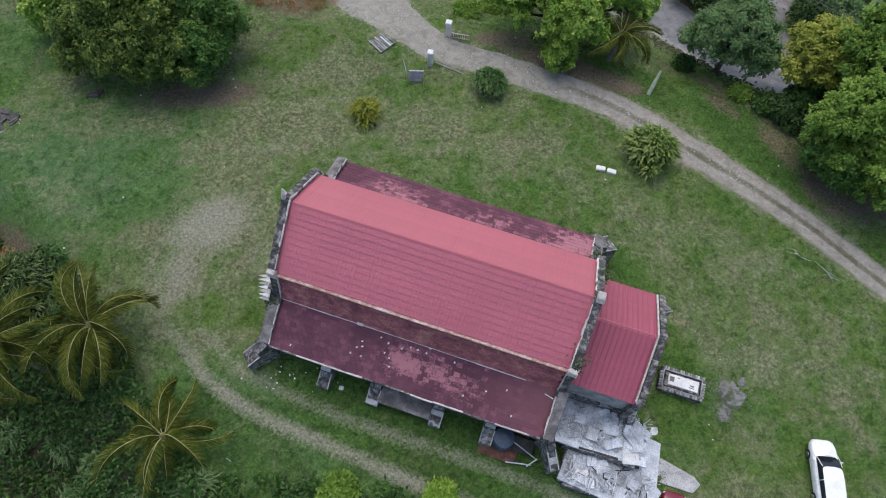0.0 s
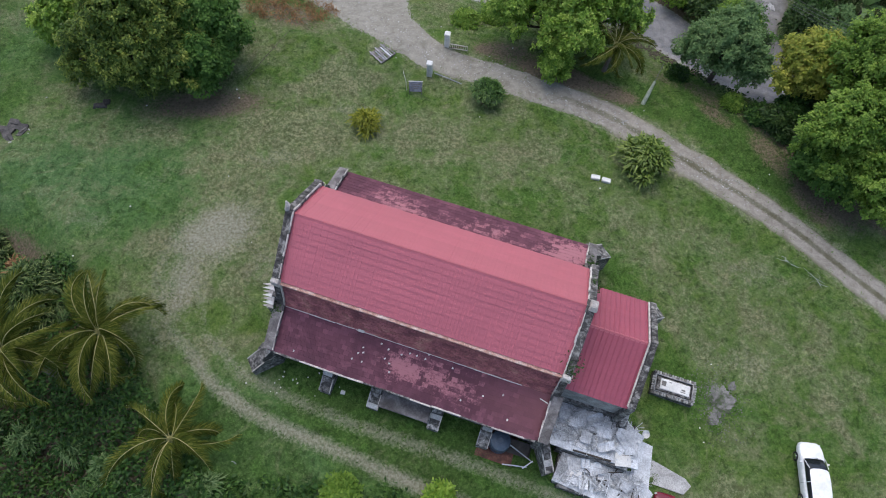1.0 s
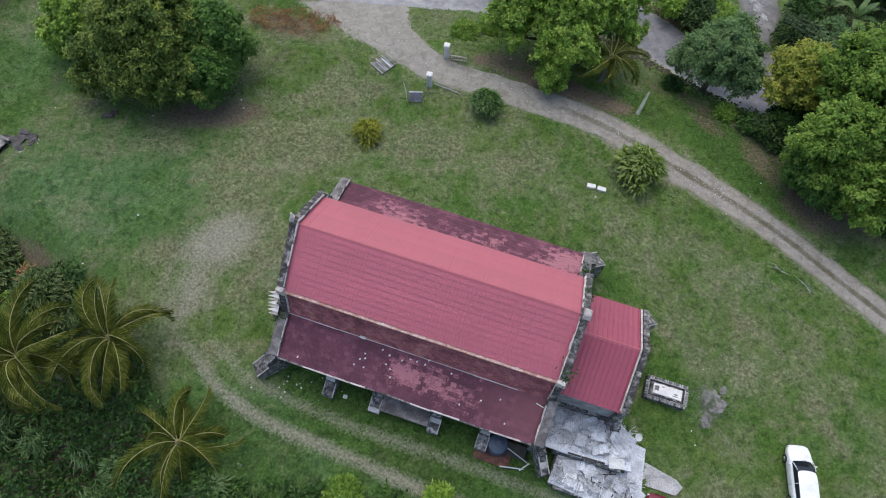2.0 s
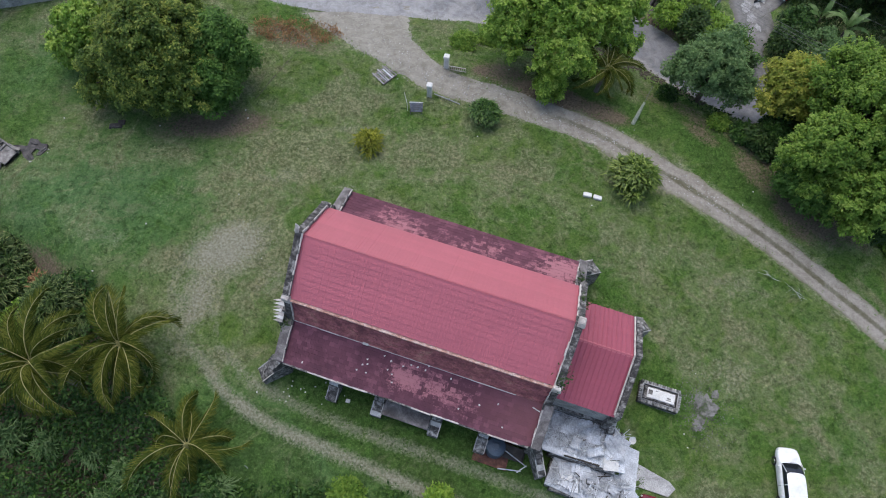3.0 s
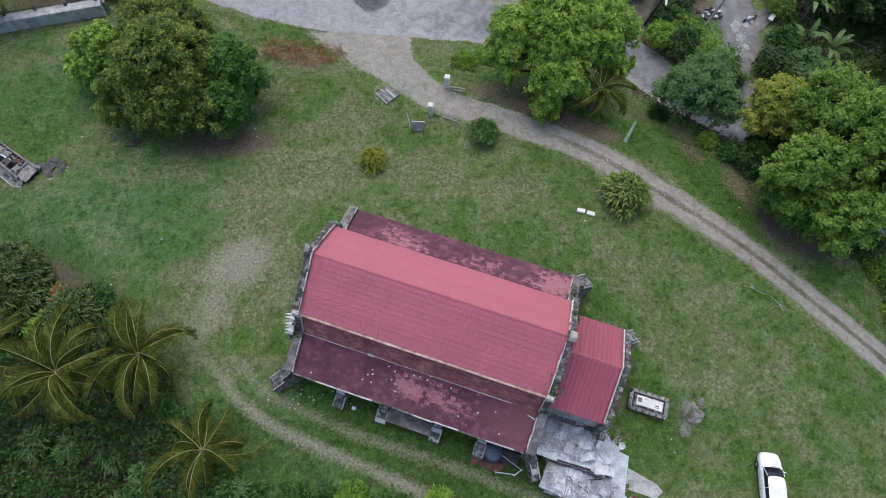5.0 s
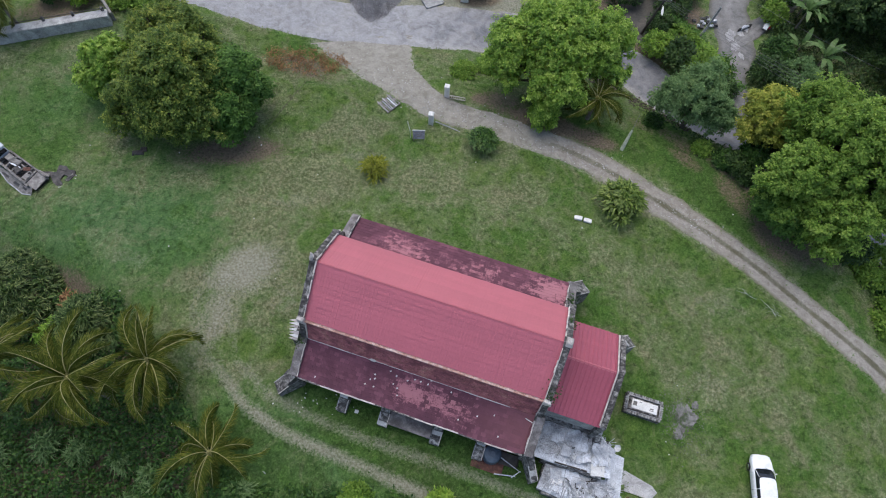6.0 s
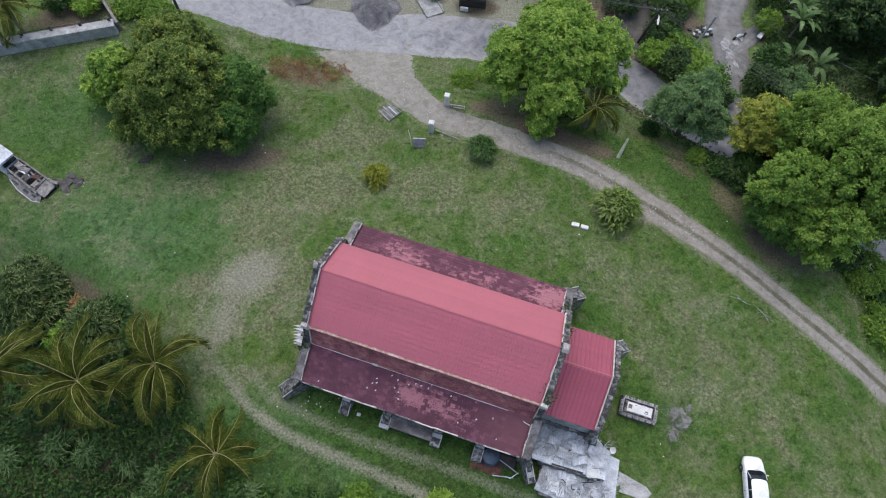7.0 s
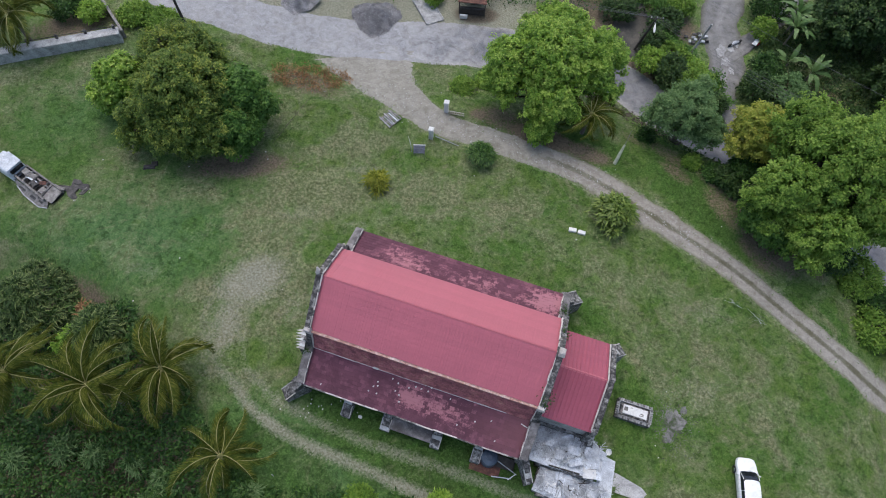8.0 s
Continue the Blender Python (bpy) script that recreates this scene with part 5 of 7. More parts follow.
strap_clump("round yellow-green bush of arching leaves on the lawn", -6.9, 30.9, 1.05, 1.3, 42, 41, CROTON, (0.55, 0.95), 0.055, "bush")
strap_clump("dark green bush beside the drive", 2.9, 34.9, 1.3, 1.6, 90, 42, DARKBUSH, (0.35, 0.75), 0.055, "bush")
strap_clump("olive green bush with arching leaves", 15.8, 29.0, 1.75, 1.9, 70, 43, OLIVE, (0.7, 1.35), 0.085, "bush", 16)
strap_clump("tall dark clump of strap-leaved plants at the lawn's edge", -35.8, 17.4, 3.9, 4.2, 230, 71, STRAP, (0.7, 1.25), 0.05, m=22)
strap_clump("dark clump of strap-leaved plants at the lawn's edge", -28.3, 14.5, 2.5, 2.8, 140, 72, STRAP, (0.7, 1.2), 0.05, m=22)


strap_clump("withered orange bromeliad among the strap-leaved plants", -31.3, 16.6, 0.6, 1.6, 10, 73, REDDRY, (0.5, 0.9), 0.06, "withered_clump")


def frond_mesh(length, seed, droop):
    """One palm frond along +x: an arching midrib and two rows of hanging leaflets."""
    rng = np.random.default_rng(seed)
    n = 30
    t = np.linspace(0, 1, n)
    bend = -radians(92 + 62 * droop) * t ** 1.35
    x = np.concatenate([[0], np.cumsum(np.cos(bend[:-1]))]) * length / n
    z = np.concatenate([[0], np.cumsum(np.sin(bend[:-1]))]) * length / n
    y = length * (0.46 if seed % 2 else -0.40) * t ** 2
    c = np.stack([x, y, z], 1)
    d = unit(np.gradient(c, axis=0))
    side = unit(np.cross(d, [0, 0, 1.0]))
    up = np.cross(side, d)
    vs, mid = [], []
    w = 0.0080 * (1 - 0.8 * t)
    for i in range(n - 1):
        a, b = c[i], c[i + 1]
        mid.append([a - side[i] * w[i], a + up[i] * w[i], b + up[i + 1] * w[i + 1], b - side[i + 1] * w[i + 1]])
        mid.append([a + up[i] * w[i], a + side[i] * w[i], b + side[i + 1] * w[i + 1], b + up[i + 1] * w[i + 1]])
    for k in range(190):
        q = 0.08 + 0.92 * (k // 2) / 95 + rng.uniform(-0.008, 0.008)
        q = min(q, 0.995)
        i = min(int(q * (n - 1)), n - 2)
        f = q * (n - 1) - i
        p, dd, ss = c[i] * (1 - f) + c[i + 1] * f, d[i], side[i]
        s = 1 if k % 2 else -1
        ll = length * 0.158 * (math.sin(math.pi * min(0.16 + 0.80 * q, 1)) ** 0.6 + 0.12) * rng.uniform(0.85, 1.12)
        o = unit((ss * s * 0.75 + dd * (0.45 + 0.5 * q) + np.array([0, 0, -0.30 - rng.uniform(0, 0.45)]))[None])[0]
        wv = unit(np.cross(o, up[i] * 0.5 + np.array([0, -0.25, 1.0]))[None])[0] * 0.0056
        m = p + o * ll * 0.5
        e = p + o * ll - np.array([0, 0, ll * 0.24])
        vs += [[p - wv * 0.5, p + wv * 0.5, m + wv, m - wv], [m - wv, m + wv, e + wv * 0.2, e - wv * 0.2]]
    allq = np.array(mid + vs, np.float32)
    me = quads("frond", allq, (RACHIS, FROND))
    me.polygons.foreach_set("material_index", np.array([0] * len(mid) + [1] * len(vs), np.int32))
    return me


FRONDS = [frond_mesh(1.0, k, dr) for k, dr in enumerate((0.1, 0.2, 0.45, 0.55, 0.8, 0.9, 1.15, 1.25))]


def palm(label, x, y, crown, length, count, seed):
    """crown: the height of the crown above the world's zero."""
    rng = random.Random(seed)
    z0 = gz(x, y)
    h = max(crown - z0, 0.6)
    root = thing("coconut_palm", label, "palm tree", pose(x, y, z0), "coconut palms")
    lean = rng.uniform(-0.2, 0.2)
    pts = [(lean * (1 - t) * 2, 0.2 * lean * (1 - t), t * h - 0.3 * (t == 0)) for t in (0, 0.3, 0.6, 0.85, 1.0)]
    part("trunk", tube_bm(pts, [0.26, 0.19, 0.16, 0.17, 0.12], 9), PALMBARK, root)
    part("crownshaft", tube_bm([(0, 0, h - 0.3), (0, 0, h + 0.25), (0, 0, h + 0.6)], [0.2, 0.2, 0.04], 8), RACHIS, root)
    for k in range(count):
        a = 360 * (k * 0.381966) + rng.uniform(-12, 12)
        age = (k + 0.5) / count
        tilt = 74 - 70 * age + rng.uniform(-14, 14)
        me = FRONDS[2 * min(3, max(0, int(age * 4 + rng.uniform(-0.6, 0.6)))) + rng.randrange(2)]
        s = length * (0.66 + 0.3 * math.sin(math.pi * (0.25 + 0.6 * age))) * rng.uniform(0.92, 1.08)
        at = pose(0, 0, h + 0.05 + 0.2 * (1 - age), 0, 0, a) @ pose(0.06, 0, 0, rng.uniform(-25, 25), -tilt, 0) @ Matrix.Scale(s, 4)
        part("frond", me, FROND, root, at=at)


palm("coconut palm with long drooping olive fronds", -25.9, 9.0, 5.8, 5.0, 24, 81)
palm("coconut palm beside the worn lawn", -21.3, 10.9, 4.6, 4.7, 20, 82)
palm("young coconut palm with upright fronds", -16.0, 4.9, 2.9, 4.5, 13, 83)
palm("coconut palm with long drooping olive fronds", -33.0, 9.8, 4.8, 5.3, 20, 84)
palm("small palm under the bright tree", 13.6, 39.2, 2.6, 4.0, 17, 85)
palm("coconut palm behind the wall", -46.0, 46.2, 3.8, 5.2, 21, 86)


def banana(label, x, y, h, count, seed):
    """A banana plant: a soft stem and broad paddle leaves folded at the midrib."""
    rng = random.Random(seed)
    root = thing("banana_plant", label, "banana plant", pose(x, y, gz(x, y)), "banana plants")
    part("stem", tube_bm([(0, 0, -0.1), (0.05, 0, h * 0.5), (0, 0, h)], [0.14, 0.11, 0.07], 8), PALMBARK, root)
    for k in range(count):
        L, n = rng.uniform(2.0, 3.0), 9
        verts, faces = [], []
        bend = rng.uniform(0.25, 0.7)
        for i in range(n + 1):
            t = i / n
            w = 0.27 * math.sin(math.pi * min(1, 0.06 + 0.90 * t)) ** 0.6 * (1 if t > 0.14 else 0.12)
            x0, z0 = L * t * (1 - 0.12 * t * t), L * (0.75 * t - (bend + 0.35) * t * t)
            tear = 0.04 * math.sin(i * 2.3 + k)
            verts += [(x0, -w, z0 - 0.10 * w + tear), (x0, 0, z0 - 0.05), (x0, w, z0 - 0.10 * w - tear)]
        for i in range(n):
            a = i * 3
            faces += [(a, a + 3, a + 4, a + 1), (a + 1, a + 4, a + 5, a + 2)]
        part("leaf", mesh_of("leaf", verts, faces, (BANANA,)), BANANA, root, at=pose(0, 0, h - 0.1, 0, 0, 360 * k * 0.382 + rng.uniform(-15, 15)) @ pose(0, 0, 0, rng.uniform(-10, 10), -rng.uniform(5, 55), 0))


for k, (x, y, h, c) in enumerate(((38.0, 55.0, 3.0, 15), (38.6, 57.0, 3.2, 12), (39.7, 50.0, 1.6, 9), (37.6, 51.6, 1.2, 5), (-36.9, 14.4, 1.5, 10), (-40.0, 14.0, 2.6, 7))):
    banana("banana plant with broad pale green leaves", x, y, h, c, 90 + k)


def thicket(label, inside, bounds, n, low, high, material, seed, leaf=(0.36, 0.085), name="undergrowth"):
    """A tangle of leaves over the ground wherever inside(x, y) holds; its height rolls."""
    rng = np.random.default_rng(seed)
    x, y = rng.uniform(bounds[0], bounds[1], n), rng.uniform(bounds[2], bounds[3], n)
    k = inside(x, y)
    x, y = x[k], y[k]
    roll = 0.5 + 0.25 * np.sin(x * 0.9 + 1.3 * np.sin(y * 0.7)) + 0.25 * np.sin(y * 1.2 + 1.7 * np.sin(x * 0.5 + 1))
    top = low + (high - low) * roll
    z = gh(x, y) + top * (1 - 0.6 * rng.uniform(0, 1, len(x)) ** 2)
    p = np.stack([x, y, z], 1)
    o = np.repeat(np.array([[0, 0, 0.8]]), len(x), 0)
    vs = [leaves(rng, p + rng.normal(0, 0.16, p.shape), o, leaf[0], leaf[1], 0.7, 0.3) for _ in range(5)]
    me = quads(name, np.concatenate(vs), (material,))
    tagged(new(name, me), label, "undergrowth", kind="stuff")


thicket("dark tangled undergrowth below the palms", lambda x, y: (-0.75 * (x + 15) - 0.66 * (y - 6) > 1.2) & (y < 17 - 0.1 * (x + 30)), (-48, -6, -6, 19), 16000, 0.3, 1.9, THICKET, 101)
thicket("rough green scrub beyond the outer rut", lambda x, y: (y < 3.6 - 0.36 * (x + 4)) & (y < 3.0) & (-0.75 * (x + 15) - 0.66 * (y - 6) < 2), (-14, 6, -6, 6), 2500, 0.05, 0.7, THICKET, 102)
thicket("dark bushes along the road bank", lambda x, y: (near_line(x, y, ROAD_LINE[::3, :2]) > 2.6) & (x - 20 > (y - 39) * -1.25 + 1.0) & (x - 20 < (y - 39) * -1.25 + 4.5) & (y < 41), (17, 44, 14, 42), 1700, 0.2, 1.3, SHADELEAF, 103)
thicket("overgrown bank behind the lane", lambda x, y: (near_line(x, y, PATH_LINE[::2, :2]) > 3.4) & (near_line(x, y, ROAD_LINE[::3, :2]) > 3.2) & (x > 33) & (x + y > 76) & (near_line(x, y, BRANCH_LINE[::2, :2]) > 1.6), (33, 56, 30, 66), 7000, 0.2, 1.8, SHADELEAF, 104)
HEDGE_LINE = spline([(22.9, 61.0), (23.8, 56.0), (25.6, 52.0), (28.2, 48.6), (29.0, 46.0)], 0.5)
thicket("dense green hedge between the dark yard and the lane", lambda x, y: near_line(x, y, HEDGE_LINE) < 1.35 + 0.35 * np.sin(x * 1.9 + y), (20, 32, 44, 62), 5200, 0.6, 2.4, LEAFMID, 107, (0.26, 0.08), "hedge")
thicket("scrub on the far side of the road", lambda x, y: (y > 58.5) & (near_line(x, y, PATH_LINE[::2, :2]) > 4.2), (-50, 40, 58, 70), 4200, 0.1, 1.2, THICKET, 105)
thicket("dry orange-brown brush by the road junction", lambda x, y: (((x + 15.6) / 4.4) ** 2 + ((y - 44.4) / 2.0) ** 2 < 1) & (np.sin(x * 2.3) * np.sin(y * 2.9) > -0.55), (-21, -11, 42, 48), 1300, 0.05, 0.6, REDDRY, 106, (0.32, 0.03), "dry_brush")
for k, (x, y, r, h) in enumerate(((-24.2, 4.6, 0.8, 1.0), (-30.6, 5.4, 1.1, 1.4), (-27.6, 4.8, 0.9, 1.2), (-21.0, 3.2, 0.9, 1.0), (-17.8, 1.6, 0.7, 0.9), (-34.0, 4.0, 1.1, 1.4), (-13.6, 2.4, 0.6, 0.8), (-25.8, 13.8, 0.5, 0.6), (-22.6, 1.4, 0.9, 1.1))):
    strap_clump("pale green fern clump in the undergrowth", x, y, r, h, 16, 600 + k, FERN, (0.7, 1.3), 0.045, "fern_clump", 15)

# ---- the ruined vestry in the corner of chancel and aisle, and what lies on it ----
ruin = thing("ruined_vestry", "roofless grey concrete vestry covered with debris", "ruin", SITE @ pose(12.4, -5.6, 0))


def sheet_poly(pts, z, thick):
    bm = bmesh.new()
    a = [bm.verts.new((x, y, z - thick)) for x, y in pts]
    b = [bm.verts.new((x, y, z)) for x, y in pts]
    bm.faces.new(a[::-1])
    bm.faces.new(b)
    for i in range(len(pts)):
        j = (i + 1) % len(pts)
        bm.faces.new((a[i], a[j], b[j], b[i]))
    bmesh.ops.recalc_face_normals(bm, faces=bm.faces)
    return bm


def wavy_sheet(w, d, seed):
    """A bent roofing sheet with waves across it."""
    rng = random.Random(seed)
    nx, ny = 13, 4
    bow = rng.uniform(-0.06, 0.1)
    v = [(w * (i / (nx - 1) - 0.5), d * (j / (ny - 1) - 0.5), 0.010 * (i % 2) + bow * (2 * j / (ny - 1) - 1) ** 2 + 0.02 * rng.random()) for j in range(ny) for i in range(nx)]
    f = [(j * nx + i, j * nx + i + 1, (j + 1) * nx + i + 1, (j + 1) * nx + i) for j in range(ny - 1) for i in range(nx - 1)]
    n = len(v)
    v += [(a, b, c - 0.008) for a, b, c in v]
    f += [tuple(q + n for q in t[::-1]) for t in f]
    return mesh_of("sheet", v, f, (GALV,))


part("upper_slab", sheet_poly([(-3.0, 2.1), (1.3, 2.25), (2.5, 1.3), (2.75, -0.75), (-1.6, -0.95), (-3.0, -0.9)], 3.1, 0.25), PALECON, ruin, "cracked pale concrete slab")
part("lower_slab", sheet_poly([(-1.75, -1.0), (2.9, -0.8), (4.2, -1.7), (3.6, -3.4), (-2.0, -2.85)], 2.15, 0.25), PALECON, ruin, "lower slab heaped with broken boards")
part("step_slab", sheet_poly([(2.9, 1.5), (3.95, 1.35), (4.15, -1.45), (3.1, -1.5)], 1.25, 0.5), PALECON, ruin, "broad concrete step")
part("walk_slab", sheet_poly([(4.2, 0.65), (6.5, 0.15), (6.95, -0.2), (6.55, -0.85), (4.2, -0.85)], 0.62, 0.3), CONCRETE, ruin, "pale concrete walk")
for x, y, w, d, z in ((-2.85, 0.6, 0.3, 3.0, 3.0), (2.35, 0.4, 0.3, 2.2, 3.0), (0.0, -0.85, 4.4, 0.25, 2.9), (-1.75, -2.0, 0.3, 1.8, 2.0), (0.9, -2.95, 5.0, 0.3, 2.0), (-0.9, 1.98, 4.0, 0.35, 3.9)):
    part("wall", box_bm((0, 0, z / 2), (w, d, z), bevel=0.03), STONE, ruin, at=pose(x, y, 0))
part("crack_beam", box_bm((-0.15, -0.82, 3.06), (2.4, 0.12, 0.12), pose(0, 0, 0, 0, 0, 2)), DARKWOOD, ruin, "dark charred beam")
for a, b, w in (((1.0, 0.9, 3.2), (1.9, 0.15, 3.2), 0.05), ((-0.6, 0.35, 3.2), (0.3, 0.75, 3.24), 0.05), ((2.05, 1.75, 3.2), (2.0, 1.3, 3.3), 0.09), ((2.0, 1.32, 3.25), (2.3, 1.05, 3.22), 0.12)):
    part("charred_stick", tube_bm([a, tuple((Vector(a) + Vector(b)) / 2), b], [w, w, w * 0.8], 6), DARKWOOD, ruin, "charred stick on the slab")
part("corrugated_panel", wavy_sheet(1.15, 0.95, 91), GALV, ruin, "ribbed grey roofing panel", at=pose(2.0, 0.25, 3.24, 0, 2, 4))
part("white_panel", box_bm((0, 0, 0), (1.0, 0.8, 0.03), bevel=0.01), WHITE, ruin, "white broken board panel", at=pose(1.75, -0.5, 3.26, 3, 0, 12))
part("white_panel", box_bm((0, 0, 0), (0.75, 0.7, 0.03), bevel=0.01), WHITE, ruin, "white broken board panel", at=pose(-0.8, -1.9, 2.4, 4, 3, 38))


_r = random.Random(77)
SHEETS = [wavy_sheet(_r.uniform(0.5, 1.2), _r.uniform(0.4, 0.8), k) for k in range(6)]
for k in range(38):
    low = k % 3 == 2
    x, y = (_r.uniform(-1.4, 3.2), _r.uniform(-2.7, -1.2)) if low else (_r.uniform(-2.6, 2.3), _r.uniform(-0.5, 1.7))
    ob = new("roofing_sheet", SHEETS[k % 6])
    ob.matrix_basis = SITE @ pose(12.4, -5.6, 0) @ pose(x, y, (2.2 if low else 3.15) + 0.006 * k + _r.uniform(0.02, 0.08), _r.uniform(-4, 4), _r.uniform(-4, 4), _r.choice((0, 90, 20, -25)) + _r.uniform(-14, 14))
    tagged(ob, "bent pale roofing sheet lying in the debris", "sheet", "debris sheets")
for k in range(230):
    low = k % 3 != 0
    x, y = (_r.uniform(-1.5, 3.4), _r.uniform(-2.8, -1.1)) if low else (_r.uniform(-2.7, 2.3), _r.uniform(-0.6, 1.8))
    ln = _r.uniform(0.3, 1.2) if low else _r.uniform(0.3, 1.4)
    ob = new("broken_board", mesh_of("broken_board", [(a * ln / 2, b * (0.012 + 0.012 * (k % 3)), c * 0.012) for a in (-1, 1) for b in (-1, 1) for c in (-1, 1)], [(0, 1, 3, 2), (4, 6, 7, 5), (0, 4, 5, 1), (2, 3, 7, 6), (0, 2, 6, 4), (1, 5, 7, 3)], (TIMBER if k % 11 else DARKWOOD,)))
    ob.matrix_basis = SITE @ pose(12.4, -5.6, 0) @ pose(x, y, (2.28 if low else 3.24) + _r.uniform(0.0, 0.2), _r.uniform(-12, 12), _r.uniform(-7, 7), _r.uniform(-35, 25) + 90 * (k % 2))
    tagged(ob, "broken grey board lying in the debris", "board", "broken boards")
dish = thing("satellite_dish", "round white dish on a bent arm at the ruin's edge", "dish", SITE @ pose(15.25, -4.15, 1.2))
_bm = bmesh.new()
bmesh.ops.create_uvsphere(_bm, u_segments=20, v_segments=8, radius=0.27)
bmesh.ops.delete(_bm, geom=[v for v in _bm.verts if v.co.z > -0.07], context="VERTS")
bmesh.ops.solidify(_bm, geom=_bm.faces[:], thickness=0.02)
part("reflector", _bm, WHITE, dish, at=pose(0, 0, 2.15, 12, 8, 0))
part("arm", tube_bm([(-0.5, -0.2, 0), (-0.45, -0.2, 1.5), (0, 0, 1.8)], [0.03, 0.03, 0.025], 6), CHROME, dish)

# ---- the aisle roof's vent and chips of plaster ----
vent = thing("roof_vent", "small whitened mortar vent at the break of the roof", "vent", CH @ pose(-3.42, -3.92, 6.40))
part("block", box_bm((0, 0, 0.16), (0.42, 0.26, 0.2), bevel=0.05), WHITE, vent)
part("mortar_lump", box_bm((0.0, 0.12, 0.30), (0.16, 0.14, 0.18), bevel=0.04, taper=(0.6, 0.6)), LIME, vent)
for x, y in ((-1.99, -4.26), (-1.49, -4.43), (-3.01, -4.78), (-3.23, -5.17), (-3.49, -5.57), (-2.85, -5.56), (-2.92, -5.04), (-1.53, -4.98), (-0.63, -4.49), (-0.15, -4.27), (0.29, -4.28), (0.99, -4.0), (0.84, -4.29), (2.57, -4.29), (-1.19, -5.16), (-1.04, -5.61), (-7.14, -6.21), (5.92, -4.81), (3.6, -5.8), (6.6, -6.0), (4.8, -5.2)):
    z = KNEE[1] - (abs(y) - KNEE[0]) * (KNEE[1] - AISLES[-1][1]) / (AISLES[-1][0] - KNEE[0])
    ob = new("plaster_chip", mesh_of("plaster_chip", [(a * _r.uniform(0.035, 0.075), b * _r.uniform(0.03, 0.055), c * 0.02) for a in (-1, 1) for b in (-1, 1) for c in (-1, 1)], [(0, 1, 3, 2), (4, 6, 7, 5), (0, 4, 5, 1), (2, 3, 7, 6), (0, 2, 6, 4), (1, 5, 7, 3)], (WHITE,)))
    ob.matrix_basis = CH @ pose(x, y, z + 0.075, 26, 0, _r.uniform(0, 90))
    tagged(ob, "white chip of plaster on the tiled roof", "plaster chip", "plaster chips on the roof")

# ---- water tank beside the aisle ----
tank = thing("water_tank", "faded blue plastic water tank with a domed lid", "water tank", SITE @ pose(6.65, -7.3, 1.75))
_ring = [(0.62, 0.0), (0.66, 0.06), (0.66, 0.4), (0.64, 0.43), (0.66, 0.46), (0.66, 0.85), (0.64, 0.88), (0.66, 0.91), (0.66, 1.15), (0.6, 1.25), (0.3, 1.36)]
part("shell", tube_bm([(0, 0, z) for r, z in _ring], [r for r, z in _ring], 28), TANKBLUE, tank)
part("lid", tube_bm([(0, 0, 1.34), (0, 0, 1.42), (0, 0, 1.45)], [0.24, 0.24, 0.18], 16), TANKBLUE, tank)
stand = thing("tank_stand", "rusty steel platform under the tank", "stand", SITE @ pose(6.5, -7.35, 1.35))
part("deck", box_bm((0.05, -0.1, 0.36), (2.4, 2.0, 0.06), bevel=0.01), RUST, stand)
for a in (-0.85, 0.85):
    part("rail", box_bm((0, a, 0.30), (1.9, 0.08, 0.1)), RUST, stand)
    for b in (-0.7, 0.7):
        part("leg", box_bm((a, b, 0.1), (0.08, 0.08, 0.5)), RUST, stand)
for (a, b) in (((7.15, -7.3, 2.9), (9.05, -7.75, 1.75)), ((7.2, -8.45, 1.75), (8.75, -8.15, 1.75)), ((8.5, -8.3, 1.75), (9.0, -7.7, 1.95))):
    o = thing("loose_pole", "pale wooden pole lying beside the tank", "pole", SITE @ pose(*a), "poles by the tank")
    d = Vector(b) - Vector(a)
    part("shaft", tube_bm([(0, 0, 0), tuple(d * 0.5 + Vector((0, 0, 0.03))), tuple(d)], [0.045, 0.04, 0.035], 6), TIMBER, o)
crate = thing("dark_crate", "dark wooden lean-to boards in the shade of the aisle", "boards", SITE @ pose(7.9, -7.05, 1.4))
part("board", box_bm((0, 0, 0.5), (1.4, 0.9, 0.06), pose(0, 0, 0, 18, 0, 0)), DARKWOOD, crate)
part("board", box_bm((0.1, -0.2, 0.2), (1.5, 0.7, 0.05)), DARKWOOD, crate)

# ---- tomb and the worn concrete beside it ----
tomb = thing("tomb", "stone table tomb with a white top slab in a raised kerb", "tomb", SITE @ pose(17.1, 0.1, 0.3))
for s in (-1, 1):
    part("kerb", box_bm((0, s * 0.68, 0.35), (2.95, 0.24, 0.8), bevel=0.03), STONE, tomb, "lichen-spotted grey kerb stone")
    part("kerb", box_bm((s * 1.36, 0, 0.35), (0.24, 1.12, 0.8), bevel=0.03), STONE, tomb, "lichen-spotted grey kerb stone")
    for k in range(17):
        part("kerb_stone", box_bm((-1.36 + k * 0.17, s * 0.74, 0.79), (0.12, 0.20, 0.12), bevel=0.02), CONCRETE if k % 3 else STONE, tomb)
    part("kerb_rim", box_bm((0, s * 0.60, 0.80), (2.6, 0.07, 0.13), bevel=0.02), CONCRETE, tomb)
    for k in range(7):
        part("kerb_stone", box_bm((s * 1.42, -0.54 + k * 0.18, 0.79), (0.20, 0.12, 0.12), bevel=0.02), CONCRETE if k % 3 else STONE, tomb)
    part("kerb_rim", box_bm((s * 1.28, 0, 0.80), (0.07, 1.14, 0.13), bevel=0.02), CONCRETE, tomb)
part("chest", box_bm((0, 0, 0.4), (2.3, 0.95, 0.8), bevel=0.02), STONE, tomb)
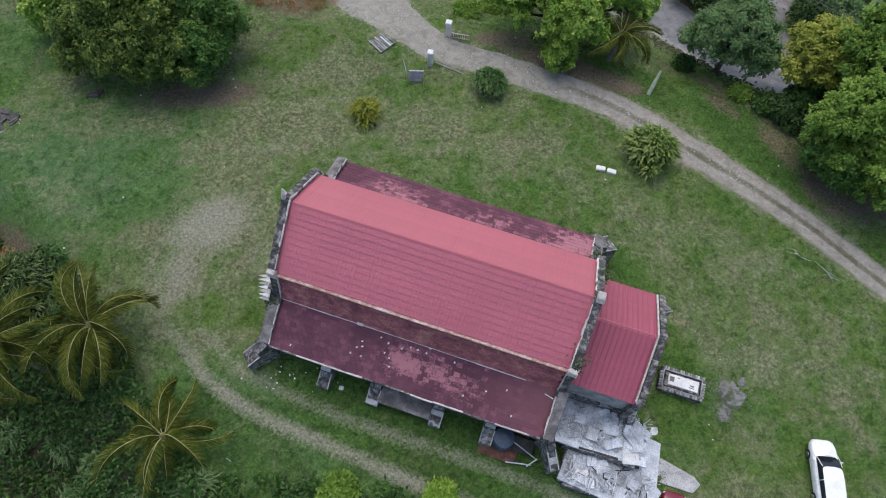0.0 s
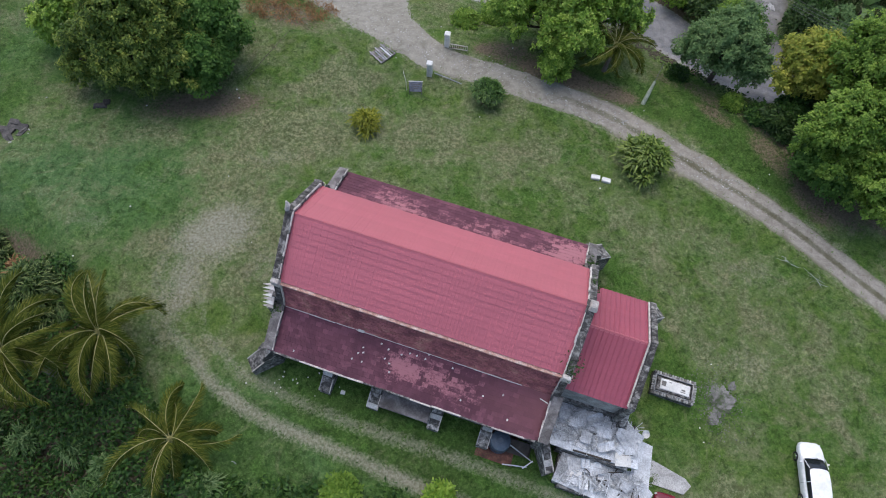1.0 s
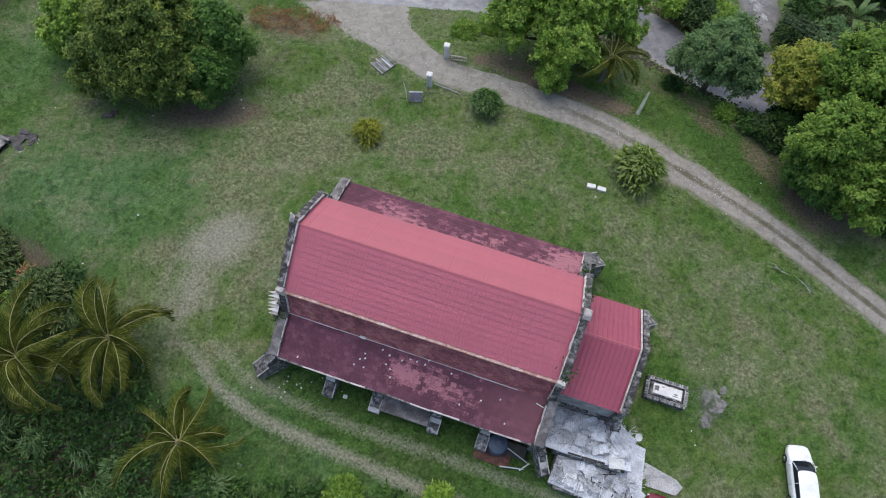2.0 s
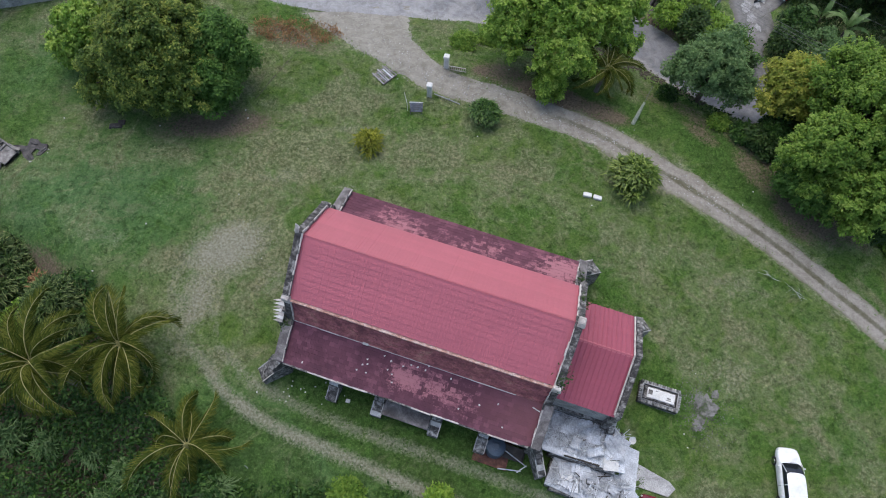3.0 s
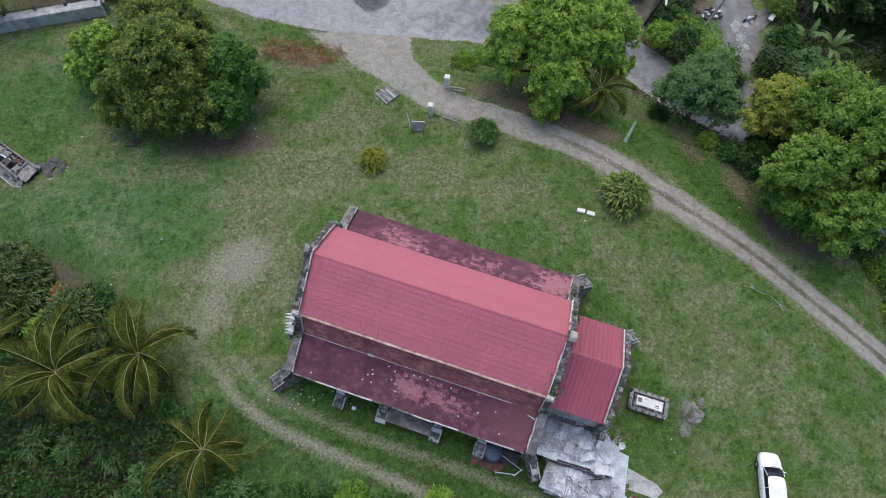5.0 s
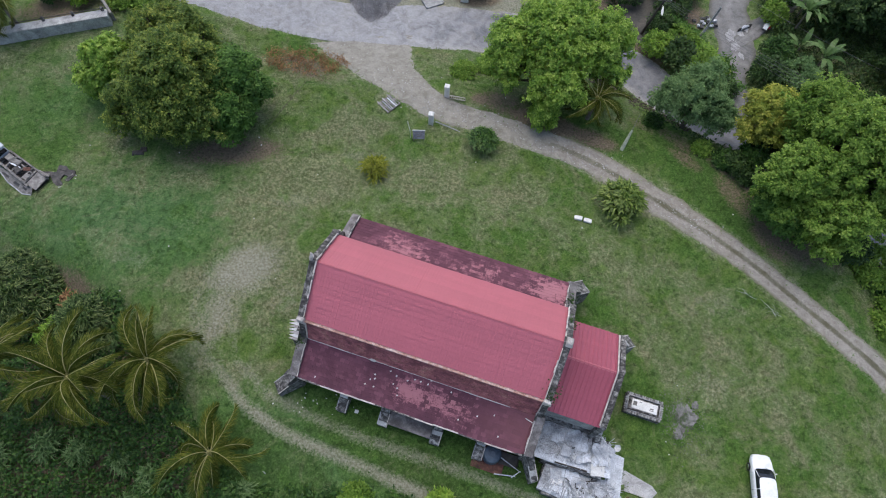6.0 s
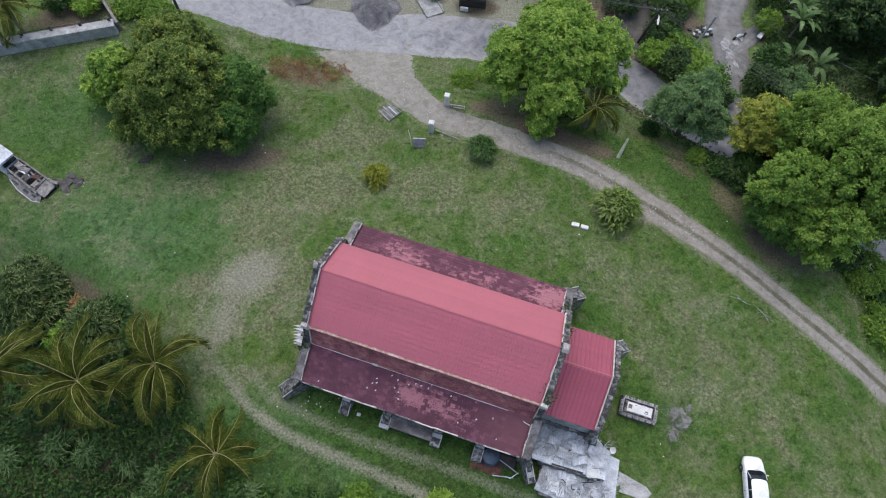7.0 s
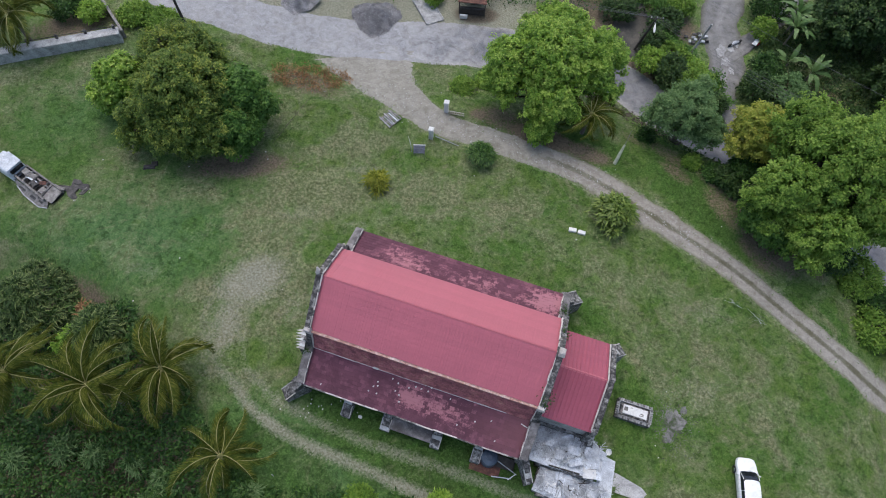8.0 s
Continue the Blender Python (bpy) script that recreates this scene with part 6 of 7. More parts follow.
slab = part("top_slab", box_bm((0.05, 0, 0.86), (2.0, 0.74, 0.12), bevel=0.025), WHITE, tomb, "white-painted top slab with dark weather marks")
for x, y, w, d in ((-0.72, 0.03, 0.3, 0.34), (0.62, -0.06, 0.26, 0.1), (0.6, -0.2, 0.34, 0.06), (-0.3, 0.22, 0.16, 0.06)):
    part("dark_plate", box_bm((x, y, 0.924), (w, d, 0.008)), DIRTYGREY, slab)
_f = []
_g = np.random.default_rng(909)
for k in range(1700):
    low = k % 5 < 3
    x, y = (_g.uniform(-1.6, 3.3), _g.uniform(-2.8, -1.1)) if low else (_g.uniform(-2.7, 2.4), _g.uniform(-0.6, 1.8))
    w, d = (_g.uniform(0.25, 0.9), _g.uniform(0.015, 0.035)) if k % 3 == 0 else (_g.uniform(0.04, 0.22), _g.uniform(0.03, 0.11))
    _f += box_faces(SITE @ pose(12.4, -5.6, 0) @ pose(x, y, (2.17 if low else 3.12) + _g.uniform(0, 0.12), _g.uniform(-15, 15), _g.uniform(-15, 15), _g.uniform(0, 180)), w, d, 0.03)
tagged(new("debris", quads("debris", _f, (TIMBER,))), "small pale grey fragments strewn over the ruin's slabs", "debris", kind="stuff")
for k, (x, y, r) in enumerate(((19.8, 10.1, 1.05), (19.2, 8.8, 0.4), (20.9, 11.2, 0.3))):
    pts = []
    for i in range(72):
        a = 2 * math.pi * i / 72
        q = r * (1 + 0.16 * math.sin(2 * a + 0.6) + 0.14 * math.sin(3 * a + 2 + k) + 0.12 * math.sin(7 * a + 1) + 0.07 * math.sin(13 * a + k) + 0.05 * math.sin(23 * a))
        pts.append((q * 0.85 * math.cos(a), q * 1.1 * math.sin(a)))
    o = part("concrete_patch", sheet_poly(pts, 0.05 + 0.004 * k, 0.12), WORN, None, at=pose(x, y, gz(x, y)))
    tagged(o, "broken grey concrete patch in the grass", "concrete patch", "concrete patches", "structure")


_g = np.random.default_rng(414)
_f = []
for k in range(1500):
    a, q = _g.uniform(0, 2 * math.pi), abs(_g.normal(0, 0.85))
    x, y = 19.75 + 1.15 * q * math.cos(a), 10.0 + 1.4 * q * math.sin(a)
    r = _g.uniform(0.02, 0.085)
    _f += box_faces(pose(x, y, gz(x, y) + 0.03, *_g.uniform(-8, 8, 2), _g.uniform(0, 180)), r, r * _g.uniform(0.5, 1.0), 0.03)
tagged(new("concrete_grit", quads("concrete_grit", _f, (WORN,))), "grey crumbs of broken concrete strewn in the grass", "grit", kind="stuff")


# ---- cars ----
def loft(sections, material, name, parent, label=""):
    """Skins rings of (x, y, z) points, all with the same count."""
    n = len(sections[0])
    v = [p for s in sections for p in s]
    f = [(i * n + k, i * n + (k + 1) % n, (i + 1) * n + (k + 1) % n, (i + 1) * n + k) for i in range(len(sections) - 1) for k in range(n)]
    f += [tuple(range(n))[::-1], tuple(range((len(sections) - 1) * n, len(sections) * n))]
    me = mesh_of(name, v, f, (material,))
    bm = bmesh.new()
    bm.from_mesh(me)
    bmesh.ops.recalc_face_normals(bm, faces=bm.faces)
    bm.to_mesh(me)
    bm.free()
    me.polygons.foreach_set("use_smooth", np.ones(len(me.polygons), dtype=bool))
    o = part(name, me, material, parent, label)
    md = o.modifiers.new("round", "SUBSURF")
    md.levels = md.render_levels = 2
    return o


def ring(y, w, z0, z1, tuck=0.9):
    return [(-w * 0.9, y, z0), (-w, y, z0 + 0.12), (-w, y, z1 - 0.14), (-w * tuck, y, z1 - 0.01), (-w * 0.45, y, z1 + 0.025), (w * 0.45, y, z1 + 0.025), (w * tuck, y, z1 - 0.01), (w, y, z1 - 0.14), (w, y, z0 + 0.12), (w * 0.9, y, z0)]


def car(name, label, paint, at):
    """A five-door estate car, front towards +y, 4.4 m long."""
    c = thing(name, label, "car", at)
    W = 0.83
    secs = [(-2.16, 0.60, 0.45, 0.80), (-2.10, 0.74, 0.32, 0.92), (-1.7, W, 0.22, 0.98), (-0.6, W, 0.2, 0.97), (0.6, W, 0.2, 0.96), (1.05, W, 0.22, 0.95), (1.6, W - 0.01, 0.24, 0.90), (1.95, W - 0.06, 0.28, 0.81), (2.18, 0.68, 0.33, 0.70), (2.28, 0.52, 0.40, 0.60)]
    loft([ring(*s) for s in secs], paint, "body", c)
    def cab(y, w, z0, z1):
        return [(-w, y, z0), (-w + 0.02, y, (z0 + z1) / 2), (-w * 0.84, y, z1 - 0.05), (-w * 0.6, y, z1), (w * 0.6, y, z1), (w * 0.84, y, z1 - 0.05), (w - 0.02, y, (z0 + z1) / 2), (w, y, z0)]
    loft([cab(y, w, 0.9, z) for y, w, z in ((-2.02, 0.66, 0.98), (-1.85, 0.72, 1.30), (-1.5, 0.76, 1.42), (0.0, 0.77, 1.46), (0.55, 0.75, 1.42), (0.95, 0.72, 1.16), (1.22, 0.68, 0.93))], CARGLASS, "greenhouse", c, "dark tinted windows")
    def roof(y, w, z):
        return [(-w, y, z - 0.05), (-w * 0.98, y, z - 0.005), (-w * 0.6, y, z + 0.03), (w * 0.6, y, z + 0.03), (w * 0.98, y, z - 0.005), (w, y, z - 0.05)]
    loft([roof(*s) for s in ((-1.95, 0.60, 1.27), (-1.6, 0.67, 1.41), (-0.6, 0.68, 1.455), (0.2, 0.67, 1.45), (0.52, 0.62, 1.41))], paint, "roof_panel", c)
    for s in (-1, 1):
        part("windscreen_pillar", tube_bm([(s * 0.62, 0.5, 1.41), (s * 0.69, 0.9, 1.2), (s * 0.74, 1.26, 0.93)], [0.022] * 3, 6), paint, c)
        part("door_pillar", tube_bm([(s * 0.66, -0.35, 1.43), (s * 0.775, -0.38, 0.95)], [0.022] * 2, 6), paint, c)
        part("rear_pillar", tube_bm([(s * 0.62, -1.72, 1.38), (s * 0.76, -1.95, 0.95)], [0.045] * 2, 6), paint, c)
        mir = part("wing_mirror", box_bm((s * 0.90, 0.88, 0.98), (0.17, 0.09, 0.13), bevel=0.03), paint, c)
        part("mirror_glass", box_bm((s * 0.90, 0.832, 0.98), (0.14, 0.012, 0.10)), CHROME, mir)
        part("headlight", box_bm((s * 0.56, 2.04, 0.64), (0.34, 0.26, 0.14), pose(0, 0, 0, 0, 0, 0), (0.8, 0.7), 0.03), LAMPGLASS, c, "clear headlight")
        part("tail_light", box_bm((s * 0.66, -2.1, 0.82), (0.16, 0.12, 0.24), bevel=0.02), CARRED, c)
        for y in (1.32, -1.32):
            wheel = part("wheel", tube_bm([(s * 0.70, y, 0.31), (s * 0.72, y, 0.31), (s * 0.86, y, 0.31), (s * 0.88, y, 0.31)], [0.27, 0.31, 0.31, 0.27], 20), RUBBER, c)
            part("rim", tube_bm([(s * 0.86, y, 0.31), (s * 0.893, y, 0.31)], [0.21, 0.19], 14), CHROME, wheel)
        for y in (0.12, -0.95):
            part("door_handle", box_bm((s * 0.845, y, 0.80), (0.03, 0.16, 0.03), bevel=0.008), paint, c)
        part("rear_door_seam", box_bm((s * 0.834, -0.38, 0.6), (0.012, 0.014, 0.55)), RUBBER, c)
        part("wiper", tube_bm([(s * 0.1 + 0.05, 1.24, 0.965), (s * 0.1 + 0.45, 1.12, 1.03)], [0.012, 0.01], 5), RUBBER, c)
    part("grille", box_bm((0, 2.19, 0.56), (0.7, 0.06, 0.1), bevel=0.01), BLACKIRON, c)
    part("bumper", box_bm((0, 2.16, 0.38), (1.2, 0.12, 0.16), bevel=0.04), paint, c)
    return c


car("parked_car", "white estate car with dark windows parked on the grass", CARWHITE, pose(25.22, 5.35, gz(25.2, 5.3), 0, 0, -3.0))
car("parked_car", "dark red car parked against the ruin", CARRED, pose(14.75, 1.55, gz(14.7, 1.5), 0, 0, -12))

# ---- the derelict truck at the far side of the lawn ----
truck = thing("derelict_truck", "derelict pickup truck with pale grey cab and open rotten bed", "truck", pose(-38.7, 28.25, gz(-38.7, 28.25), 0, 0, -31))
cabp = part("cab", box_bm((-3.3, 0.05, 1.0), (2.0, 1.8, 1.5), pose(0, 0, 0, 0, 0, 2), (0.86, 0.88), 0.1), PALECON, truck, "faded pale grey cab")
part("cab_roof", box_bm((-3.25, 0.05, 1.78), (1.75, 1.6, 0.07), bevel=0.03), PALECON, cabp)
part("cab_window", box_bm((-2.34, 0.05, 1.35), (0.06, 1.3, 0.45)), CARGLASS, cabp)
part("bonnet", box_bm((-4.8, 0.05, 0.75), (1.2, 1.6, 0.7), bevel=0.1, taper=(0.9, 0.85)), PALECON, cabp)
part("bed_floor", box_bm((0.1, 0.1, 0.45), (4.8, 1.4, 0.06)), BLACKIRON, truck, "black rotten bed floor")
part("side_rail", box_bm((0.1, 0.86, 0.80), (4.9, 0.16, 0.45), bevel=0.02), DIRTYGREY, truck, "grimy weathered side rail")
part("side_rail", box_bm((-0.2, -0.62, 0.80), (4.3, 0.20, 0.45), pose(0, 0, 0, 0, 0, -3), bevel=0.02), DIRTYGREY, truck, "grimy weathered side rail")
for k, x in enumerate((-2.2, -1.35, -0.55, 0.1, 0.8, 1.3)):
    part("cross_member", box_bm((0, 0, 0), (0.15 + 0.05 * (k % 2), 1.5, 0.16), bevel=0.02), DIRTYGREY if k % 3 else BLACKIRON, truck, at=pose(x, 0.1, 0.86, 0, 0, 5 * (k % 3) - 5))
part("tool_box", box_bm((-1.7, 0.35, 0.85), (0.75, 0.6, 0.5), bevel=0.06), DIRTYGREY, truck)
part("bed_strut", box_bm((-0.7, 0.15, 0.95), (1.3, 0.14, 0.12), pose(0, 0, 0, 0, 0, 6)), GALV, truck)
part("bed_strut", box_bm((0.4, 0.45, 0.93), (1.5, 0.12, 0.12), pose(0, 0, 0, 0, 0, -4)), DIRTYGREY, truck)
part("tail_panel", box_bm((1.95, 0.0, 0.92), (1.15, 1.75, 0.07), pose(0, 0, 0, 0, 4, 6), bevel=0.02), DIRTYGREY, truck, "bent pale tail panel")
side = part("side_panel", sheet_poly([(-2.5, 0.2), (2.2, 0.28), (2.45, -0.25), (1.6, -0.62), (-0.4, -0.55), (-1.7, -0.2)], 0.0, 0.05), DIRTYGREY, truck, "long buckled side panel splayed outwards", at=pose(0, -0.92, 0.55, 24, 0, 0))
part("panel_lip", tube_bm([(-1.7, -0.2, 0.02), (-0.4, -0.55, 0.03), (1.6, -0.62, 0.03), (2.45, -0.25, 0.02)], [0.04, 0.05, 0.05, 0.04], 6), GALV, side, "pale folded panel edge")
for k, (x, y, w, d) in enumerate(((-1.0, -0.12, 0.9, 0.2), (0.5, -0.2, 0.7, 0.24), (1.5, -0.12, 0.5, 0.2))):
    part("rust_hole", box_bm((x, y, 0.004), (w, d, 0.02), bevel=0.005), BLACKIRON, side, "dark rusted-through hole")
for k, (x, y, w, d, t) in enumerate(((-1.0, 0.35, 0.9, 0.5, 20), (-0.2, -0.1, 0.7, 0.45, -15), (0.55, 0.4, 0.6, 0.35, 35), (1.1, -0.15, 0.5, 0.6, 5))):
    part("bed_scrap", box_bm((0, 0, 0), (w, d, 0.05), bevel=0.015), (DIRTYGREY, BLACKIRON, RUST, DIRTYGREY)[k], truck, at=pose(x, y, 0.98 + 0.02 * k, 5 * (k % 3) - 4, 6 - 4 * (k % 2), t))
for s in (-1, 1):
    for x in (-3.4, 1.2):
        part("wheel", tube_bm([(x, s * 0.62, 0.34), (x, s * 0.85, 0.34)], [0.34, 0.34], 14), RUBBER, truck)
scrap = thing("engine_scrap", "black notched sheet of scrapped bodywork lying in the grass", "scrap", pose(-35.1, 28.2, gz(-35.1, 28.2), 0, 0, -24))
part("sheet", sheet_poly([(-0.95, 0.75), (-0.3, 0.95), (0.15, 0.75), (0.7, 0.95), (1.0, 0.55), (0.95, -0.2), (0.6, -0.35), (0.55, 0.2), (0.1, 0.15), (0.15, -0.4), (0.75, -0.7), (0.55, -1.1), (-0.2, -0.95), (-0.75, -0.6), (-1.5, -0.75), (-1.75, -0.45), (-1.2, -0.2), (-0.65, 0.0)], 0.2, 0.16), BLACKIRON, scrap, "black notched bodywork sheet")
for k, (x, y, w, t) in enumerate(((-0.3, 0.45, 0.7, 10), (0.75, 0.3, 0.6, 75), (0.2, -0.75, 0.7, -20), (-1.2, -0.5, 0.5, 12))):
    part("rib", box_bm((0, 0, 0), (w, 0.1, 0.08), bevel=0.02), DIRTYGREY if k % 2 else BLACKIRON, scrap, at=pose(x, y, 0.24, 0, 0, t))
for k, (x, y, w) in enumerate(((1.1, 0.6, 0.16), (0.7, -1.05, 0.3), (-1.75, -0.85, 0.42), (-1.6, -1.15, 0.22), (-1.35, -1.4, 0.16), (1.3, 0.3, 0.12))):
    part("bracket", box_bm((0, 0, 0), (w, w * 0.6, 0.14), bevel=0.03), CONCRETE if k < 2 else WHITE, scrap, "pale chipped bracket", at=pose(x, y, 0.16, 0, 0, 35 * k))
bl = thing("scrap_metal", "small heap of dark scrap under the tree", "scrap", pose(-29.2, 31.4, gz(-29.2, 31.4), 0, 0, 10))
part("plate", box_bm((0, 0, 0.12), (1.2, 0.6, 0.2), bevel=0.04, taper=(0.7, 0.6)), BLACKIRON, bl)
part("plate", box_bm((0.5, 0.3, 0.1), (0.6, 0.5, 0.16), bevel=0.04), BLACKIRON, bl)


# ---- gateway, signs and small things on the lawn ----
def gate_post(x, y, h, turn):
    g = thing("gate_post", "white-painted square gate post with a capstone", "gate post", pose(x, y, gz(x, y), 0, 0, turn), "gate posts")
    part("shaft", box_bm((0, 0, h / 2 - 0.1), (0.46, 0.46, h + 0.2), bevel=0.03, taper=(0.94, 0.94)), WHITE, g)
    part("cap", box_bm((0, 0, h + 0.06), (0.58, 0.58, 0.14), bevel=0.03, taper=(0.8, 0.8)), WHITE, g)


gate_post(-2.1, 37.15, 1.45, -10)
gate_post(-0.75, 40.6, 1.45, -10)


def gate_leaf(x, y, turn, lean, label, bar_mat):
    g = thing("gate_leaf", label, "gate", pose(x, y, gz(x, y) + 0.05, lean, 0, turn), "gate leaves")
    for z in (0.08, 1.15):
        part("rail", tube_bm([(0, 0, z), (1.6, 0, z)], [0.045, 0.045], 6), bar_mat, g)
    for k in range(9):
        part("bar", tube_bm([(0.02 + k * 0.195, 0, 0.05), (0.02 + k * 0.195, 0, 1.25)], [0.03, 0.03], 5), bar_mat, g)
    part("brace", tube_bm([(0, 0.02, 0.1), (1.6, 0.02, 1.12)], [0.03, 0.03], 5), RUST, g)


gate_leaf(-0.45, 40.3, -8, 25, "rusty pale-painted barred gate leaf leaning open beside its post", LIME)
rl = thing("fallen_rail", "thin bleached rail lying in the grass beside the gate post", "rail", pose(-1.7, 37.2, gz(-1.7, 37.2), 0, 0, -19))
part("bar", tube_bm([(0, 0, 0.25), (1.2, 0.02, 0.14), (2.6, -0.03, 0.07)], [0.05, 0.05, 0.04], 6), TIMBER, rl)
part("stub", tube_bm([(1.5, 0.02, 0.0), (1.5, 0.03, 0.3)], [0.04, 0.035], 5), TIMBER, rl)
pal = thing("wooden_pallet", "broken bleached slatted pallet lying in the grass", "pallet", pose(-6.4, 39.1, gz(-6.4, 39.1), 0, 0, -42))
for k in range(8):
    part("slat", box_bm((0, 0, 0), (1.75 - 0.2 * (k % 3), 0.13, 0.05), bevel=0.01), (CONCRETE, DIRTYGREY, TIMBER)[k % 3], pal, at=pose(0.08 * (k % 3) - 0.08, -0.75 + k * 0.21, 0.18, 0, 2 * (k % 3) - 2, 4 * ((k * 2) % 3) - 4))
for a in (-0.7, 0.0, 0.7):
    part("bearer", box_bm((a, 0, 0.08), (0.12, 1.7, 0.14), bevel=0.01), DIRTYGREY, pal)
sg = thing("signboard", "weathered blue-grey signboard tilted back on white posts", "signboard", pose(-3.15, 34.75, gz(-3.15, 34.75), 0, 0, 2) @ Matrix.Diagonal((0.85, 0.85, 0.85, 1)))
part("board", box_bm((0, 0, 0.95), (1.35, 0.07, 1.0), pose(0, 0, 0, -38, 0, 0), bevel=0.015), SLATE, sg)
part("top_rail", box_bm((0, 0.0, 1.47), (1.45, 0.1, 0.1), pose(0, 0, 0, -38, 0, 0), bevel=0.015), WHITE, sg)
for s in (-0.6, 0.6):
    part("post", box_bm((s, 0.25, 0.5), (0.07, 0.07, 1.2)), DIRTYGREY, sg)
for k in range(3):
    part("text_bar", box_bm((0.0, -0.042, 1.2 - k * 0.22), (0.9 - 0.2 * k, 0.012, 0.08), pose(0, 0, 0, -38, 0, 0)), DIRTYGREY, sg)
st = thing("thin_stake", "thin pale stake bent over beside the signboard", "stake", pose(-3.95, 35.3, gz(-3.95, 35.3)))
part("rod", tube_bm([(0, 0, -0.1), (-0.05, 0.1, 1.0), (-0.3, 0.5, 1.9)], [0.03, 0.03, 0.02], 6), WHITE, st)
for x, y, h, lean in ((-19.4, 6.8, 1.9, 0.1), (-12.0, 3.8, 1.5, 0.15), (-17.9, 6.6, 1.6, -0.1)):
    o = thing("bleached_stake", "thin bleached stake standing in the undergrowth", "stake", pose(x, y, gz(x, y)), "bleached stakes")
    part("rod", tube_bm([(0, 0, -0.1), (lean * 0.4, 0.05, h * 0.5), (lean, 0.0, h)], [0.03, 0.03, 0.018], 6), WHITE, o)
lp = thing("leaning_pole", "pale greenish concrete pole leaning on the bank", "pole", pose(16.45, 35.4, gz(16.45, 35.4)))
part("shaft", tube_bm([(0, 0, -0.2), (0.38, 0.72, 0.8), (0.72, 1.35, 1.5)], [0.2, 0.16, 0.10], 8), PALEGREEN, lp)
part("stay_wire", tube_bm([(0.72, 1.35, 1.5), (1.2, 2.4, 2.5)], [0.02, 0.02], 5), WIRE, lp)
for k, (x, y, t) in enumerate(((11.9, 27.35, -8), (12.75, 27.15, -14))):
    o = thing("white_block", "whitewashed concrete block lying in the grass", "block", pose(x, y, gz(x, y), 0, 0, t), "white blocks")
    part("block", box_bm((0, 0, 0.14), (0.72, 0.4, 0.3), bevel=0.05), WHITE, o)
for k, (x, y, size, turn) in enumerate(((26.6, 21.1, 0.75, 150), (28.5, 19.8, 1.0, 120))):
    o = thing("dead_branch", "bleached dead branch sprawled in the grass", "branch", pose(x, y, gz(x, y), 0, 0, turn), "dead branches")
    rng = random.Random(40 + k)
    part("limb", tube_bm([(-0.5 * size, 0, 0.08), (0.1, 0.06 * size, 0.22), (1.3 * size, 0.25 * size, 0.12)], [0.03, 0.03, 0.01], 5), PALEGREEN, o)
    for j in range(8):
        a, q = rng.uniform(-1.3, 1.3) + (math.pi if j % 3 == 0 else 0), rng.uniform(0.35, 1.0) * size
        b = (rng.uniform(-0.3, 0.5) * size, 0.06 * size, 0.18)
        part("twig", tube_bm([b, (b[0] + 0.5 * q * math.cos(a), b[1] + 0.5 * q * math.sin(a), 0.22 + 0.1 * (j % 2)), (b[0] + q * math.cos(a + 0.3), b[1] + q * math.sin(a + 0.3), 0.1)], [0.016, 0.012, 0.006], 5), PALEGREEN if j % 3 else TIMBER, o)
    part("leaf_litter", quads("leaf_litter", leaves(np.random.default_rng(k), np.random.default_rng(9 + k).normal(0, 1, (26, 3)) * np.array([0.22, 0.16, 0.03]) * size + np.array([0, 0, 0.2]), np.tile([[0.0, 0, 1]], (26, 1)), 0.22, 0.05), (FERN,)), FERN, o, "grey-green withered leaves")
o = thing("fallen_branch", "long thin fallen branch in the grass", "branch", pose(-16.3, 38.6, gz(-16.3, 38.6)))
part("limb", tube_bm([(-1.6, -3.4, 0.06), (-0.4, -0.9, 0.12), (1.3, 2.6, 0.08)], [0.018, 0.028, 0.018], 6), BARK, o)
for k in range(46):
    x, y = _r.uniform(-34, 30), _r.uniform(6, 44)
    if k < 16:
        x, y = -9.2 + _r.gauss(0, 1.3), 9.0 + _r.gauss(0, 0.6)
    if near_line(np.array([x]), np.array([y]), DRIVE_LINE[::2, :2])[0] < 2 or (-10 < x < 16 and 8 < y < 24 and k >= 16):
        continue
    s = _r.uniform(0.025, 0.06)
    ob = new("litter_scrap", mesh_of("litter_scrap", [(a * s, b * s * 0.7, c * 0.035) for a in (-1, 1) for b in (-1, 1) for c in (-1, 1)], [(0, 1, 3, 2), (4, 6, 7, 5), (0, 4, 5, 1), (2, 3, 7, 6), (0, 2, 6, 4), (1, 5, 7, 3)], (WHITE,)))
    ob.matrix_basis = pose(x, y, gz(x, y) + 0.07, _r.uniform(-20, 20), _r.uniform(-20, 20), _r.uniform(0, 180))
    tagged(ob, "small white scrap of litter on the grass", "litter", "litter scraps")
tile_sq = thing("square_tile", "small pale square tile lying near the buttress", "tile", pose(-5.9, 8.65, gz(-5.9, 8.65), 0, 0, -10))
part("plate", box_bm((0, 0, 0.06), (0.3, 0.26, 0.08), bevel=0.02), WHITE, tile_sq)

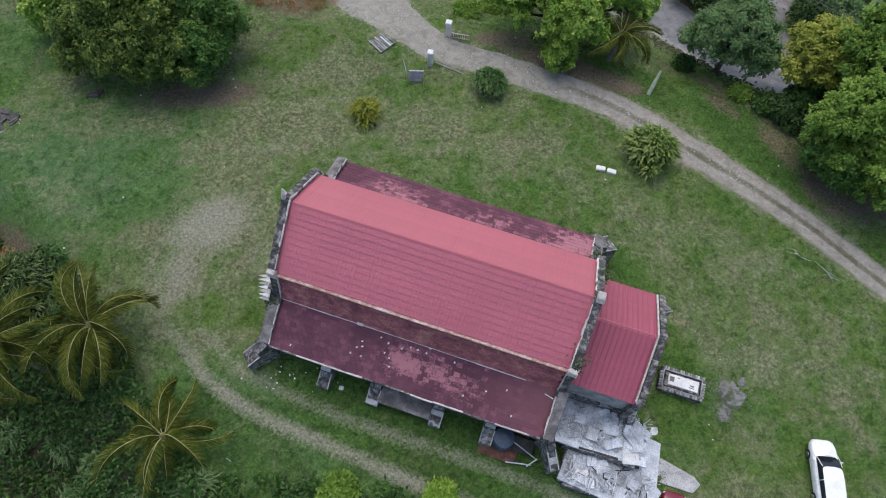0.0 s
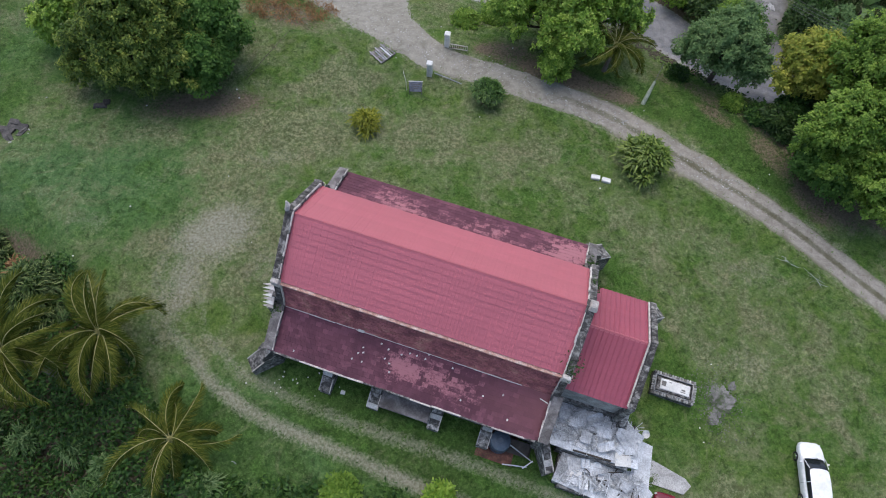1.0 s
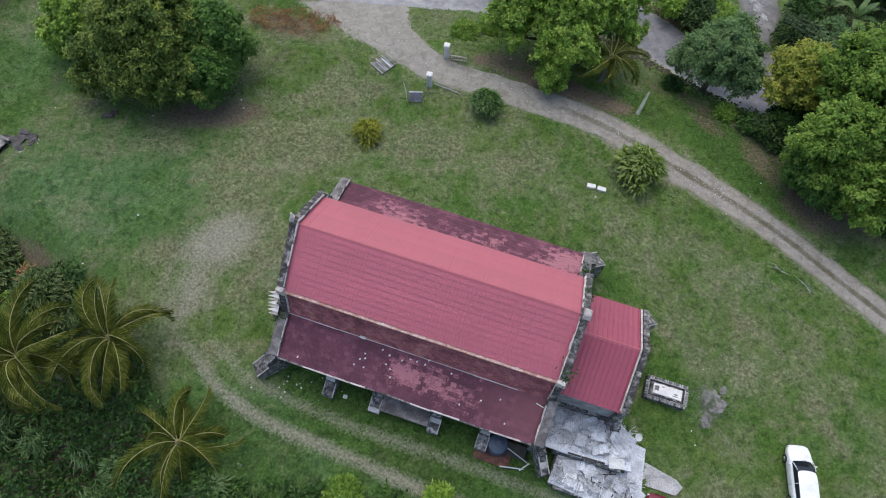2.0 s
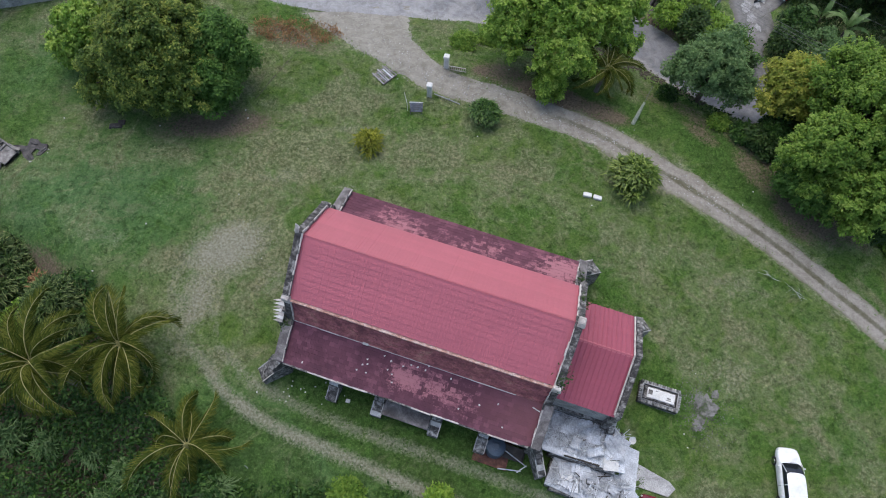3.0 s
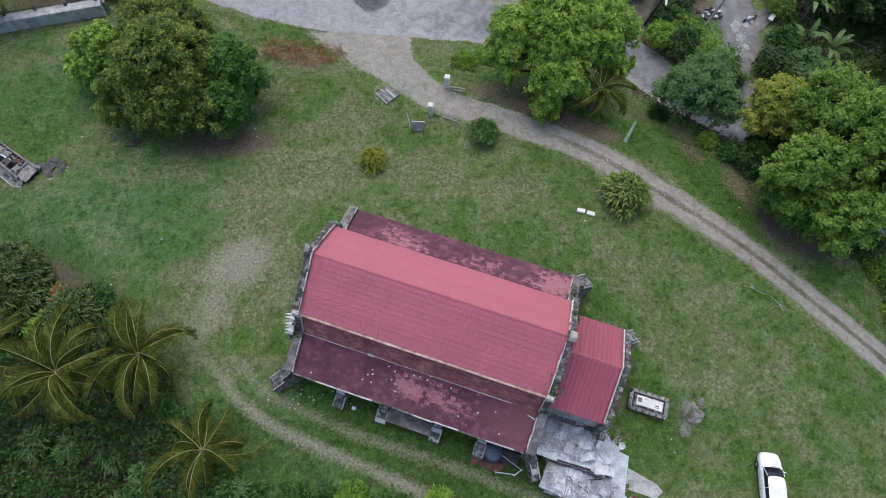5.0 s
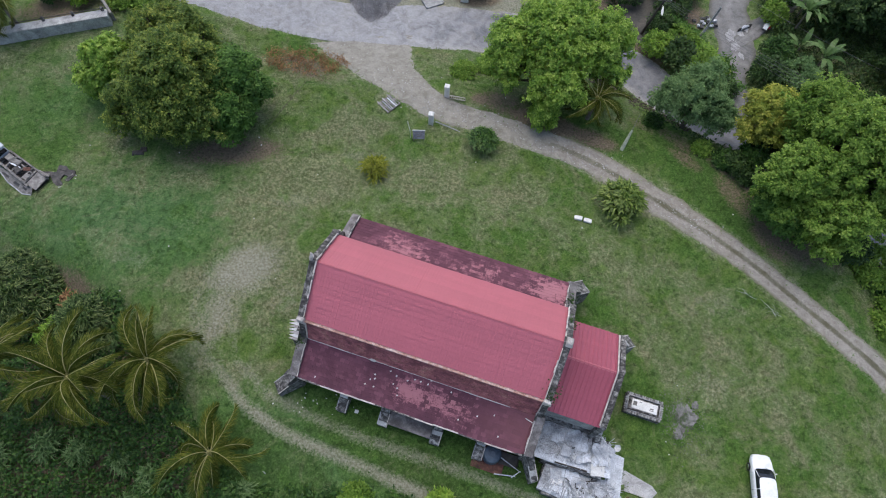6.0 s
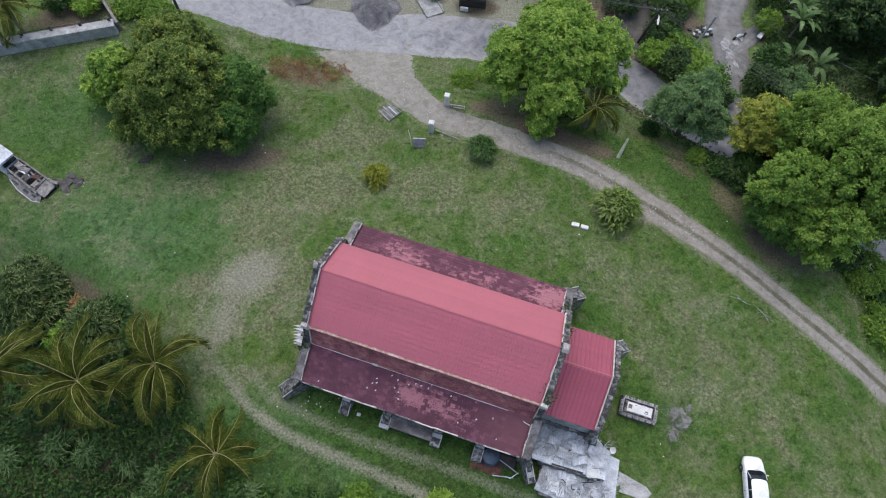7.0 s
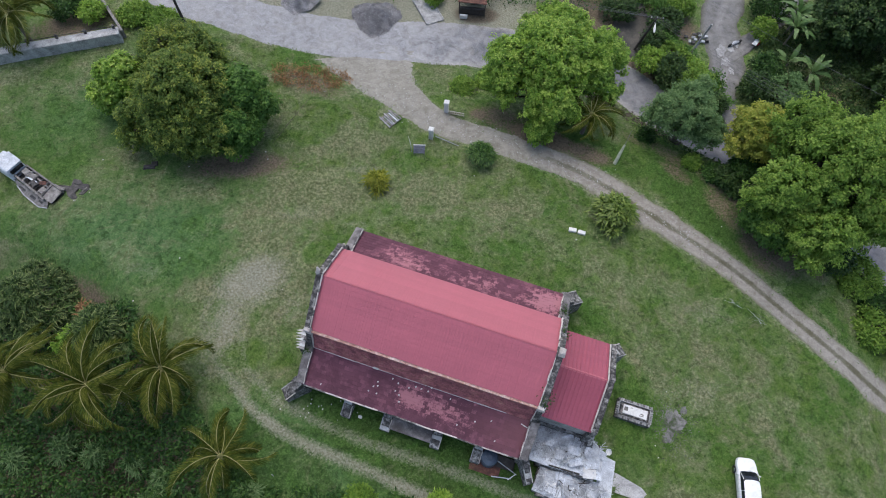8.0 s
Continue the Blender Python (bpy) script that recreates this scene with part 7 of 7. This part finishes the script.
# ---- along the road ----
# the slab's dark colour holds damp and painted shade
yard = part("concrete_yard", sheet_poly([(17.6, 60.5), (18.8, 55.0), (20.2, 51.6), (22.4, 49.7), (23.6, 50.6), (22.6, 53.6), (22.9, 57.0), (22.2, 60.5)], 0.07, 0.2), DARKYARD, None, at=pose(0, 0, -2.8))
tagged(yard, "damp concrete yard beside the road, darkened as in deep shade", "yard", kind="structure")
for k, (x, y, rx, ry, h) in enumerate(((-10.2, 55.4, 3.2, 2.9, 1.5), (-19.2, 56.2, 2.6, 2.4, 1.2))):
    rng = np.random.default_rng(200 + k)
    o = thing("gravel_heap", "heap of grey crushed stone beside the road", "gravel heap", pose(x, y, gz(x, y)), "gravel heaps")
    nr, na = 12, 40
    v = [(0, 0, h)]
    for i in range(1, nr + 1):
        for j in range(na):
            a, q = 2 * math.pi * j / na, i / nr
            w = 1 + 0.12 * math.sin(3 * a + k) + 0.06 * math.sin(7 * a)
            v.append((rx * q * w * math.cos(a), ry * q * w * math.sin(a), h * (math.cos(math.pi * q) * 0.5 + 0.5) - 0.1 * (i == nr) + rng.normal(0, 0.04)))
    f = [(0, 1 + j, 1 + (j + 1) % na) for j in range(na)] + [(1 + (i - 1) * na + j, 1 + i * na + j, 1 + i * na + (j + 1) % na, 1 + (i - 1) * na + (j + 1) % na) for i in range(1, nr) for j in range(na)]
    me = mesh_of("mound", v, f, (GRAVEL,))
    me.polygons.foreach_set("use_smooth", np.ones(len(me.polygons), dtype=bool))
    part("mound", me, GRAVEL, o)
    m = 4200
    a, q = rng.uniform(0, 2 * math.pi, m), np.sqrt(rng.uniform(0, 1, m))
    c = np.stack([rx * q * np.cos(a) * (1 + 0.12 * np.sin(3 * a + k)), ry * q * np.sin(a) * (1 + 0.12 * np.sin(3 * a + k)), h * (np.cos(np.pi * q) * 0.5 + 0.5) + 0.02], 1)
    e = rng.normal(0, 1, (m, 3, 3)) * 0.05
    tri = c[:, None] + e
    tagged(part("stones", quads("stones", tri, (GRAVEL,), 3), GRAVEL, o), kind="stuff")
ramp = thing("concrete_ramp", "pale concrete driveway ramp beside the road", "ramp", pose(-4.3, 58.2, gz(-4.3, 58.2), 0, 0, 28))
part("slab", box_bm((0, 0, 0.05), (2.0, 6.5, 0.24), bevel=0.03), CONCRETE, ramp)
for s in (-1, 1):
    part("kerb", box_bm((s * 1.05, 0, 0.15), (0.14, 6.5, 0.3), bevel=0.03), CONCRETE, ramp)
hut = thing("roadside_hut", "small brown rusting roadside stall", "hut", pose(1.5, 58.4, gz(1.5, 58.4), 0, 0, -3))
part("roof", box_bm((0, 0, 2.3), (3.3, 3.4, 0.1), pose(0, 0, 0, 4, 0, 0), bevel=0.02), RUST, hut, "dark rust-brown sheet roof")
for a in (-1.5, 1.5):
    for b in (-1.4, 1.4):
        part("post", box_bm((a, b, 1.1), (0.1, 0.1, 2.4)), DARKWOOD, hut)
part("back_wall", box_bm((0, 1.4, 1.1), (3.0, 0.08, 2.0)), DARKWOOD, hut)
part("counter", box_bm((0, -1.3, 0.5), (3.0, 0.35, 0.9), bevel=0.02), DARKWOOD, hut)
part("bench", box_bm((-0.9, -2.1, 0.3), (0.9, 0.3, 0.5), bevel=0.03), WHITE, hut)

bw = thing("boundary_wall", "low grey concrete boundary wall with posts", "wall", pose(-36.2, 47.4, 0, 0, 0, 18.6))
part("coursing", box_bm((-8.0, 0, 0.6), (16.0, 1.05, 1.5), bevel=0.04), CONCRETE, bw)
for k in range(6):
    part("post", box_bm((-0.4 - k * 2.9, 0.35, 1.0), (0.26, 0.26, 1.7), bevel=0.03), DARKSTONE, bw)
part("rail", tube_bm([(-16, 0.42, 1.6), (0, 0.42, 1.6)], [0.035, 0.035], 6), BLACKIRON, bw)
bw2 = thing("boundary_wall", "grey concrete wall running down to the road", "wall", pose(-36.0, 47.6, 0, 0, 0, 128))
part("coursing", box_bm((4.0, 0, 0.5), (8.0, 0.3, 1.3), bevel=0.04), DIRTYGREY, bw2)


def utility_pole(x, y, top, material, label, arm=True):
    g = thing("utility_pole", label, "utility pole", pose(x, y, gz(x, y)), "utility poles")
    part("shaft", tube_bm([(0, 0, -0.3), tuple(Vector(top) * 0.5), top], [0.16, 0.14, 0.11], 9), material, g)
    if arm:
        part("cross_arm", box_bm((top[0], top[1], top[2] - 0.2), (1.5, 0.1, 0.1), bevel=0.01), material, g)
        for s in (-0.65, 0, 0.65):
            part("insulator", tube_bm([(top[0] + s, top[1], top[2] - 0.15), (top[0] + s, top[1], top[2] + 0.08)], [0.05, 0.035], 7), WHITE, g)
    return g


up1 = utility_pole(20.5, 53.2, (1.1, 0.1, 5.0), DARKWOOD, "dark leaning timber utility pole carrying cables")
part("street_lamp", tube_bm([(1.0, 0.1, 4.3), (0.95, -0.5, 4.6), (0.85, -1.0, 4.5), (0.8, -1.5, 4.35)], [0.03, 0.04, 0.14, 0.10], 8), WHITE, up1, "white street lamp head")
utility_pole(27.0, 53.0, (0.9, 0.6, 4.2), CONCRETE, "pale concrete utility pole", False)
utility_pole(-30.3, 50.4, (-0.4, 0.5, 6.0), DARKWOOD, "thin dark timber pole at the roadside", False)
fp = thing("fallen_post", "pale concrete post leaning across the lane's edge", "post", pose(37.6, 58.9, gz(37.6, 58.9)))
part("shaft", tube_bm([(0, 0, 0.3), (3.2, 3.0, 1.4)], [0.2, 0.2], 8), CONCRETE, fp)


def cable(a, b, sag, n=14):
    a, b = Vector(a), Vector(b)
    o = thing("overhead_cable", "black overhead cable strung between poles", "cable", pose(*a), "overhead cables")
    part("strand", tube_bm([tuple((b - a) * t - Vector((0, 0, 4 * sag * t * (1 - t)))) for t in [i / n for i in range(n + 1)]], [0.015] * (n + 1), 4), WIRE, o)


TOPP = (21.6, 53.3, 2.1)
for k, (dx, dz) in enumerate(((-0.65, 0.1), (-0.2, 0.1), (0.2, 0.05), (0.65, 0.1))):
    cable((TOPP[0] + dx, TOPP[1], TOPP[2] + dz), (48.0 + dx, 31.5 + 0.7 * k, 4.0), 0.9)
    cable((TOPP[0] + dx, TOPP[1], TOPP[2] + dz), (-14.0, 57.5 + 0.9 * k, 4.2), 0.8)
cable((24.0, 57.5, 3.6), (50.0, 38.0, 4.4), 0.8)
wk = thing("motor_scooter", "fallen pale scooter wreck beside the lane", "scooter", pose(32.4, 54.9, gz(32.4, 54.9), 0, 0, 30))
part("body", tube_bm([(-0.6, 0, 0.25), (0, 0.05, 0.35), (0.6, 0, 0.3)], [0.12, 0.2, 0.1], 8), GALV, wk)
for a in (-0.7, 0.7):
    part("wheel", tube_bm([(a, -0.06, 0.26), (a, 0.06, 0.26)], [0.26, 0.26], 14), RUBBER, wk)
rb = thing("red_barrow", "dull red handcart with a grey tray", "cart", pose(35.0, 55.2, gz(35.0, 55.2), 0, 0, 55))
part("tray", box_bm((0, 0, 0.6), (1.2, 0.7, 0.35), bevel=0.05, taper=(1.1, 1.1)), CARRED, rb)
part("plank", box_bm((-0.5, 0.1, 0.82), (1.3, 0.5, 0.06)), TIMBER, rb)
part("wheel", tube_bm([(0.6, -0.06, 0.25), (0.6, 0.06, 0.25)], [0.25, 0.25], 14), RUBBER, rb)
for s in (-0.3, 0.3):
    part("leg", box_bm((-0.4, s, 0.2), (0.06, 0.06, 0.5)), BLACKIRON, rb)
rk = thing("rubble_heap", "heap of pale broken stone and rags by the pole", "rubble", pose(27.8, 55.4, gz(27.8, 55.4)))
for k in range(14):
    part("stone", box_bm((_r.gauss(0, 0.6), _r.gauss(0, 0.5), 0.12 + _r.uniform(0, 0.25)), (_r.uniform(0.25, 0.6), _r.uniform(0.2, 0.45), _r.uniform(0.15, 0.3)), bevel=0.04), GALV if k % 2 else BLACKIRON, rk)


# ---- broken bank of stones and roots along the road ----
_g = np.random.default_rng(303)
_t = _g.uniform(0, 1, 420)
_c = np.stack([14.2 + 9.8 * _t + _g.normal(0, 0.35, 420), 46.6 - 7.4 * _t ** 1.15 + _g.normal(0, 0.35, 420)], 1)
_f = []
for (x, y), r in zip(_c, _g.uniform(0.06, 0.24, 420)):
    m = pose(x, y, gz(x, y) + 0.02, *_g.uniform(-40, 40, 3)) @ pose(-r / 2, -r / 2, -r / 3)
    _f += box_faces(m, r, r * 0.8, r * 0.6)
tagged(new("roadside_rubble", quads("roadside_rubble", _f, (BARK,))), "brown broken stones and roots along the road bank", "rubble", kind="stuff")

for k, (x, y, z, r) in enumerate(((8.96, -2.9, 9.75, 0.42), (8.96, 1.9, 10.45, 0.3), (-8.9, -4.3, 6.55, 0.25), (8.96, 5.2, 6.3, 0.35))):
    rng = np.random.default_rng(500 + k)
    w = thing("wall_weed", "small dark weed growing on the wall top", "weed", CH @ pose(x, y, z), "wall weeds")
    pp = rng.normal(0, 1, (90, 3)) * np.array([r * 0.5, r, r * 0.35]) + np.array([0, 0, r * 0.3])
    part("leaves", quads("leaves", leaves(rng, pp, unit(pp + 1e-3), 0.2, 0.05, 0.5, 0.2, 0.5), (SHADELEAF,)), SHADELEAF, w)


# ---- loose stones on the drive, pale breaks in the lane ----
_g = np.random.default_rng(717)
_f = []
for k in range(1100):
    i = int(_g.uniform(0.02, 0.55) ** 1.0 * len(DRIVE_LINE))
    x, y = DRIVE_LINE[i, 0] + _g.normal(0, DRIVE_LINE[i, 2] * 0.24), DRIVE_LINE[i, 1] + _g.normal(0, DRIVE_LINE[i, 2] * 0.24)
    r = 0.04 + 0.07 * _g.uniform(0, 1) ** 3
    _f += box_faces(pose(x, y, gz(x, y) + 0.02, *_g.uniform(-30, 30, 3)) @ pose(-r / 2, -r / 2, 0), r, r * 0.8, r * 0.6)
tagged(new("drive_stones", quads("drive_stones", _f, (CONCRETE,))), "pale loose stones scattered over the gravel drive", "stones", kind="stuff")
for k, (x, y, r) in enumerate(((30.7, 53.8, 0.75), (31.0, 52.2, 0.6), (31.9, 54.2, 0.45), (31.5, 50.9, 0.4), (32.6, 55.0, 0.4))):
    pts = []
    for i in range(48):
        a = 2 * math.pi * i / 48
        q = r * (1 + 0.2 * math.sin(2 * a + k) + 0.16 * math.sin(5 * a + 2 * k) + 0.08 * math.sin(11 * a))
        pts.append((q * 0.7 * math.cos(a), q * 1.2 * math.sin(a)))
    o = part("concrete_patch", sheet_poly(pts, 0.075 + 0.004 * k, 0.1), CONCRETE, None, at=pose(x, y, gz(x, y)))
    tagged(o, "pale broken concrete patch on the lane", "concrete patch", "concrete patches", "structure")
